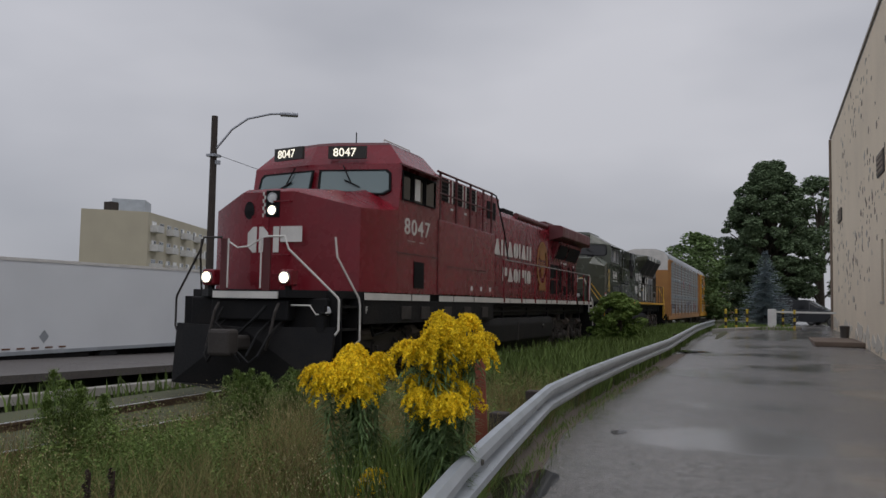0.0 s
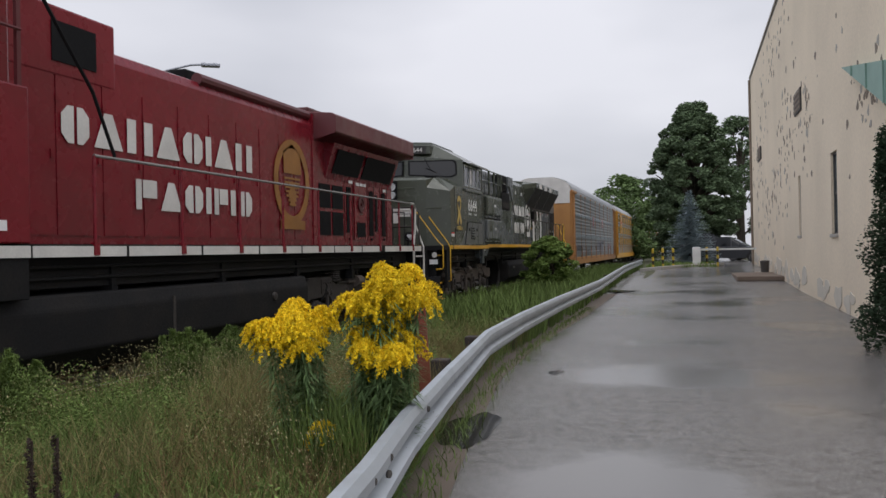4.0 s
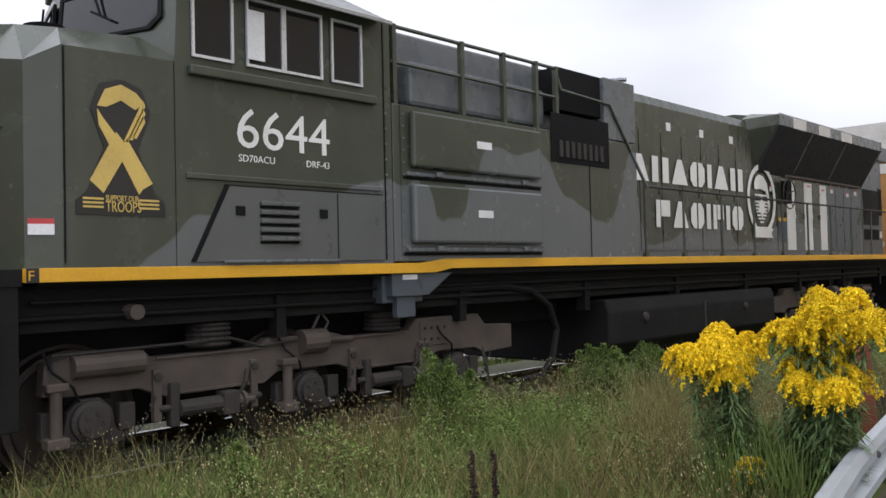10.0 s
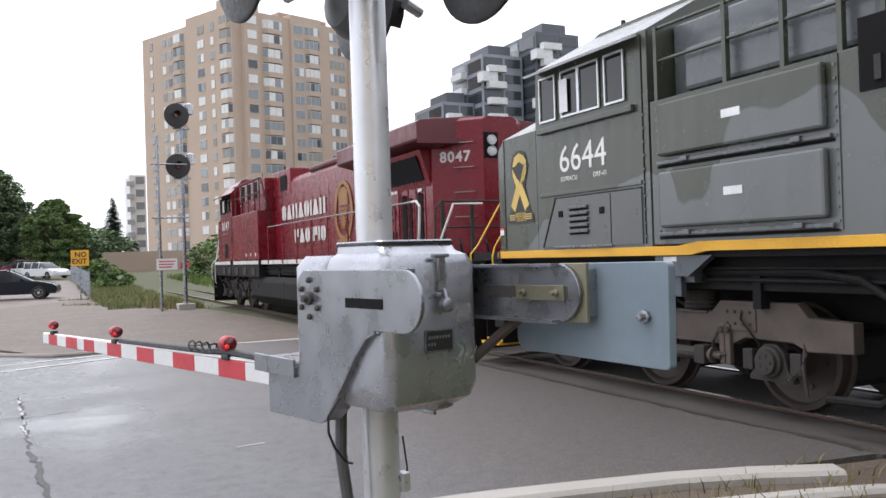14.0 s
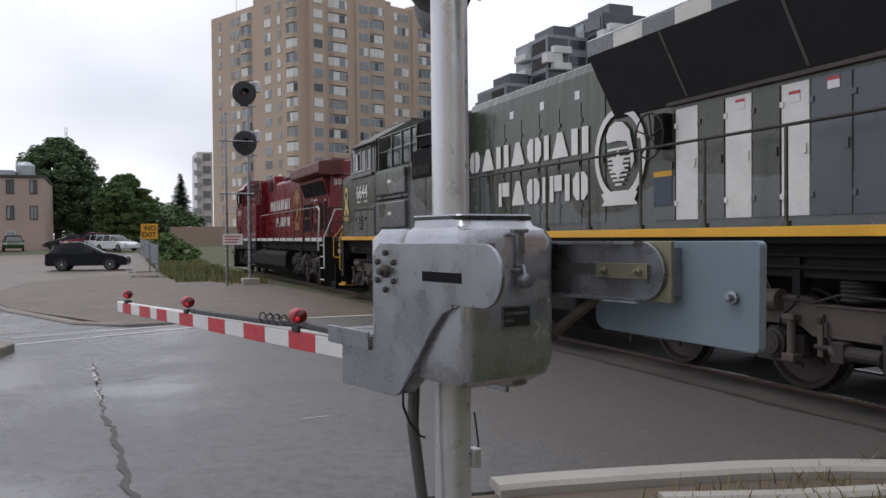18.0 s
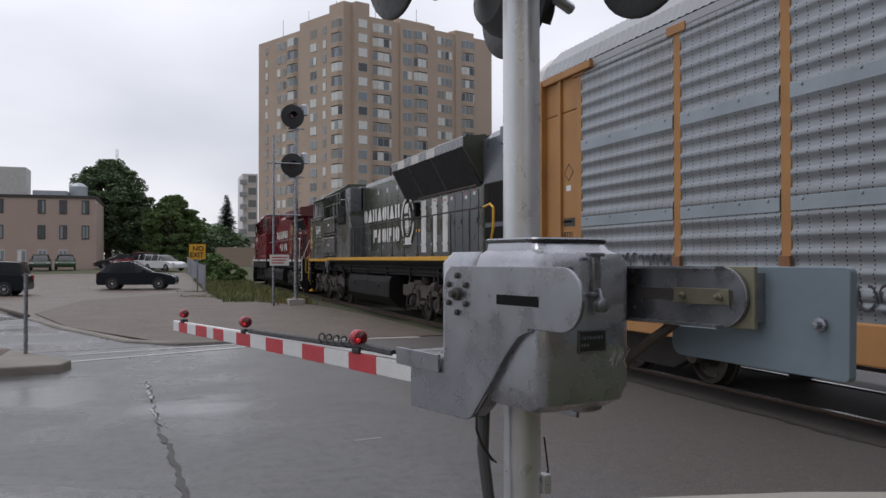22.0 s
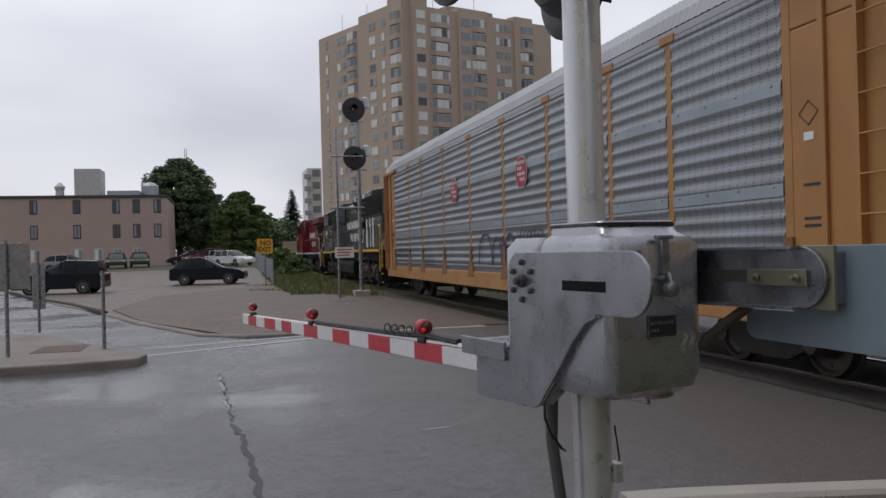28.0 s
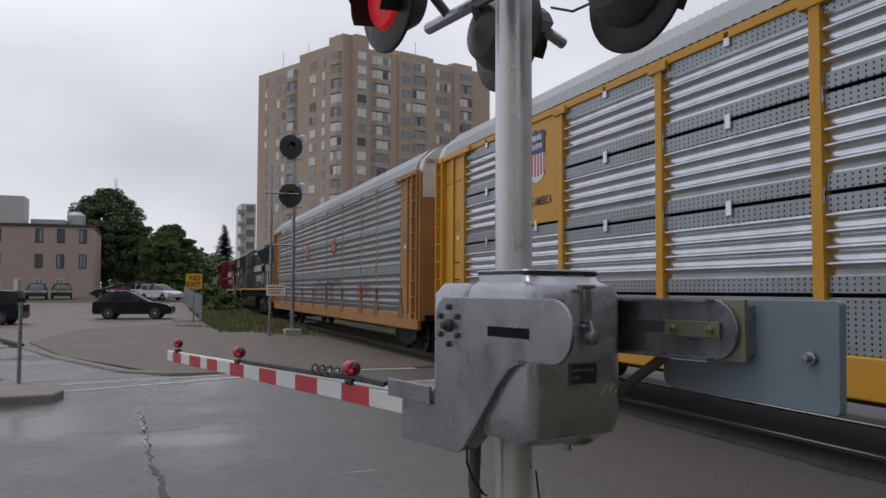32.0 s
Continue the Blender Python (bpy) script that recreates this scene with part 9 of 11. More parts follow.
for x, y, h, bd in ((2.15, -15.5, 1.35, 0), (4.0, -19.6, 1.75, 1), (3.54, -14.96, 1.9, 2)):
    e = thing("sign_post", ("bare grey steel post on the island", "steel post with a narrow grey sign seen from behind", "steel post with a square grey sign seen from behind")[bd], "post", pose(x, y, 0.14))
    part("post", tube(B(), [(0, 0, 0), (0, 0, h)], 0.033, 8), M_GALVP, e, "grey steel post")
    if bd == 1:
        part("sign_back", box(B(), -0.13, 0.13, -0.05, -0.035, 0.5, 1.5, 0.005), M_GALVP, e, "narrow grey sign back")
    if bd == 2:
        part("sign_back", box(B(), -0.35, 0.45, -0.05, -0.035, 1.1, 1.85, 0.005), M_GALVP, e, "square grey sign back")
kerb("parking_stops", [(3.6, -26.6), (5.4, -32.0), (8.2, -39.0), (10.6, -46.0)], 0.16, 0.14, "low timber wheel stops along the lot", 0.05, M_POST)
# chain link fence beside the lot
fe = thing("fence", "grey chain-link fence between lot and track", "fence")
for k in range(12):
    y = -46 - k * 3.0
    x = -2.4 - 0.02 * k
    part("fence_post", tube(B(), [(x, y, land(x, y)), (x, y, land(x, y) + 1.5)], 0.035, 6), M_GALVP, fe)
    if k < 11:
        bm = B()
        for j in range(9):
            z = 0.15 + j * 0.16
            tube(bm, [(x, y, land(x, y) + z), (x - 0.02, y - 3, land(x, y - 3) + z)], 0.006, 4)
        for j in range(20):
            yy = y - j * 0.15
            tube(bm, [(x, yy, land(x, yy) + 0.1), (x, yy - 0.5, land(x, yy) + 1.45)], 0.005, 4)
        part("mesh_panel", bm, M_GALVP, fe, "wire mesh panel")

# ---- beyond the railway: trailer, lamp, apartment block ----
tl = thing("semi_trailer", "long white box semi-trailer parked on the lower street", "trailer", pose(-22, 12.5, -1.25))
part("box_body", box(B(), -2.5, 0, 0, 16.2, 1.0, 4.0, 0.03), mat("white_trailer_skin", (0.66, 0.68, 0.70), 0.5, dark=0.9, scale=0.6), tl, "smooth white box body")
part("lower_rail", box(B(), -2.52, 0.02, 0, 16.2, 0.94, 1.06), M_RACKP, tl, "grey lower rail")
part("upper_rail", box(B(), -2.52, 0.02, 0, 16.2, 3.92, 4.02), M_STRIPE, tl)
for k in range(9):
    part("reflector", box(B(), 0.02, 0.026, 4.2 + k * 0.55, 4.5 + k * 0.55, 1.12, 1.17), M_BROWN, tl, "dark reflector tape")
part("diamond_placard", plate(B(), [(0, -0.22), (0.2, 0), (0, 0.22), (-0.2, 0)], on_side(8.0, 1.5, 0.002), 0.005), M_RACKP, tl, "grey diamond placard")
for y in (1.2, 2.5, 11.0):
    for x in (-0.35, -2.15):
        part("wheel", disc(B(), (x, y, 0.52), (1, 0, 0), [(-0.25, 0.48), (0, 0.5), (0.25, 0.5), (0.26, 0.3)], 22), M_TYRE, tl)
part("chassis", box(B(), -2.1, -0.4, 0.3, 15.8, 0.6, 0.95), M_UNDER, tl)
part("side_skirt", box(B(), -0.1, -0.05, 4.0, 10.0, 0.25, 0.95), M_UNDER, tl, "dark side skirt")
part("landing_leg", box(B(), -0.5, -0.35, 13.5, 13.65, 0.0, 0.9), M_UNDER, tl)
fb = thing("low_white_shed", "long low pale shed roof behind the trailer", "building", pose(-40, 6, -1.3))
part("shed_wall", box(B(), -8, 0, 0, 40, 0, 4.2), M_RACKP, fb)
part("roof_unit", box(B(), -4, -3, 14.2, 15.6, 4.2, 5.2, 0.02), M_DARK, fb, "dark roof unit")
lp = thing("street_lamp", "dark timber pole with a curved lamp arm", "street lamp", pose(-19.9, 26.2, -1.25))
part("pole", disc(B(), (0, 0, 0), (0, 0, 1), [(0, 0.17), (9.9, 0.12)], 12), M_POST, lp, "dark timber pole")
part("lamp_arm", tube(B(), [(0.05, 0, 8.55), (0.6, 0.3, 9.4), (1.1, 0.6, 9.85), (1.8, 1.1, 10.1), (2.2, 1.4, 10.15)], 0.04, 8), M_GALVP, lp, "curved grey lamp arm")
part("lamp_head", box(B(), -0.35, 0.35, -0.14, 0.14, -0.1, 0.05, 0.04, m=Matrix.Translation((2.4, 1.5, 10.15)) @ Matrix.Rotation(radians(33), 4, "Z")), M_GALVP, lp, "flat lamp head")
part("insulator_bracket", box(B(), -0.05, 0.3, -0.05, 0.05, 8.0, 8.15), M_GALVP, lp)
part("wire_tie", box(B(), -0.2, 0.2, -0.2, 0.2, 8.3, 8.4), M_GALVP, lp)
part("service_wire", tube(B(), [(0.1, 0, 8.4), (3.0, 4, 7.2), (8, 11, 6.0)], 0.012, 4), M_CABLE, lp)
ow = thing("overhead_wire", "thin black overhead wires above the street", "wire")
for k, z in enumerate((11.2, 11.9)):
    pts = [(-75 + 70 * f, -48 + 46 * f, z + 2.5 * (2 * f - 1) ** 2 - 1.0 + k * 0.3) for f in [i / 14 for i in range(15)]]
    part("wire", tube(B(), pts, 0.03, 4), M_CABLE, ow)
lq = thing("street_lamp", "timber pole with a lamp arm beyond the crossing", "street lamp", pose(-24.5, -30.3, 0))
part("pole", disc(B(), (0, 0, 0), (0, 0, 1), [(0, 0.17), (12.2, 0.11)], 12), M_POST, lq, "dark timber pole")
part("lamp_arm", tube(B(), [(-0.1, 0.05, 10.2), (-0.7, 0.5, 11.0), (-1.4, 1.1, 11.5), (-2.3, 1.8, 11.6)], 0.045, 8), M_GALVP, lq, "curved grey lamp arm")
part("lamp_head", box(B(), -0.4, 0.4, -0.15, 0.15, -0.08, 0.06, 0.04, m=Matrix.Translation((-2.5, 1.95, 11.6)) @ Matrix.Rotation(radians(-39), 4, "Z")), M_GALVP, lq, "flat lamp head")
ub = thing("utility_pole", "far dark timber utility pole", "pole", pose(-62, -36, 0))
part("pole", disc(B(), (0, 0, 0), (0, 0, 1), [(0, 0.16), (11, 0.1)], 10), M_POST, ub)
part("crossarm", box(B(), -1.2, 1.2, -0.06, 0.06, 10.2, 10.35), M_POST, ub)


def facade_windows(parent, m, cols, floors, z0, dz, w, h, frame_mat, pane_mats, r, bow=0.0):
    """Rows of windows on the plane of m (x along the wall, y up, z out)."""
    for f in range(floors):
        for c in cols:
            q = m @ Matrix.Translation((c - w / 2, z0 + f * dz, 0.0))
            wn_ = part("window", plate(B(), rect(0, 0, w, h), q, 0.05 + bow), frame_mat, parent)
            part("pane", plate(B(), rect(0.1, 0.12, w / 2 - 0.04, h - 0.12), q @ Matrix.Translation((0, 0, 0.052 + bow)), 0.01), pane_mats[r.randrange(len(pane_mats))], wn_)
            part("pane", plate(B(), rect(w / 2 + 0.04, 0.12, w - 0.1, h - 0.12), q @ Matrix.Translation((0, 0, 0.052 + bow)), 0.01), pane_mats[r.randrange(len(pane_mats))], wn_)


M_TAN = mat("tan_brick", (0.51, 0.40, 0.32), 0.9, dark=0.85, scale=0.15, fine=6, bump=0.2, bump_scale=14)
# tan brick with shade put into its colour; also on roof house and shed
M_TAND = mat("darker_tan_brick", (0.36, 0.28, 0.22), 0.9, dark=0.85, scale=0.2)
M_WHF = mat("pale_window_frame", (0.55, 0.54, 0.52), 0.6)
# curtain colour with the pane's sky reflection painted in
M_CURT = mat("pale_curtain", (0.76, 0.76, 0.74), 0.5)
M_BLIND = mat("grey_blind", (0.30, 0.29, 0.27), 0.6)
M_GLZ = glass("facade_glass", (0.20, 0.23, 0.25), 0.08)
M_GLZD = glass("dark_facade_glass", (0.035, 0.042, 0.05), 0.08)
rw = random.Random(11)


def upright(a, b, z=0.0):
    """The plane of a wall that runs from a to b, seen with a on the left."""
    a, b = Vector(a), Vector(b)
    d = (b - a).normalized()
    return Matrix(((d.x, 0, d.y, a.x), (d.y, 0, -d.x, a.y), (0, 1, 0, z), (0, 0, 0, 1)))


tw = thing("apartment_tower", "tall tan brick apartment tower with bowed window bays", "apartment tower")
C, LE, RE = Vector((-34.7, -152.5)), Vector((-20.75, -181.5)), Vector((-67.5, -163.0))
far = LE + RE - C
mL, mR = upright(LE, C), upright(C, RE)
# left front steps back twice, so that its outline is not one plane
part("tower_wall", prism(B(), [C, LE, far, RE], "z", 0, 48.2), M_TAN, tw, "tan brick walls")
for m, x0, x1, out, top in ((mL, 16.0, 32.5, 0.9, 49.2), (mL, 27.0, 32.4, 1.8, 50.2), (mR, -0.3, 3.6, 1.2, 50.2), (mR, 10.2, 18.2, 0.5, 48.9), (mR, 24.0, 29.6, 0.5, 48.9)):
    bm = B()
    loft(bm, [[m @ Vector((x, z, o)) for x, o in ((x0, -1.5), (x0 + 0.5, out), (x1 - 0.5, out), (x1, -1.5))] for z in (0.0, top)])
    part("bay", bm, M_TAN, tw, "projecting brick bay")
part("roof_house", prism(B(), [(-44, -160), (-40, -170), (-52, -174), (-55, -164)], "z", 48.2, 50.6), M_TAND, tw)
for k in range(5):
    q = C.lerp(LE if k < 3 else RE, 0.15 + 0.28 * (k % 3))
    part("roof_mast", tube(B(), [(q.x, q.y, 48.2), (q.x, q.y, 51.5)], 0.06, 4), M_GALVP, tw)
# columns: place along the wall, width, how far out, number of panes
COLS_L = ((3.2, 1.0, 0.0, 1), (7.8, 1.3, 0.0, 1), (9.8, 1.3, 0.0, 1), (12.8, 3.6, 0.0, 3), (21.2, 2.1, 0.9, 2), (24.8, 1.1, 0.9, 1), (29.9, 3.4, 1.8, 3))
COLS_R = ((1.6, 2.0, 1.2, 1), (6.7, 4.4, 0.0, 3), (12.3, 2.1, 0.5, 2), (15.5, 3.4, 0.5, 3), (20.9, 1.8, 0.0, 2), (22.9, 1.7, 0.0, 2), (27.5, 3.4, 0.5, 3))
shapes = {}
HW = 1.68


def shared(key, make, q, parent):
    """The first piece of a kind, or another on its mesh."""
    if key not in shapes:
        shapes[key] = make()
        shapes[key].parent = parent
        shapes[key].matrix_basis = q
        return shapes[key]
    return again(shapes[key], q, parent)


for m, cols in ((mL, COLS_L), (mR, COLS_R)):
    for c, w, out, n in cols:
        bow = 0.55 if n == 3 else 0.06
        plan = [(0, 0), (w * 0.2, bow), (w * 0.8, bow), (w, 0)] if n == 3 else [(0, 0), (0, bow), (w, bow), (w, 0)]
        # facets that carry panes: start, end
        facets = [(plan[0], plan[1], 1), (plan[1], plan[2], 2), (plan[2], plan[3], 1)] if n == 3 else [(plan[1], plan[2], n)]
        for f in range(17):
            q = m @ Matrix.Translation((c - w / 2, 1.42 + f * 2.745, out))
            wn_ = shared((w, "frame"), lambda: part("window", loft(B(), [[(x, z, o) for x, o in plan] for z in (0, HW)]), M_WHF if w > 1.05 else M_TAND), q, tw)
            if n == 3:
                shared((w, "sill"), lambda: part("sill", loft(B(), [[(x, z, o * 1.12 + (0.05 if o else 0)) for x, o in plan] for z in (-0.9, -0.02)]), M_TAN, None, "bowed brick spandrel"), Matrix.Identity(4), wn_)
            mood = rw.randrange(4)
            for (xa, oa), (xb, ob_), k_ in facets:
                ln = math.hypot(xb - xa, ob_ - oa)
                ux, uo = (xb - xa) / ln, (ob_ - oa) / ln
                fm = Matrix(((ux, 0, -uo, xa), (0, 1, 0, 0), (uo, 0, ux, oa), (0, 0, 0, 1)))
                for k in range(k_):
                    tint = ((M_CURT, M_CURT, M_GLZ), (M_GLZ, M_GLZD, M_GLZ), (M_GLZ, M_CURT, M_GLZD), (M_BLIND, M_GLZ, M_BLIND))[mood][rw.randrange(3)]
                    x0, x1 = ln * k / k_ + 0.06, ln * (k + 1) / k_ - 0.06
                    shared((w, round(xa, 2), k, tint.name), lambda: part("pane", plate(B(), rect(x0, 0.09, x1, HW - 0.09), fm, 0.03), tint), Matrix.Identity(4), wn_)
gt = thing("glass_tower", "dark and white stepped modern tower far away", "tower")
M_DKCL = mat("dark_cladding", (0.10, 0.11, 0.13), 0.4)
M_WHCL = mat("white_cladding", (0.72, 0.72, 0.73), 0.6)


M_GRCL = mat("grey_cladding", (0.26, 0.28, 0.32), 0.45, dark=0.8, scale=0.4)
units = {}


def unit(name, material, parent, x0, x1, y0, y1, z0, z1):
    """A block of one shared unit mesh, placed and sized."""
    q = Matrix.Translation((x0, y0, z0)) @ Matrix.Diagonal((x1 - x0, y1 - y0, z1 - z0, 1))
    key = (name, material.name)
    if key not in units:
        units[key] = part(name, box(B(), 0, 1, 0, 1, 0, 1), material, parent)
        units[key].matrix_basis = q
        return units[key]
    return again(units[key], q, parent)


def block(parent, x, y, w, z, material, floors, white):
    """A tower wing: half of each face glazed, half a stack of white balconies."""
    d = 13.0
    part("tower_block", box(B(), x - w, x, y - d, y, 0, z, 0.05), material, parent)
    part("roof_house", box(B(), x - w * 0.8, x - w * 0.25, y - d * 0.7, y - 1.5, z, z + 2.2, 0.05), M_DKCL, parent)
    for f in range(floors):
        zz = z - 3.3 - f * 3.1
        unit("window", M_GLZD, parent, x - w * 0.94, x - w * 0.56, y, y + 0.1, zz + 0.9, zz + 2.6)
        unit("window", M_GLZD, parent, x - w * 0.5, x - 0.3, y, y + 0.1, zz + 0.2, zz + 2.7)
        unit("balcony", M_WHCL, parent, x - w * 0.5, x - w * 0.08, y + 0.1, y + 1.5, zz - 0.3, zz + 0.95)
        if f % 3 == 1:
            unit("balcony", M_WHCL, parent, x - w * 0.3, x + 0.6, y - 1.0, y + 1.2, zz + 0.95, zz + 2.8)
        unit("window", M_GLZD, parent, x, x + 0.1, y - d * 0.45, y - 0.6, zz + 0.3, zz + 2.5)
        unit("balcony", M_WHCL if white else M_GRCL, parent, x + 0.1, x + 1.4, y - d * 0.85, y - d * 0.48, zz - 0.3, zz + 0.95)
        unit("window", M_GLZ, parent, x, x + 0.1, y - d * 0.9, y - d * 0.5, zz + 0.95, zz + 2.6)


block(gt, -70.5, -142, 7, 31, M_GRCL, 8, False)
block(gt, -77.6, -138.5, 9, 40, M_GRCL, 11, True)
block(gt, -87, -134, 10, 44, M_DKCL, 12, True)
block(gt, -97.5, -127, 10, 37, M_WHCL, 10, True)
bt = thing("balcony_tower", "pale tower with stacked balconies beyond the street", "tower")
block(bt, -112, -93, 12, 31, M_WHCL, 9, True)
block(bt, -124.5, -93, 6, 26, M_WHCL, 7, True)
wt = thing("white_tower", "pale high-rise with balconies far along the track", "tower")
part("tower_block", box(B(), -22.7, -19.2, -212, -200, 0, 22), M_WHCL, wt)
for f in range(7):
    part("balcony", box(B(), -20.0, -18.5, -200.0, -199.0, 2 + f * 2.9, 3.1 + f * 2.9), M_RACKP, wt)
    part("window", box(B(), -22.3, -20.5, -199.99, -199.9, 2.6 + f * 2.9, 4.2 + f * 2.9), M_GLZ, wt)
rm = thing("radio_mast", "thin lattice radio mast far behind the trees", "mast", pose(12.6, -300, 0))
for k in range(3):
    part("leg", tube(B(), [(0.5 * math.cos(k * 2.094), 0.5 * math.sin(k * 2.094), 0), (0.4 * math.cos(k * 2.094), 0.4 * math.sin(k * 2.094), 39)], 0.09, 5), M_GALVP, rm)
for k in range(13):
    part("brace", tube(B(), [(0.45, 0, 3.0 * k), (-0.25, 0.4, 3.0 * k + 1.5), (-0.25, -0.4, 3.0 * k + 3.0)], 0.06, 4), M_GALVP, rm)
lb = thing("office_building", "low beige office building with small windows behind the lot", "building")
M_BEIGE = mat("beige_render", (0.45, 0.345, 0.295), 0.85, dark=0.85, scale=0.3)
zl = land(12, -97)
part("office_wall", box(B(), 6.3, 42, -112, -97, zl - 0.2, 8.3), M_BEIGE, lb)
part("cornice", box(B(), 6.2, 42.1, -112.1, -96.85, 8.3, 8.6, 0.02), M_WFRAME, lb, "dark roof edge")
part("roof_house", box(B(), 13.8, 16.6, -106, -102, 8.6, 12.0, 0.03), M_WHF, lb)
part("roof_tank", disc(B(), (8.6, -104, 8.6), (0, 0, 1), [(0, 1.0), (1.5, 1.0), (1.9, 0.5), (2.0, 0)], 16), M_RACKP, lb)
part("roof_drum", box(B(), 9.5, 13, -108, -101, 8.6, 9.4, 0.05), M_RACKP, lb)
part("roof_vent", disc(B(), (18.3, -103, 8.6), (0, 0, 1), [(0, 0.5), (0.9, 0.45), (1.4, 0.6), (1.9, 0.1)], 12), M_WHF, lb)
mo = upright((42, -97), (6.3, -97))
facade_windows(lb, mo, [35.7 - 1.0, 35.7 - 3.2, 35.7 - 5.3, 35.7 - 9.3, 35.7 - 13.6, 35.7 - 19, 35.7 - 24], 2, zl + 3.2, 2.7, 0.75, 1.5, M_WFRAME, [M_GLZ, M_GLZD], rw)
facade_windows(lb, mo, [35.7 - 3.2, 35.7 - 5.2, 35.7 - 7.2, 35.7 - 9.2, 35.7 - 14], 1, zl + 0.7, 2.7, 0.9, 1.4, M_WHF, [M_CURT, M_GLZ], rw)
ap = thing("apartment_block", "five-storey beige apartment block beyond the street", "apartment block")
part("block_wall", prism(B(), [(-92.4, 91.4), (-85.7, 97.7), (-97.0, 127.2), (-104, 120)], "z", -1.3, 14.3), mat("pale_brick", (0.42, 0.38, 0.29), 0.85, dark=0.85, scale=0.3), ap)
part("roof_house", prism(B(), [(-93.0, 98), (-89.5, 101.2), (-92.5, 106), (-96, 103)], "z", 14.3, 16.6), M_RACKP, ap)
part("chimney", box(B(), -91.2, -89.8, 94.5, 96, 14.3, 15.6), M_POST, ap)
ma = upright((-85.7, 97.7), (-97.0, 127.2))
facade_windows(ap, ma, [2.5 + 3.3 * k for k in range(9)], 5, 0.2, 2.85, 1.9, 1.5, M_WHF, [M_GLZD, M_GLZ, M_CURT], rw)
for k in range(4):
    for f in range(5):
        q = ma @ Matrix.Translation((1.0 + 7 * k, 0.0 + f * 2.85, 0))
        part("balcony", plate(B(), rect(0, 0, 2.6, 1.0), q, 1.2), M_WHF, ap)


# ---- trees and weeds ----
M_BARK = mat("bark", (0.075, 0.06, 0.045), 0.9, dark=0.6, scale=6)


def leafy(name, color, k=0.35):
    m = mat(name, color, 0.75, dark=0.6, scale=1.5, fine=12, bump=0, island=k)
    b = m.node_tree.nodes["Principled BSDF"]
    b.inputs["Specular IOR Level"].default_value = 0.2
    return m


M_LEAF = leafy("broad_leaves", (0.12, 0.17, 0.09), 0.45)
M_LEAF2 = leafy("fresh_leaves", (0.125, 0.185, 0.068))
M_SPRUCE = leafy("blue_spruce_needles", (0.35, 0.415, 0.44), 0.3)
M_SPRDK = leafy("dark_spruce_needles", (0.062, 0.088, 0.07), 0.3)
M_JUNI = leafy("dark_juniper", (0.035, 0.058, 0.03), 0.4)
M_GRASS = leafy("green_grass", (0.125, 0.18, 0.05), 0.4)
M_GRASSB = leafy("bright_grass", (0.16, 0.235, 0.06), 0.35)
M_DRY = leafy("dry_seed_grass", (0.22, 0.19, 0.08), 0.4)
M_REDGR = leafy("reddish_grass", (0.19, 0.13, 0.06), 0.4)
M_WEED = leafy("weed_leaves", (0.13, 0.185, 0.048), 0.4)
M_SPECK = leafy("pale_seed_heads", (0.36, 0.32, 0.17), 0.45)
M_GOLDF = leafy("goldenrod_florets", (0.88, 0.62, 0.02), 0.3)
M_GSTEM = leafy("goldenrod_leaves", (0.125, 0.195, 0.075), 0.35)
M_BUSH = leafy("pale_bush_leaves", (0.23, 0.33, 0.15), 0.35)
M_LOTG = leafy("dull_lot_grass", (0.155, 0.18, 0.075), 0.4)
M_DOCK = mat("brown_dock_seed", (0.035, 0.02, 0.014), 0.9, island=0.3)


def mesh_of(name, vs, fs, material, parent=None, label=""):
    me = bpy.data.meshes.new(name)
    me.from_pydata(vs, [], fs)
    me.materials.append(material)
    ob = new(name, me)
    if parent is not None:
        ob.parent = parent
    if label:
        ob["label"] = label
    return ob


def leaves(r, centres, per, spread, size, flat=0.6):
    """Many small folded leaves round the centres."""
    vs, fs = [], []
    for c, s in centres:
        n = int(per * s)
        d = r.normal(0, 1, (n, 3))
        d /= np.linalg.norm(d, axis=1)[:, None] + 1e-6
        rad = spread * s * r.uniform(0.35, 1.0, n) ** 0.5
        for k in range(n):
            p = np.array(c) + d[k] * rad[k] * np.array((1, 1, flat))
            a = r.uniform(0, 6.28)
            t = np.array((math.cos(a), math.sin(a), r.uniform(-0.6, 0.4)))
            u = np.cross(t, r.normal(0, 1, 3))
            u /= np.linalg.norm(u) + 1e-6
            q = size * r.uniform(0.6, 1.4)
            b0 = len(vs)
            vs += [tuple(p - t * q), tuple(p + u * q * 0.55), tuple(p + t * q), tuple(p - u * q * 0.55)]
            fs.append((b0, b0 + 1, b0 + 2, b0 + 3))
    return vs, fs


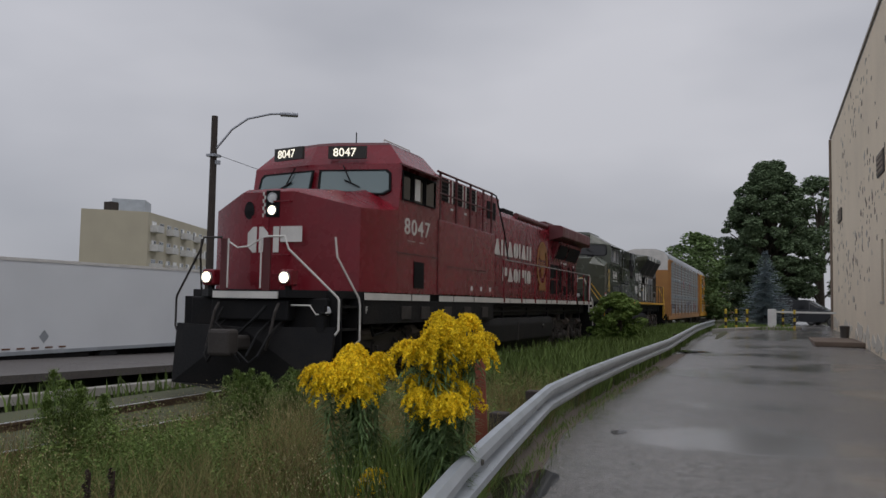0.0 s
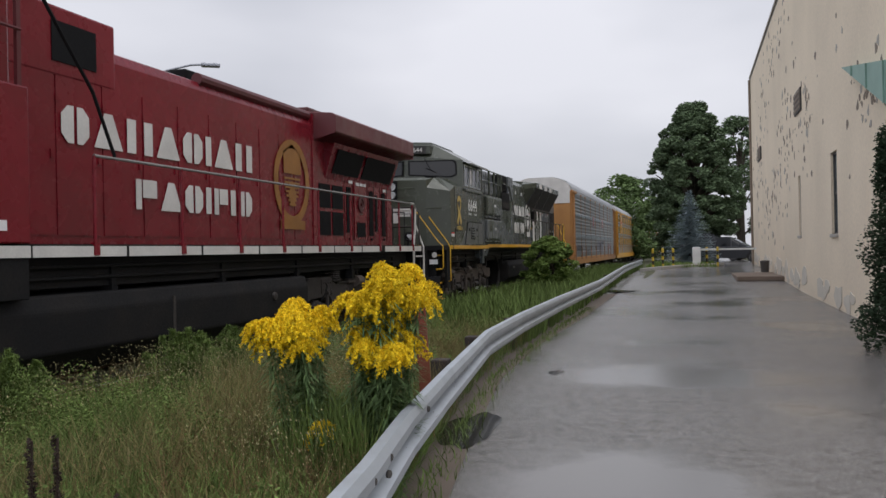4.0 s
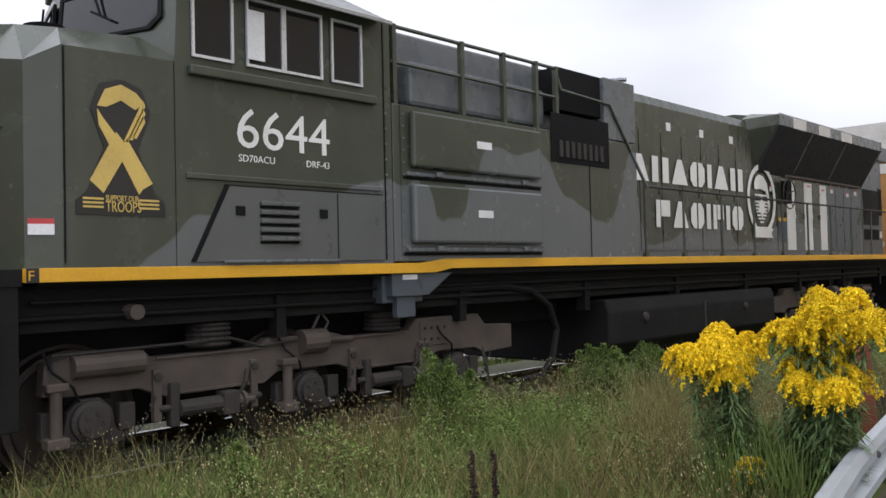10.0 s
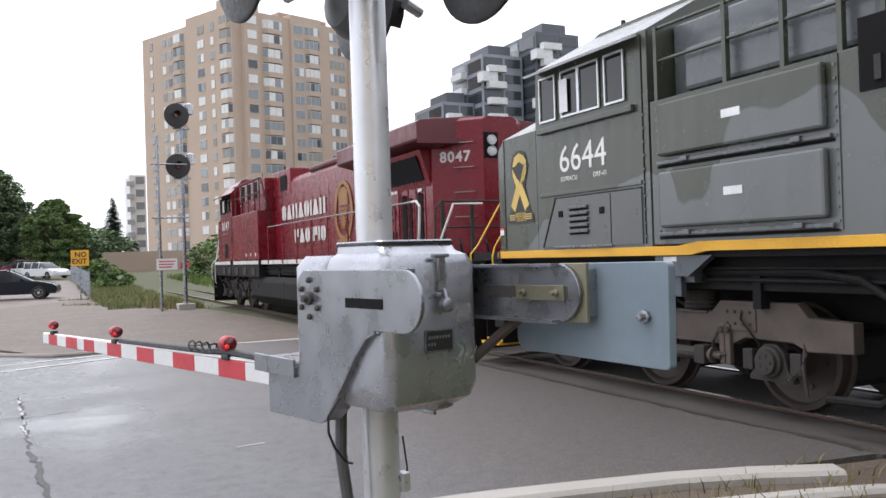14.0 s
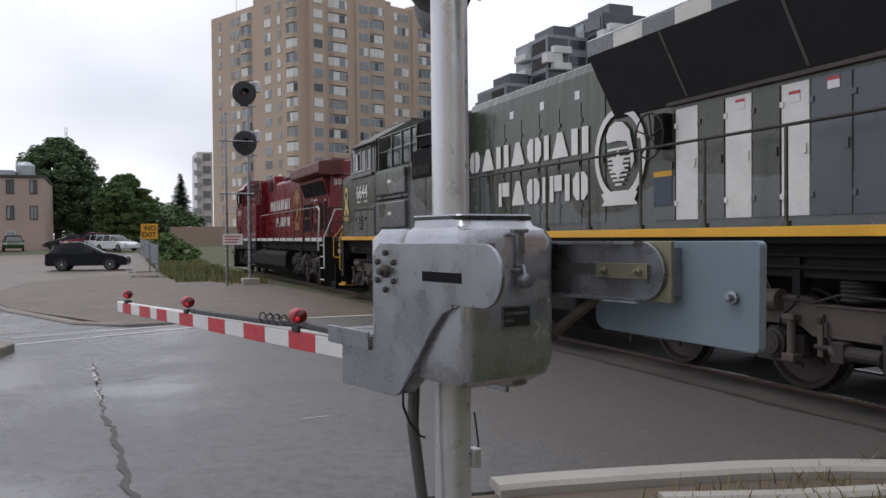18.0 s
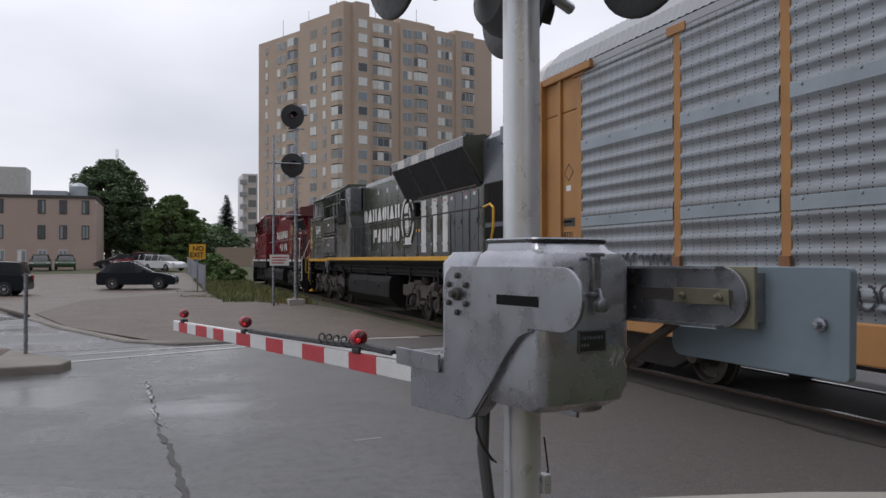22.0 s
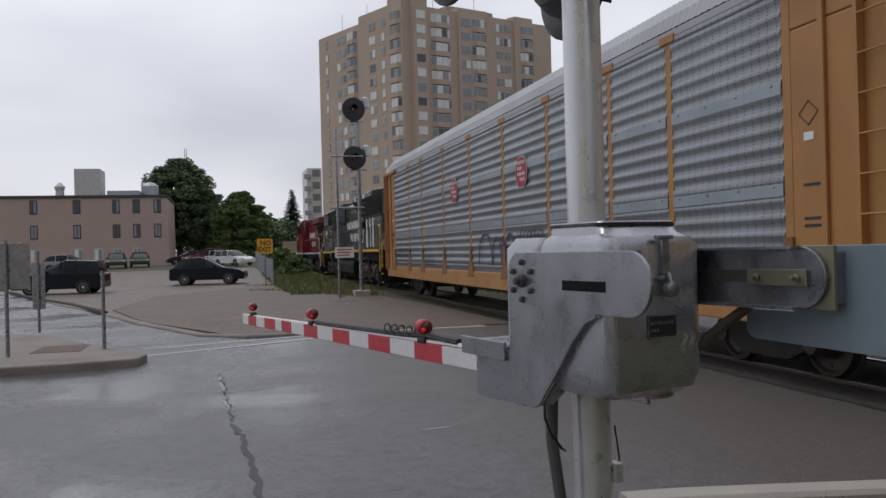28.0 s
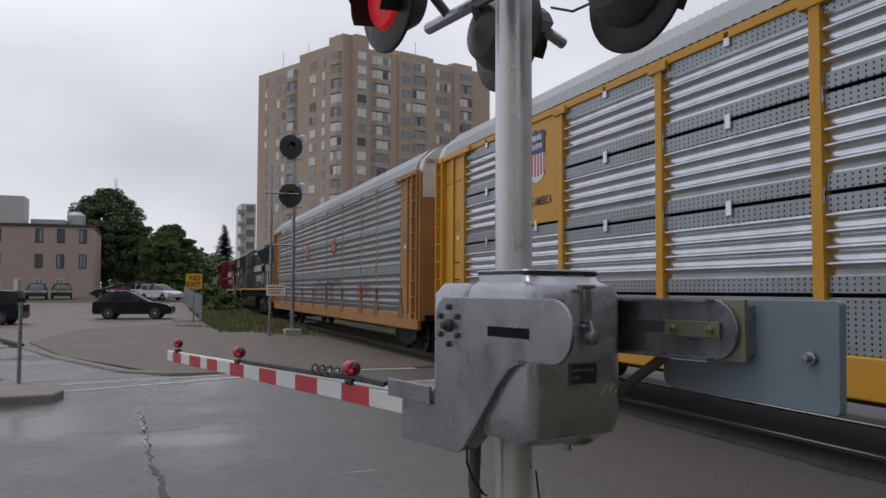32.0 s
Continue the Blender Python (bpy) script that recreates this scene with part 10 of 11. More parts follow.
def tree(name, x, y, h, w, seed, label, material=None, leaf=0.22, per=130, clumps=70, low=0.25, lump=0.17):
    r = np.random.RandomState(seed)
    e = thing(name, label, "tree", pose(x, y, land(x, y)))
    bm = B()
    tube(bm, [(0, 0, -0.2), (0.05, 0, h * 0.2), (0.1, 0.1, h * 0.45), (0.0, 0.1, h * 0.8)], 0.035 * h, 10, 0.008 * h)
    cs = []
    for k in range(clumps):
        f = r.uniform(low, 1.0)
        a = r.uniform(0, 6.28)
        prof = max(0.22, 1 - (abs(2 * (f - low) / (1 - low) - 0.85) / 1.2) ** 2.4)
        rad = w / 2 * prof * r.uniform(0.45, 1.05)
        cs.append(((rad * math.cos(a), rad * math.sin(a), h * f * 0.96), r.uniform(0.6, 1.25)))
        if k % 4 == 0:
            tube(bm, [(0.03, 0.05, h * f * 0.6), (rad * math.cos(a) * 0.5, rad * math.sin(a) * 0.5, h * f * 0.8), (rad * math.cos(a) * 0.9, rad * math.sin(a) * 0.9, h * f * 0.93)], 0.010 * h, 5, 0.003 * h)
    part("trunk", bm, M_BARK, e, "rough brown trunk and limbs")
    vs, fs = leaves(r, cs, per, w * lump, leaf)
    mesh_of("crown", vs, fs, material or M_LEAF, e, "dense uneven leafy crown")
    return e


def conifer(name, x, y, h, w, seed, label, material, step=0.22, needle=0.16):
    r = np.random.RandomState(seed)
    e = thing(name, label, "tree", pose(x, y, land(x, y)))
    part("trunk", tube(B(), [(0, 0, -0.2), (0, 0, h * 0.97)], 0.02 * h, 8, 0.01), M_BARK, e)
    vs, fs = [], []
    z = 0.25
    while z < h * 0.98:
        f = z / h
        rad = w / 2 * (1 - f) ** 0.85
        n = max(6, int(20 * (1 - f) + 5))
        for k in range(n):
            a = r.uniform(0, 6.28)
            L = rad * r.uniform(0.75, 1.1)
            m = max(3, int(L / 0.10))
            for j in range(m):
                g = (j + 0.5) / m
                p = np.array((L * g * math.cos(a), L * g * math.sin(a), z - 0.22 * L * g + 0.12 * L * g * g))
                for side in (-1, 1, 0):
                    t = np.array((math.cos(a + side * 0.9), math.sin(a + side * 0.9), r.uniform(-0.1, 0.5))) * needle * r.uniform(0.6, 1.2) * (0.5 + 0.6 * (1 - g))
                    u = np.array((-math.sin(a), math.cos(a), r.uniform(-0.3, 0.3))) * needle * 0.22
                    b0 = len(vs)
                    vs += [tuple(p - u), tuple(p + u), tuple(p + t)]
                    fs.append((b0, b0 + 1, b0 + 2))
        z += step * (1.1 - 0.4 * f)
    mesh_of("crown", vs, fs, material, e, "layered needle branches")
    return e


tree("broadleaf_tree", 0.1, 66, 12.3, 6.6, 3, "large dark green broadleaf tree beyond the driveway", leaf=0.10, per=330, clumps=420, low=0.06, lump=0.09)
tree("broadleaf_tree", 3.9, 74, 12.4, 5.6, 4, "tall broadleaf tree with gaps in its crown", leaf=0.13, per=150, clumps=70, low=0.2, lump=0.12)
tree("broadleaf_tree", -7.2, 92, 9.6, 7.0, 5, "green broadleaf tree behind the far railcars", M_LEAF2, leaf=0.17, per=260, clumps=60, low=0.1)
tree("broadleaf_tree", 10, 70, 6.0, 8, 15, "low dark tree behind the parked cars", leaf=0.26, per=90, clumps=40, low=0.05)
tree("broadleaf_tree", -3.0, 100, 7.5, 10, 16, "green tree far behind the track", M_LEAF2, leaf=0.28, per=80, clumps=50, low=0.05)
conifer("blue_spruce", -0.15, 54, 4.75, 4.2, 6, "blue-grey spruce beside the barrier", M_SPRUCE, 0.10, 0.2)
jr = np.random.RandomState(7)
ju = thing("juniper", "dark upright juniper against the wall", "tree", pose(2.85, 13.6, land(2.6, 13.6) + 0.05))
part("trunk", tube(B(), [(0, 0, -0.1), (0, 0, 2.9)], 0.06, 8, 0.02), M_BARK, ju)
jc = []
for k in range(150):
    z = jr.uniform(0.12, 3.15)
    rad = 0.50 * (1 - (z / 3.4) ** 2.2) * (0.72 + 0.28 * math.sin(z * 5)) * jr.uniform(0.5, 1.0)
    a = jr.uniform(0, 6.28)
    jc.append(((rad * math.cos(a), rad * math.sin(a), z), jr.uniform(0.7, 1.2)))
jv, jf = leaves(jr, jc, 150, 0.17, 0.028, 1.7)
mesh_of("crown", jv, jf, M_JUNI, ju, "dense dark scaly foliage")
tree("broadleaf_tree", 6.0, -116.5, 14.3, 10.4, 8, "big dark broadleaf tree beside the lot", leaf=0.17, per=150, clumps=420, low=0.2, lump=0.085)
tree("broadleaf_tree", -1.8, -104, 8.8, 7.0, 9, "mid-green broadleaf tree beside the lot", M_LEAF2, leaf=0.15, per=140, clumps=260, low=0.08, lump=0.09)
tree("broadleaf_tree", 1.2, -122, 8.0, 9.5, 10, "dark green tree behind the lot", leaf=0.3, per=100, clumps=60, low=0.1)
tree("low_shrub", -4.6, -58, 1.3, 2.2, 12, "leafy shrub beside the fence", M_LEAF2, leaf=0.12, per=130, clumps=40, low=0.0)
tree("low_shrub", -4.2, -70, 1.7, 3.0, 13, "leafy shrub near the track", M_LEAF2, leaf=0.14, per=110, clumps=40, low=0.0)
tree("broadleaf_tree", -13.5, -68, 3.4, 5.5, 14, "green shrub on the far side of the track", M_LEAF2, leaf=0.15, per=110, clumps=40, low=0.0)
tree("broadleaf_tree", -15.5, -58, 2.6, 4.0, 24, "low green shrub on the far side of the track", M_LEAF2, leaf=0.15, per=90, clumps=40, low=0.0)
conifer("spruce", -11.6, -150, 12.5, 8.0, 17, "dark pointed spruce far along the track", M_SPRDK, 0.24, 0.5)
conifer("spruce", -96.0, -26.0, 14.5, 8.0, 27, "dark spruce beyond the crossing road", M_JUNI, 0.3, 0.5)
tree("broadleaf_tree", -9.0, -135, 6.5, 9, 18, "dark tree far along the track", leaf=0.35, per=80, clumps=40, low=0.0)
tree("broadleaf_tree", -5.0, -128, 7.0, 10, 19, "dark tree far behind the fence", leaf=0.35, per=80, clumps=40, low=0.0)
tree("broadleaf_tree", 1.0, -140, 8.0, 14, 20, "row of dark trees behind the lot", leaf=0.4, per=80, clumps=50, low=0.0)
sh = thing("brick_shed", "low brown building far along the track", "building", pose(-22, -118, 0))
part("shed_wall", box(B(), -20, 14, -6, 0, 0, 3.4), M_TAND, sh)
part("red_panel", box(B(), 3.0, 4.4, 0, 0.05, 1.0, 1.7), M_TAPER, sh)
tree("trackside_bush", -5.0, 30, 2.1, 2.0, 21, "feathery green bush beside the track", M_GRASSB, leaf=0.045, per=330, clumps=80, low=0.0, lump=0.13)


# grass: each blade a bent tapered strip
def turf(name, n, area, h0, h1, w, material, seed, label, lean=0.35, mask=None):
    r = np.random.RandomState(seed)
    vs, fs = [], []
    k = 0
    while k < n:
        x, y = area(r)
        if mask is not None and not mask(x, y, r):
            continue
        k += 1
        h = r.uniform(h0, h1)
        a = r.uniform(0, 6.28)
        l = r.uniform(0.1, 1.0) * lean * h
        b = r.uniform(0, 3.14)
        wx, wy = math.cos(b) * w, math.sin(b) * w
        z = land(x, y)
        dx, dy = math.cos(a) * l, math.sin(a) * l
        b0 = len(vs)
        vs += [(x - wx, y - wy, z), (x + wx, y + wy, z), (x + dx * 0.35 + wx * 0.8, y + dy * 0.35 + wy * 0.8, z + h * 0.6), (x + dx * 0.35 - wx * 0.8, y + dy * 0.35 - wy * 0.8, z + h * 0.6), (x + dx, y + dy, z + h)]
        fs += [(b0, b0 + 1, b0 + 2, b0 + 3), (b0 + 3, b0 + 2, b0 + 4)]
    ob = mesh_of(name, vs, fs, material)
    return tagged(ob, label, "grass", kind="stuff")


def guard_x(y):
    return float(np.interp(y, [p[1] for p in GUARD], [p[0] for p in GUARD]))


def verge(y0, y1, pw=1.0):
    def f(r):
        y = y0 + (y1 - y0) * r.rand() ** pw
        return r.uniform(-6.1, guard_x(y) - 0.12), y
    return f


def near_only(x, y, r):
    d = math.hypot(x, y)
    thin = smooth((y - 1.0) / 1.7) if x < -3.3 else 1.0
    return r.rand() < min(1.0, 5.0 / d) * thin and d > 1.3 and not (y < -2.2)


def clumpy(sc, lo):
    def f(x, y, r):
        return near_only(x, y, r) and noise.noise(Vector((x * sc, y * sc, lo * 10))) > lo
    return f


turf("tall_grass", 46000, verge(-2.2, 16, 1.2), 0.16, 0.52, 0.0034, M_GRASS, 1, "tall green grass between guard rail and track", 1.0, near_only)
turf("bright_grass", 19000, verge(0.6, 7, 1.0), 0.12, 0.46, 0.0045, M_GRASSB, 2, "fresh bright grass near the guard rail", 1.1, clumpy(0.5, -0.05))
turf("dry_grass", 11000, verge(-1.8, 14, 1.1), 0.3, 0.72, 0.003, M_DRY, 3, "dry seeding grass stalks on the verge", 0.7, clumpy(0.45, 0.02))
turf("red_grass", 6000, verge(1.5, 12, 1.1), 0.3, 0.62, 0.003, M_REDGR, 4, "reddish seeding grass on the verge", 0.7, clumpy(0.6, 0.05))
turf("far_grass", 16000, verge(14, 60, 1.3), 0.3, 0.7, 0.02, M_GRASS, 5, "green grass strip along the track", 0.5)
turf("far_verge_grass", 6000, lambda r: (r.uniform(-16, -10.2), r.uniform(0, 50)), 0.15, 0.5, 0.02, M_GRASS, 6, "green grass beyond the track", 0.5)
turf("lot_grass", 5500, lambda r: (r.uniform(-5.8, -2.4), r.uniform(-62, -33)), 0.15, 0.45, 0.02, M_LOTG, 7, "uncut grass between lot and track", 0.6, lambda x, y, r: noise.noise(Vector((x * 0.6, y * 0.35, 2))) > -0.12)
turf("lot_grass_dry", 5000, lambda r: (r.uniform(-5.8, -2.4), r.uniform(-62, -31)), 0.12, 0.4, 0.016, M_DRY, 17, "dry uncut grass between lot and track", 0.6, lambda x, y, r: noise.noise(Vector((x * 0.5, y * 0.3, 6))) > -0.2)
turf("lot_grass_pale", 1500, lambda r: (r.uniform(-4.2, -0.9), r.uniform(-46, -37)), 0.05, 0.2, 0.018, M_LOTG, 8, "thin grass at the edge of the lot", 0.5, lambda x, y, r: noise.noise(Vector((x * 0.5, y * 0.5, 3))) > 0)
turf("far_track_grass", 7000, lambda r: (r.uniform(-16, -10), r.uniform(-75, -22)), 0.2, 0.6, 0.025, M_GRASS, 9, "rough grass on the far side of the track", 0.5)
turf("edge_grass", 2600, lambda r: (lambda y: (guard_x(y) + r.uniform(0.0, 0.3) * r.rand(), y))(r.uniform(2.4, 22)), 0.04, 0.18, 0.006, M_GRASS, 10, "short weeds along the driveway edge", 0.7)
turf("kerb_weeds", 900, lambda r: (r.uniform(-5.6, -3.0), r.uniform(-4.6, -3.0)), 0.04, 0.2, 0.006, M_DRY, 11, "sparse dry weeds behind the kerb", 0.7)
turf("green_island", 2500, lambda r: (r.uniform(-2.5, 1.2), r.uniform(45.5, 58)), 0.1, 0.3, 0.03, M_GRASSB, 12, "mown grass under the spruce", 0.4)
turf("trackside_weeds", 1500, lambda r: (r.uniform(-6.1, -3.3), r.uniform(-2.3, 1.9)), 0.04, 0.16, 0.006, M_GRASS, 13, "short sparse weeds on the dirt by the track", 0.9, lambda x, y, r: noise.noise(Vector((x * 0.9, y * 0.9, 4))) > 0.0)


def panicles(name, n, area, h0, h1, material, seed, label, mask):
    """Thin stalks whose upper third is a loose cloud of seeds."""
    r = np.random.RandomState(seed)
    vs, fs = [], []
    k = 0
    while k < n:
        x, y = area(r)
        if not mask(x, y, r):
            continue
        k += 1
        h, a, l = r.uniform(h0, h1), r.uniform(0, 6.28), r.uniform(0.05, 0.45)
        z = land(x, y)
        top = np.array((x + math.cos(a) * l * h, y + math.sin(a) * l * h, z + h))
        base = np.array((x, y, z))
        u = np.array((-math.sin(a), math.cos(a), 0)) * 0.0016
        b0 = len(vs)
        vs += [tuple(base - u), tuple(base + u), tuple(top)]
        fs.append((b0, b0 + 1, b0 + 2))
        for q in range(16):
            f = r.uniform(0.6, 1.02)
            p = base + (top - base) * f + r.normal(0, 0.02 * (1.25 - f), 3)
            t = r.normal(0, 1, 3) * 0.0042
            v = r.normal(0, 1, 3) * 0.0042
            b0 = len(vs)
            vs += [tuple(p), tuple(p + t), tuple(p + v + np.array((0, 0, 0.006)))]
            fs.append((b0, b0 + 1, b0 + 2))
    return tagged(mesh_of(name, vs, fs, material), label, "grass", kind="stuff")


panicles("dry_panicles", 4200, verge(-1.6, 11, 1.1), 0.35, 0.68, M_DRY, 41, "feathery dry grass heads on the verge", clumpy(0.45, 0.0))
panicles("red_panicles", 3600, verge(1.2, 11, 1.1), 0.32, 0.62, M_REDGR, 42, "feathery reddish grass heads on the verge", clumpy(0.55, -0.02))
panicles("green_panicles", 2600, verge(0.4, 11, 1.1), 0.3, 0.6, M_WEED, 43, "feathery green weed heads on the verge", clumpy(0.5, -0.1))
# broad-leaved weeds scattered through the grass
wr = np.random.RandomState(71)
wc = []
while len(wc) < 300:
    y = -1.8 + 15 * wr.rand() ** 1.2
    x = wr.uniform(-6.0, guard_x(y) - 0.2)
    if noise.noise(Vector((x * 0.6, y * 0.6, 5))) > -0.1 and (x > -3.3 or y > 2.3):
        wc.append(((x, y, land(x, y) + wr.uniform(0.18, 0.55)), wr.uniform(0.5, 1.2)))
wv, wf = leaves(wr, wc, 150, 0.17, 0.012, 1.0)
tagged(mesh_of("leafy_weeds", wv, wf, M_WEED), "low leafy weeds between the grass", "weeds", kind="stuff")
# small pale seed heads over the grass
r_ = np.random.RandomState(21)
vs, fs = [], []
while len(fs) < 27000:
    y = -1.5 + 11 * r_.rand()
    x = r_.uniform(-5.9, guard_x(y) - 0.3)
    if noise.noise(Vector((x * 0.7, y * 0.7, 8))) < -0.02 or (x < -3.3 and y < 2.3):
        continue
    z = land(x, y) + r_.uniform(0.35, 0.72)
    s = r_.uniform(0.0025, 0.006)
    b0 = len(vs)
    vs += [(x + s, y, z), (x - s * 0.6, y + s, z + s), (x - s * 0.4, y - s, z + s * 1.4), (x, y, z + s * 2.6)]
    fs += [(b0, b0 + 1, b0 + 3), (b0 + 1, b0 + 2, b0 + 3), (b0 + 2, b0, b0 + 3)]
tagged(mesh_of("seed_heads", vs, fs, M_SPECK), "tiny pale seed heads over the grass", "seed heads", kind="stuff")


def goldenrod(name, stems, seed, label):
    """Arching yellow plumes on leafy stems."""
    r = np.random.RandomState(seed)
    e = thing(name, label, "wildflower")
    sv, sf, fv, ff = [], [], [], []
    for (bx, by), (tx, ty, tz), size in stems:
        base, tip = np.array((bx, by, land(bx, by))), np.array((tx, ty, tz))
        bm = tube(B(), [base, base * 0.45 + tip * 0.55 + np.array((0, 0, 0.08)), tip], 0.007, 5, 0.003)
        part("stem", bm, M_GSTEM, e)
        for k in range(170):
            f = r.uniform(0.1, 0.92)
            p = base * (1 - f) + tip * f + np.array((0, 0, 0.1 * f * (1 - f)))
            a = r.uniform(0, 6.28)
            L = r.uniform(0.09, 0.16)
            t = np.array((math.cos(a), math.sin(a), r.uniform(-0.5, 0.5))) * L
            u = np.array((-math.sin(a), math.cos(a), 0)) * 0.0065
            b0 = len(sv)
            sv += [tuple(p), tuple(p + t * 0.5 + u), tuple(p + t - np.array((0, 0, 0.02))), tuple(p + t * 0.5 - u)]
            sf.append((b0, b0 + 1, b0 + 2, b0 + 3))
        for k in range(22):
            a = r.uniform(0, 6.28)
            L = size * r.uniform(0.6, 1.25)
            up = r.uniform(0.15, 0.6)
            d0 = np.array((math.cos(a), math.sin(a), 0))
            st0 = tip - np.array((0, 0, r.uniform(0.0, size * 0.7)))
            for j in range(34):
                g = (j + 0.3) / 34
                p = st0 + d0 * L * g + np.array((0, 0, L * (up * g * 1.6 - 1.35 * g * g)))
                for q in range(3):
                    c = p + r.normal(0, 0.006, 3) + np.array((0, 0, 0.006))
                    s = r.uniform(0.0035, 0.0075)
                    b0 = len(fv)
                    w = r.normal(0, 1, (3, 3)) * s
                    fv += [tuple(c + w[0]), tuple(c + w[1]), tuple(c + w[2]), tuple(c + np.array((0, 0, s * 1.5)))]
                    ff += [(b0, b0 + 1, b0 + 3), (b0 + 1, b0 + 2, b0 + 3), (b0, b0 + 2, b0 + 1)]
    mesh_of("leaves", sv, sf, M_GSTEM, e, "narrow green leaves")
    mesh_of("plume", fv, ff, M_GOLDF, e, "arching golden yellow plumes")
    return e


rg = random.Random(9)
st_l, st_r = [], []
# heads of bloom: centre, half width, half height, stems
for (tx, tz), rx, rz, n in (((-2.50, 1.12), 0.18, 0.17, 20), ((-1.87, 1.33), 0.23, 0.17, 26), ((-1.90, 1.03), 0.17, 0.11, 15)):
    for k in range(n):
        a, q = rg.uniform(0, 6.28), rg.uniform(0, 1) ** 0.5
        p = (tx + rx * q * math.cos(a), 4.9 + 0.2 * rg.uniform(-1, 1), tz + rz * q * math.sin(a) * (1 - 0.3 * abs(math.cos(a))) + 0.03)
        (st_l if tx < -2.3 else st_r).append(((-2.12 + (p[0] + 2.1) * 0.62, 4.9 + rg.uniform(-0.1, 0.1)), p, rg.uniform(0.09, 0.13)))
goldenrod("goldenrod", st_l, 1, "tall goldenrod with drooping golden yellow plumes by the guard rail")
goldenrod("goldenrod", st_r, 2, "tall goldenrod with upright golden yellow plumes by the guard rail")
goldenrod("goldenrod_shoot", [((-2.2, 4.75), (-2.24, 4.72, 0.52), 0.10)], 3, "small low goldenrod shoot in bloom")
turf("goldenrod_foot", 2200, lambda r: (r.uniform(-2.45, -1.9), r.uniform(4.6, 5.25)), 0.35, 0.85, 0.006, M_WEED, 33, "dense green shoots at the goldenrod's foot", 0.3)


def bush(name, x, y, h, w, seed, label, n=16, material=None):
    """Upright shoots packed with small pale leaves."""
    r = np.random.RandomState(seed)
    e = thing(name, label, "bush", pose(x, y, land(x, y)))
    bm = B()
    vs, fs = [], []
    for k in range(n):
        a, q = r.uniform(0, 6.28), r.uniform(0.1, 1.0) ** 0.6
        top = np.array((math.cos(a) * w / 2 * q, math.sin(a) * w / 2 * q, h * r.uniform(0.72, 1.0) * (1.08 - 0.35 * q)))
        tube(bm, [(0, 0, 0), tuple(top * np.array((0.6, 0.6, 0.5))), tuple(top)], 0.008, 4, 0.003)
        for j in range(1500):
            f = 1 - 0.6 * r.uniform(0, 1) ** 1.3
            p = top * np.array((0.2 + 0.8 * f ** 0.7, 0.2 + 0.8 * f ** 0.7, f)) + r.normal(0, 0.012 + 0.075 * min(1.0, 2.6 * (1 - f)), 3) * np.array((1, 1, 0.6))
            b = r.uniform(0, 6.28)
            t = np.array((math.cos(b), math.sin(b), r.uniform(0.3, 1.3))) * r.uniform(0.016, 0.032)
            u = np.array((-math.sin(b), math.cos(b), 0)) * 0.0036
            b0 = len(vs)
            vs += [tuple(p), tuple(p + t * 0.5 + u), tuple(p + t), tuple(p + t * 0.5 - u)]
            fs.append((b0, b0 + 1, b0 + 2, b0 + 3))
    part("shoot", bm, M_GSTEM, e)
    mesh_of("foliage", vs, fs, material or M_WEED, e, "small pale green leaves")
    return e


bush("fleabane_bush", -4.3, -1.14, 1.42, 0.95, 1, "pale green bushy weed beside the crossing", 26, M_BUSH)
bush("fleabane", -4.0, -1.73, 1.3, 0.34, 2, "upright pale green weed beside the crossing", 5, M_BUSH)
bush("fleabane", -4.0, -2.06, 1.15, 0.24, 5, "small pale green weed beside the crossing", 3, M_BUSH)
bush("fleabane", -5.4, 5.35, 1.2, 0.42, 3, "upright green weed beside the track", 9)
bush("fleabane", -5.7, 6.0, 0.9, 0.3, 4, "thin green weed beside the track", 4)
bush("fleabane_bush", -5.5, 8.0, 1.02, 0.95, 6, "low green bushy weed beside the track", 14)
bush("fleabane_bush", -5.6, 9.0, 0.92, 0.8, 8, "low green weed clump beside the track", 12)
bush("fleabane", -5.2, 1.2, 0.6, 0.3, 9, "small green weed at the ballast edge", 4)
bush("fleabane", -4.9, 3.0, 0.7, 0.35, 10, "green weed in the tall grass", 4)
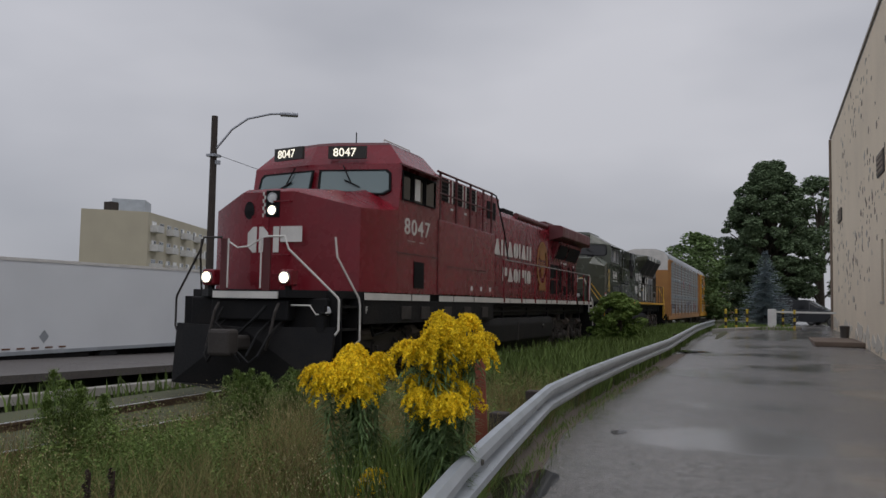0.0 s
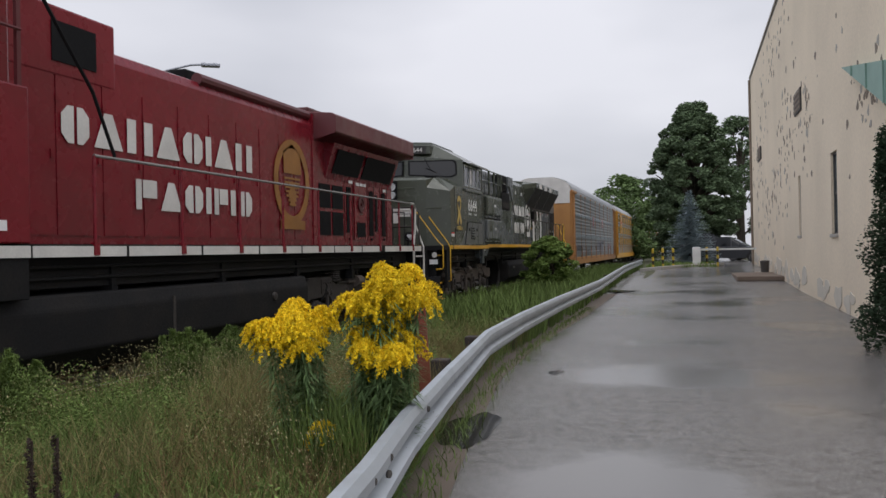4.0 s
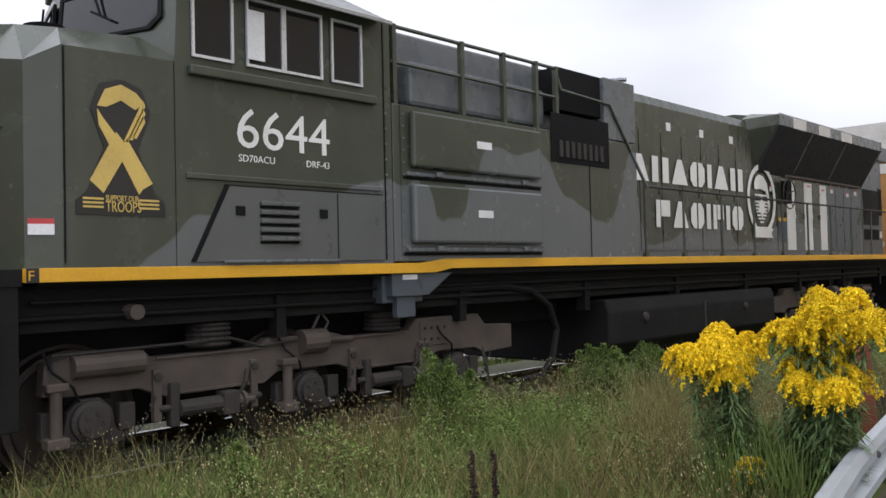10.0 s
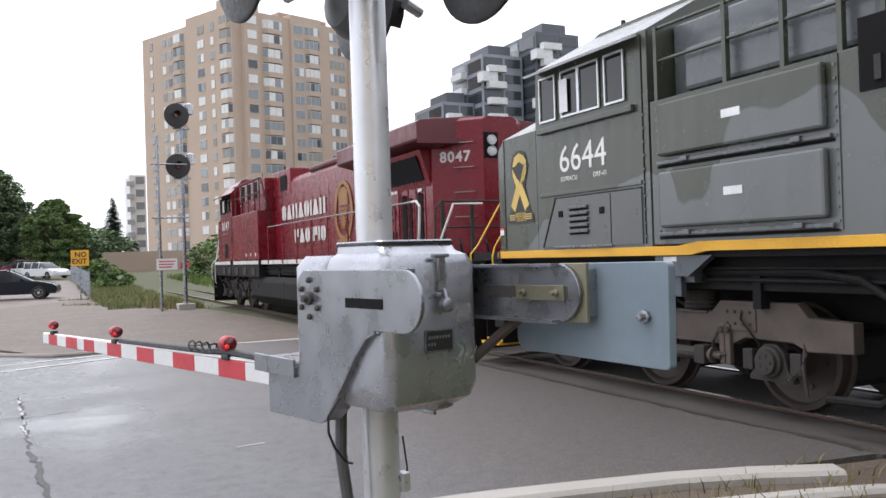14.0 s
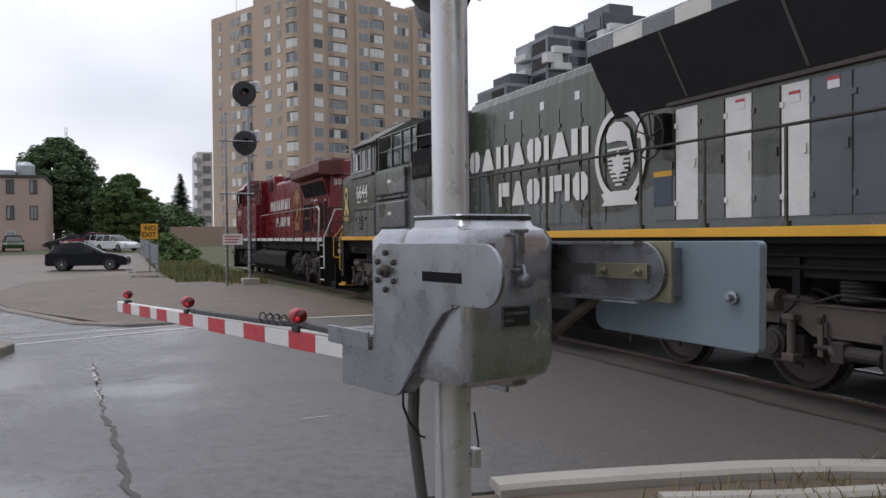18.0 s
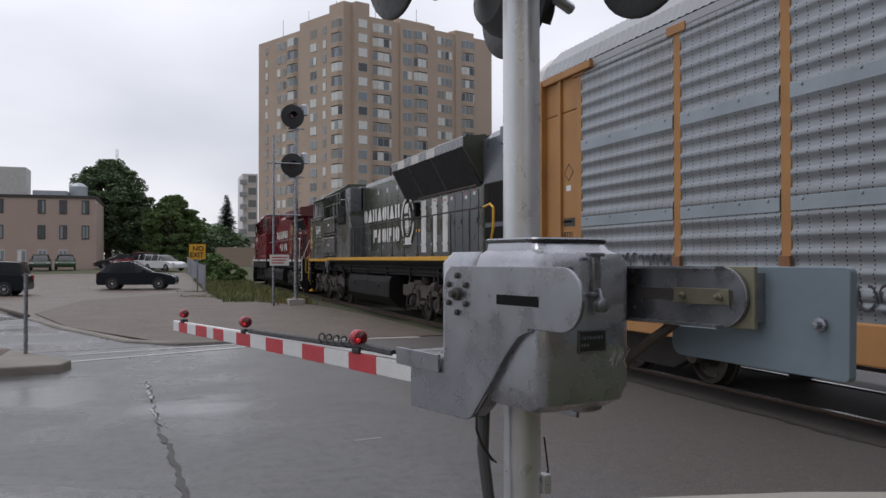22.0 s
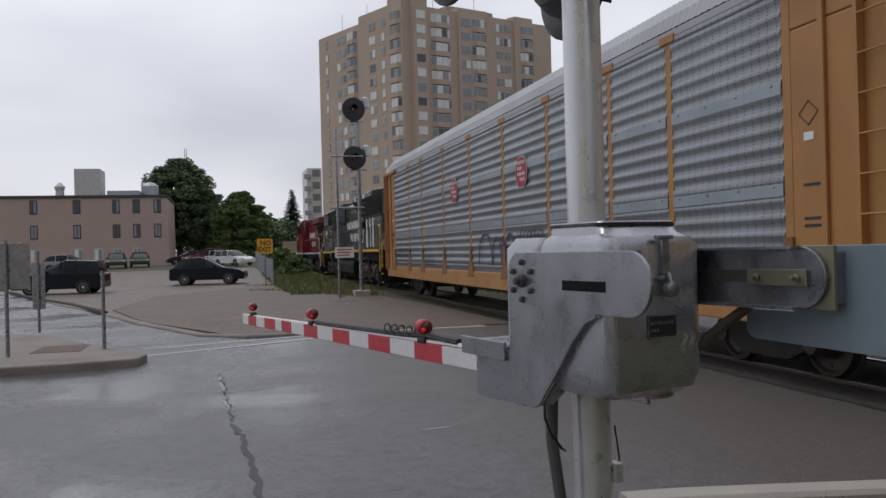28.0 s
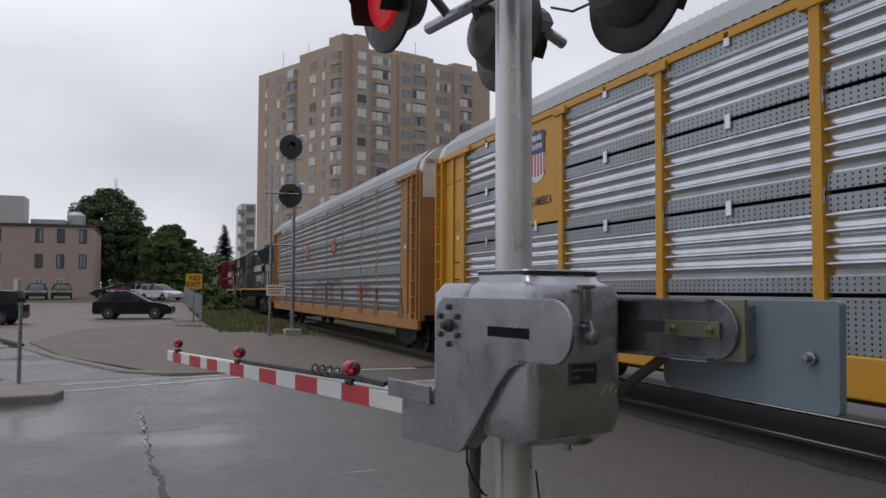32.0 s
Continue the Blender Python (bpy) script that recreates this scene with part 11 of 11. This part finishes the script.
# dark dock stalks
for k, (x, y, h) in enumerate(((-2.86, 3.0, 0.84), (-2.72, 3.0, 0.86), (-2.42, 3.0, 0.62), (-2.3, 3.05, 0.55))):
    r = np.random.RandomState(50 + k)
    e = thing("dock_stalk", "dark brown dried dock seed stalk", "weed", pose(x, y, land(x, y)), group="dried dock stalks")
    part("stalk", tube(B(), [(0, 0, 0), (0.02, 0, h)], 0.006, 5), M_DOCK, e)
    vs, fs = leaves(r, [((0.01 + 0.008 * r.normal(), 0.008 * r.normal(), h * f), 1.15 - 0.75 * f) for f in np.linspace(0.4, 1.0, 26)], 60, 0.028, 0.008, 1.3)
    mesh_of("seed_spike", vs, fs, M_DOCK, e, "dense brown seeds")


# where the front of the second engine stands along the track
RUN = [(0.0, 31.68), (0.5, 30.09), (1.0, 28.52), (1.5, 26.96), (2.0, 25.40), (2.5, 23.85), (3.0, 22.28), (3.5, 20.69), (5.5, 14.31), (6.0, 12.71), (6.5, 11.10), (7.0, 9.49), (7.5, 7.89), (8.0, 6.29), (8.5, 4.70), (9.0, 3.12), (9.5, 1.55), (10.0, -0.01), (10.5, -1.57), (11.0, -3.13), (11.5, -4.68), (12.0, -6.26), (12.5, -7.86), (13.0, -9.46), (13.5, -11.07), (14.0, -12.67), (14.5, -14.25), (16.5, -20.38), (17.0, -21.92), (17.5, -23.49), (18.0, -25.07), (18.5, -26.67), (19.0, -28.26), (19.5, -29.85), (20.0, -31.43), (20.5, -33.01), (21.0, -34.60), (21.5, -36.17), (22.0, -37.75), (22.5, -39.33), (23.0, -40.93), (23.5, -42.53), (24.0, -44.14), (24.5, -45.76), (25.0, -47.37), (25.5, -48.96), (27.5, -55.33), (28.0, -56.93), (28.5, -58.52), (29.0, -60.12), (29.5, -61.72), (30.0, -63.33), (30.5, -64.94), (31.0, -66.56), (31.5, -68.18), (32.0, -69.82)]


def motions():
    for e, off in train:
        walk(e, [(t, pose(TRACK_X, y + off, 0.0)) for t, y in RUN])
    # wheels turn with the ground that they cover
    times = [i * 0.2 for i in range(161)]
    way = np.interp(times, [t for t, _ in RUN], [y for _, y in RUN])
    for ob, y, r in SPINS:
        walk(ob, [(t, pose(0, y, 0.05 + r, math.degrees(way[0] - w) / r)) for t, w in zip(times, way)])


motions()
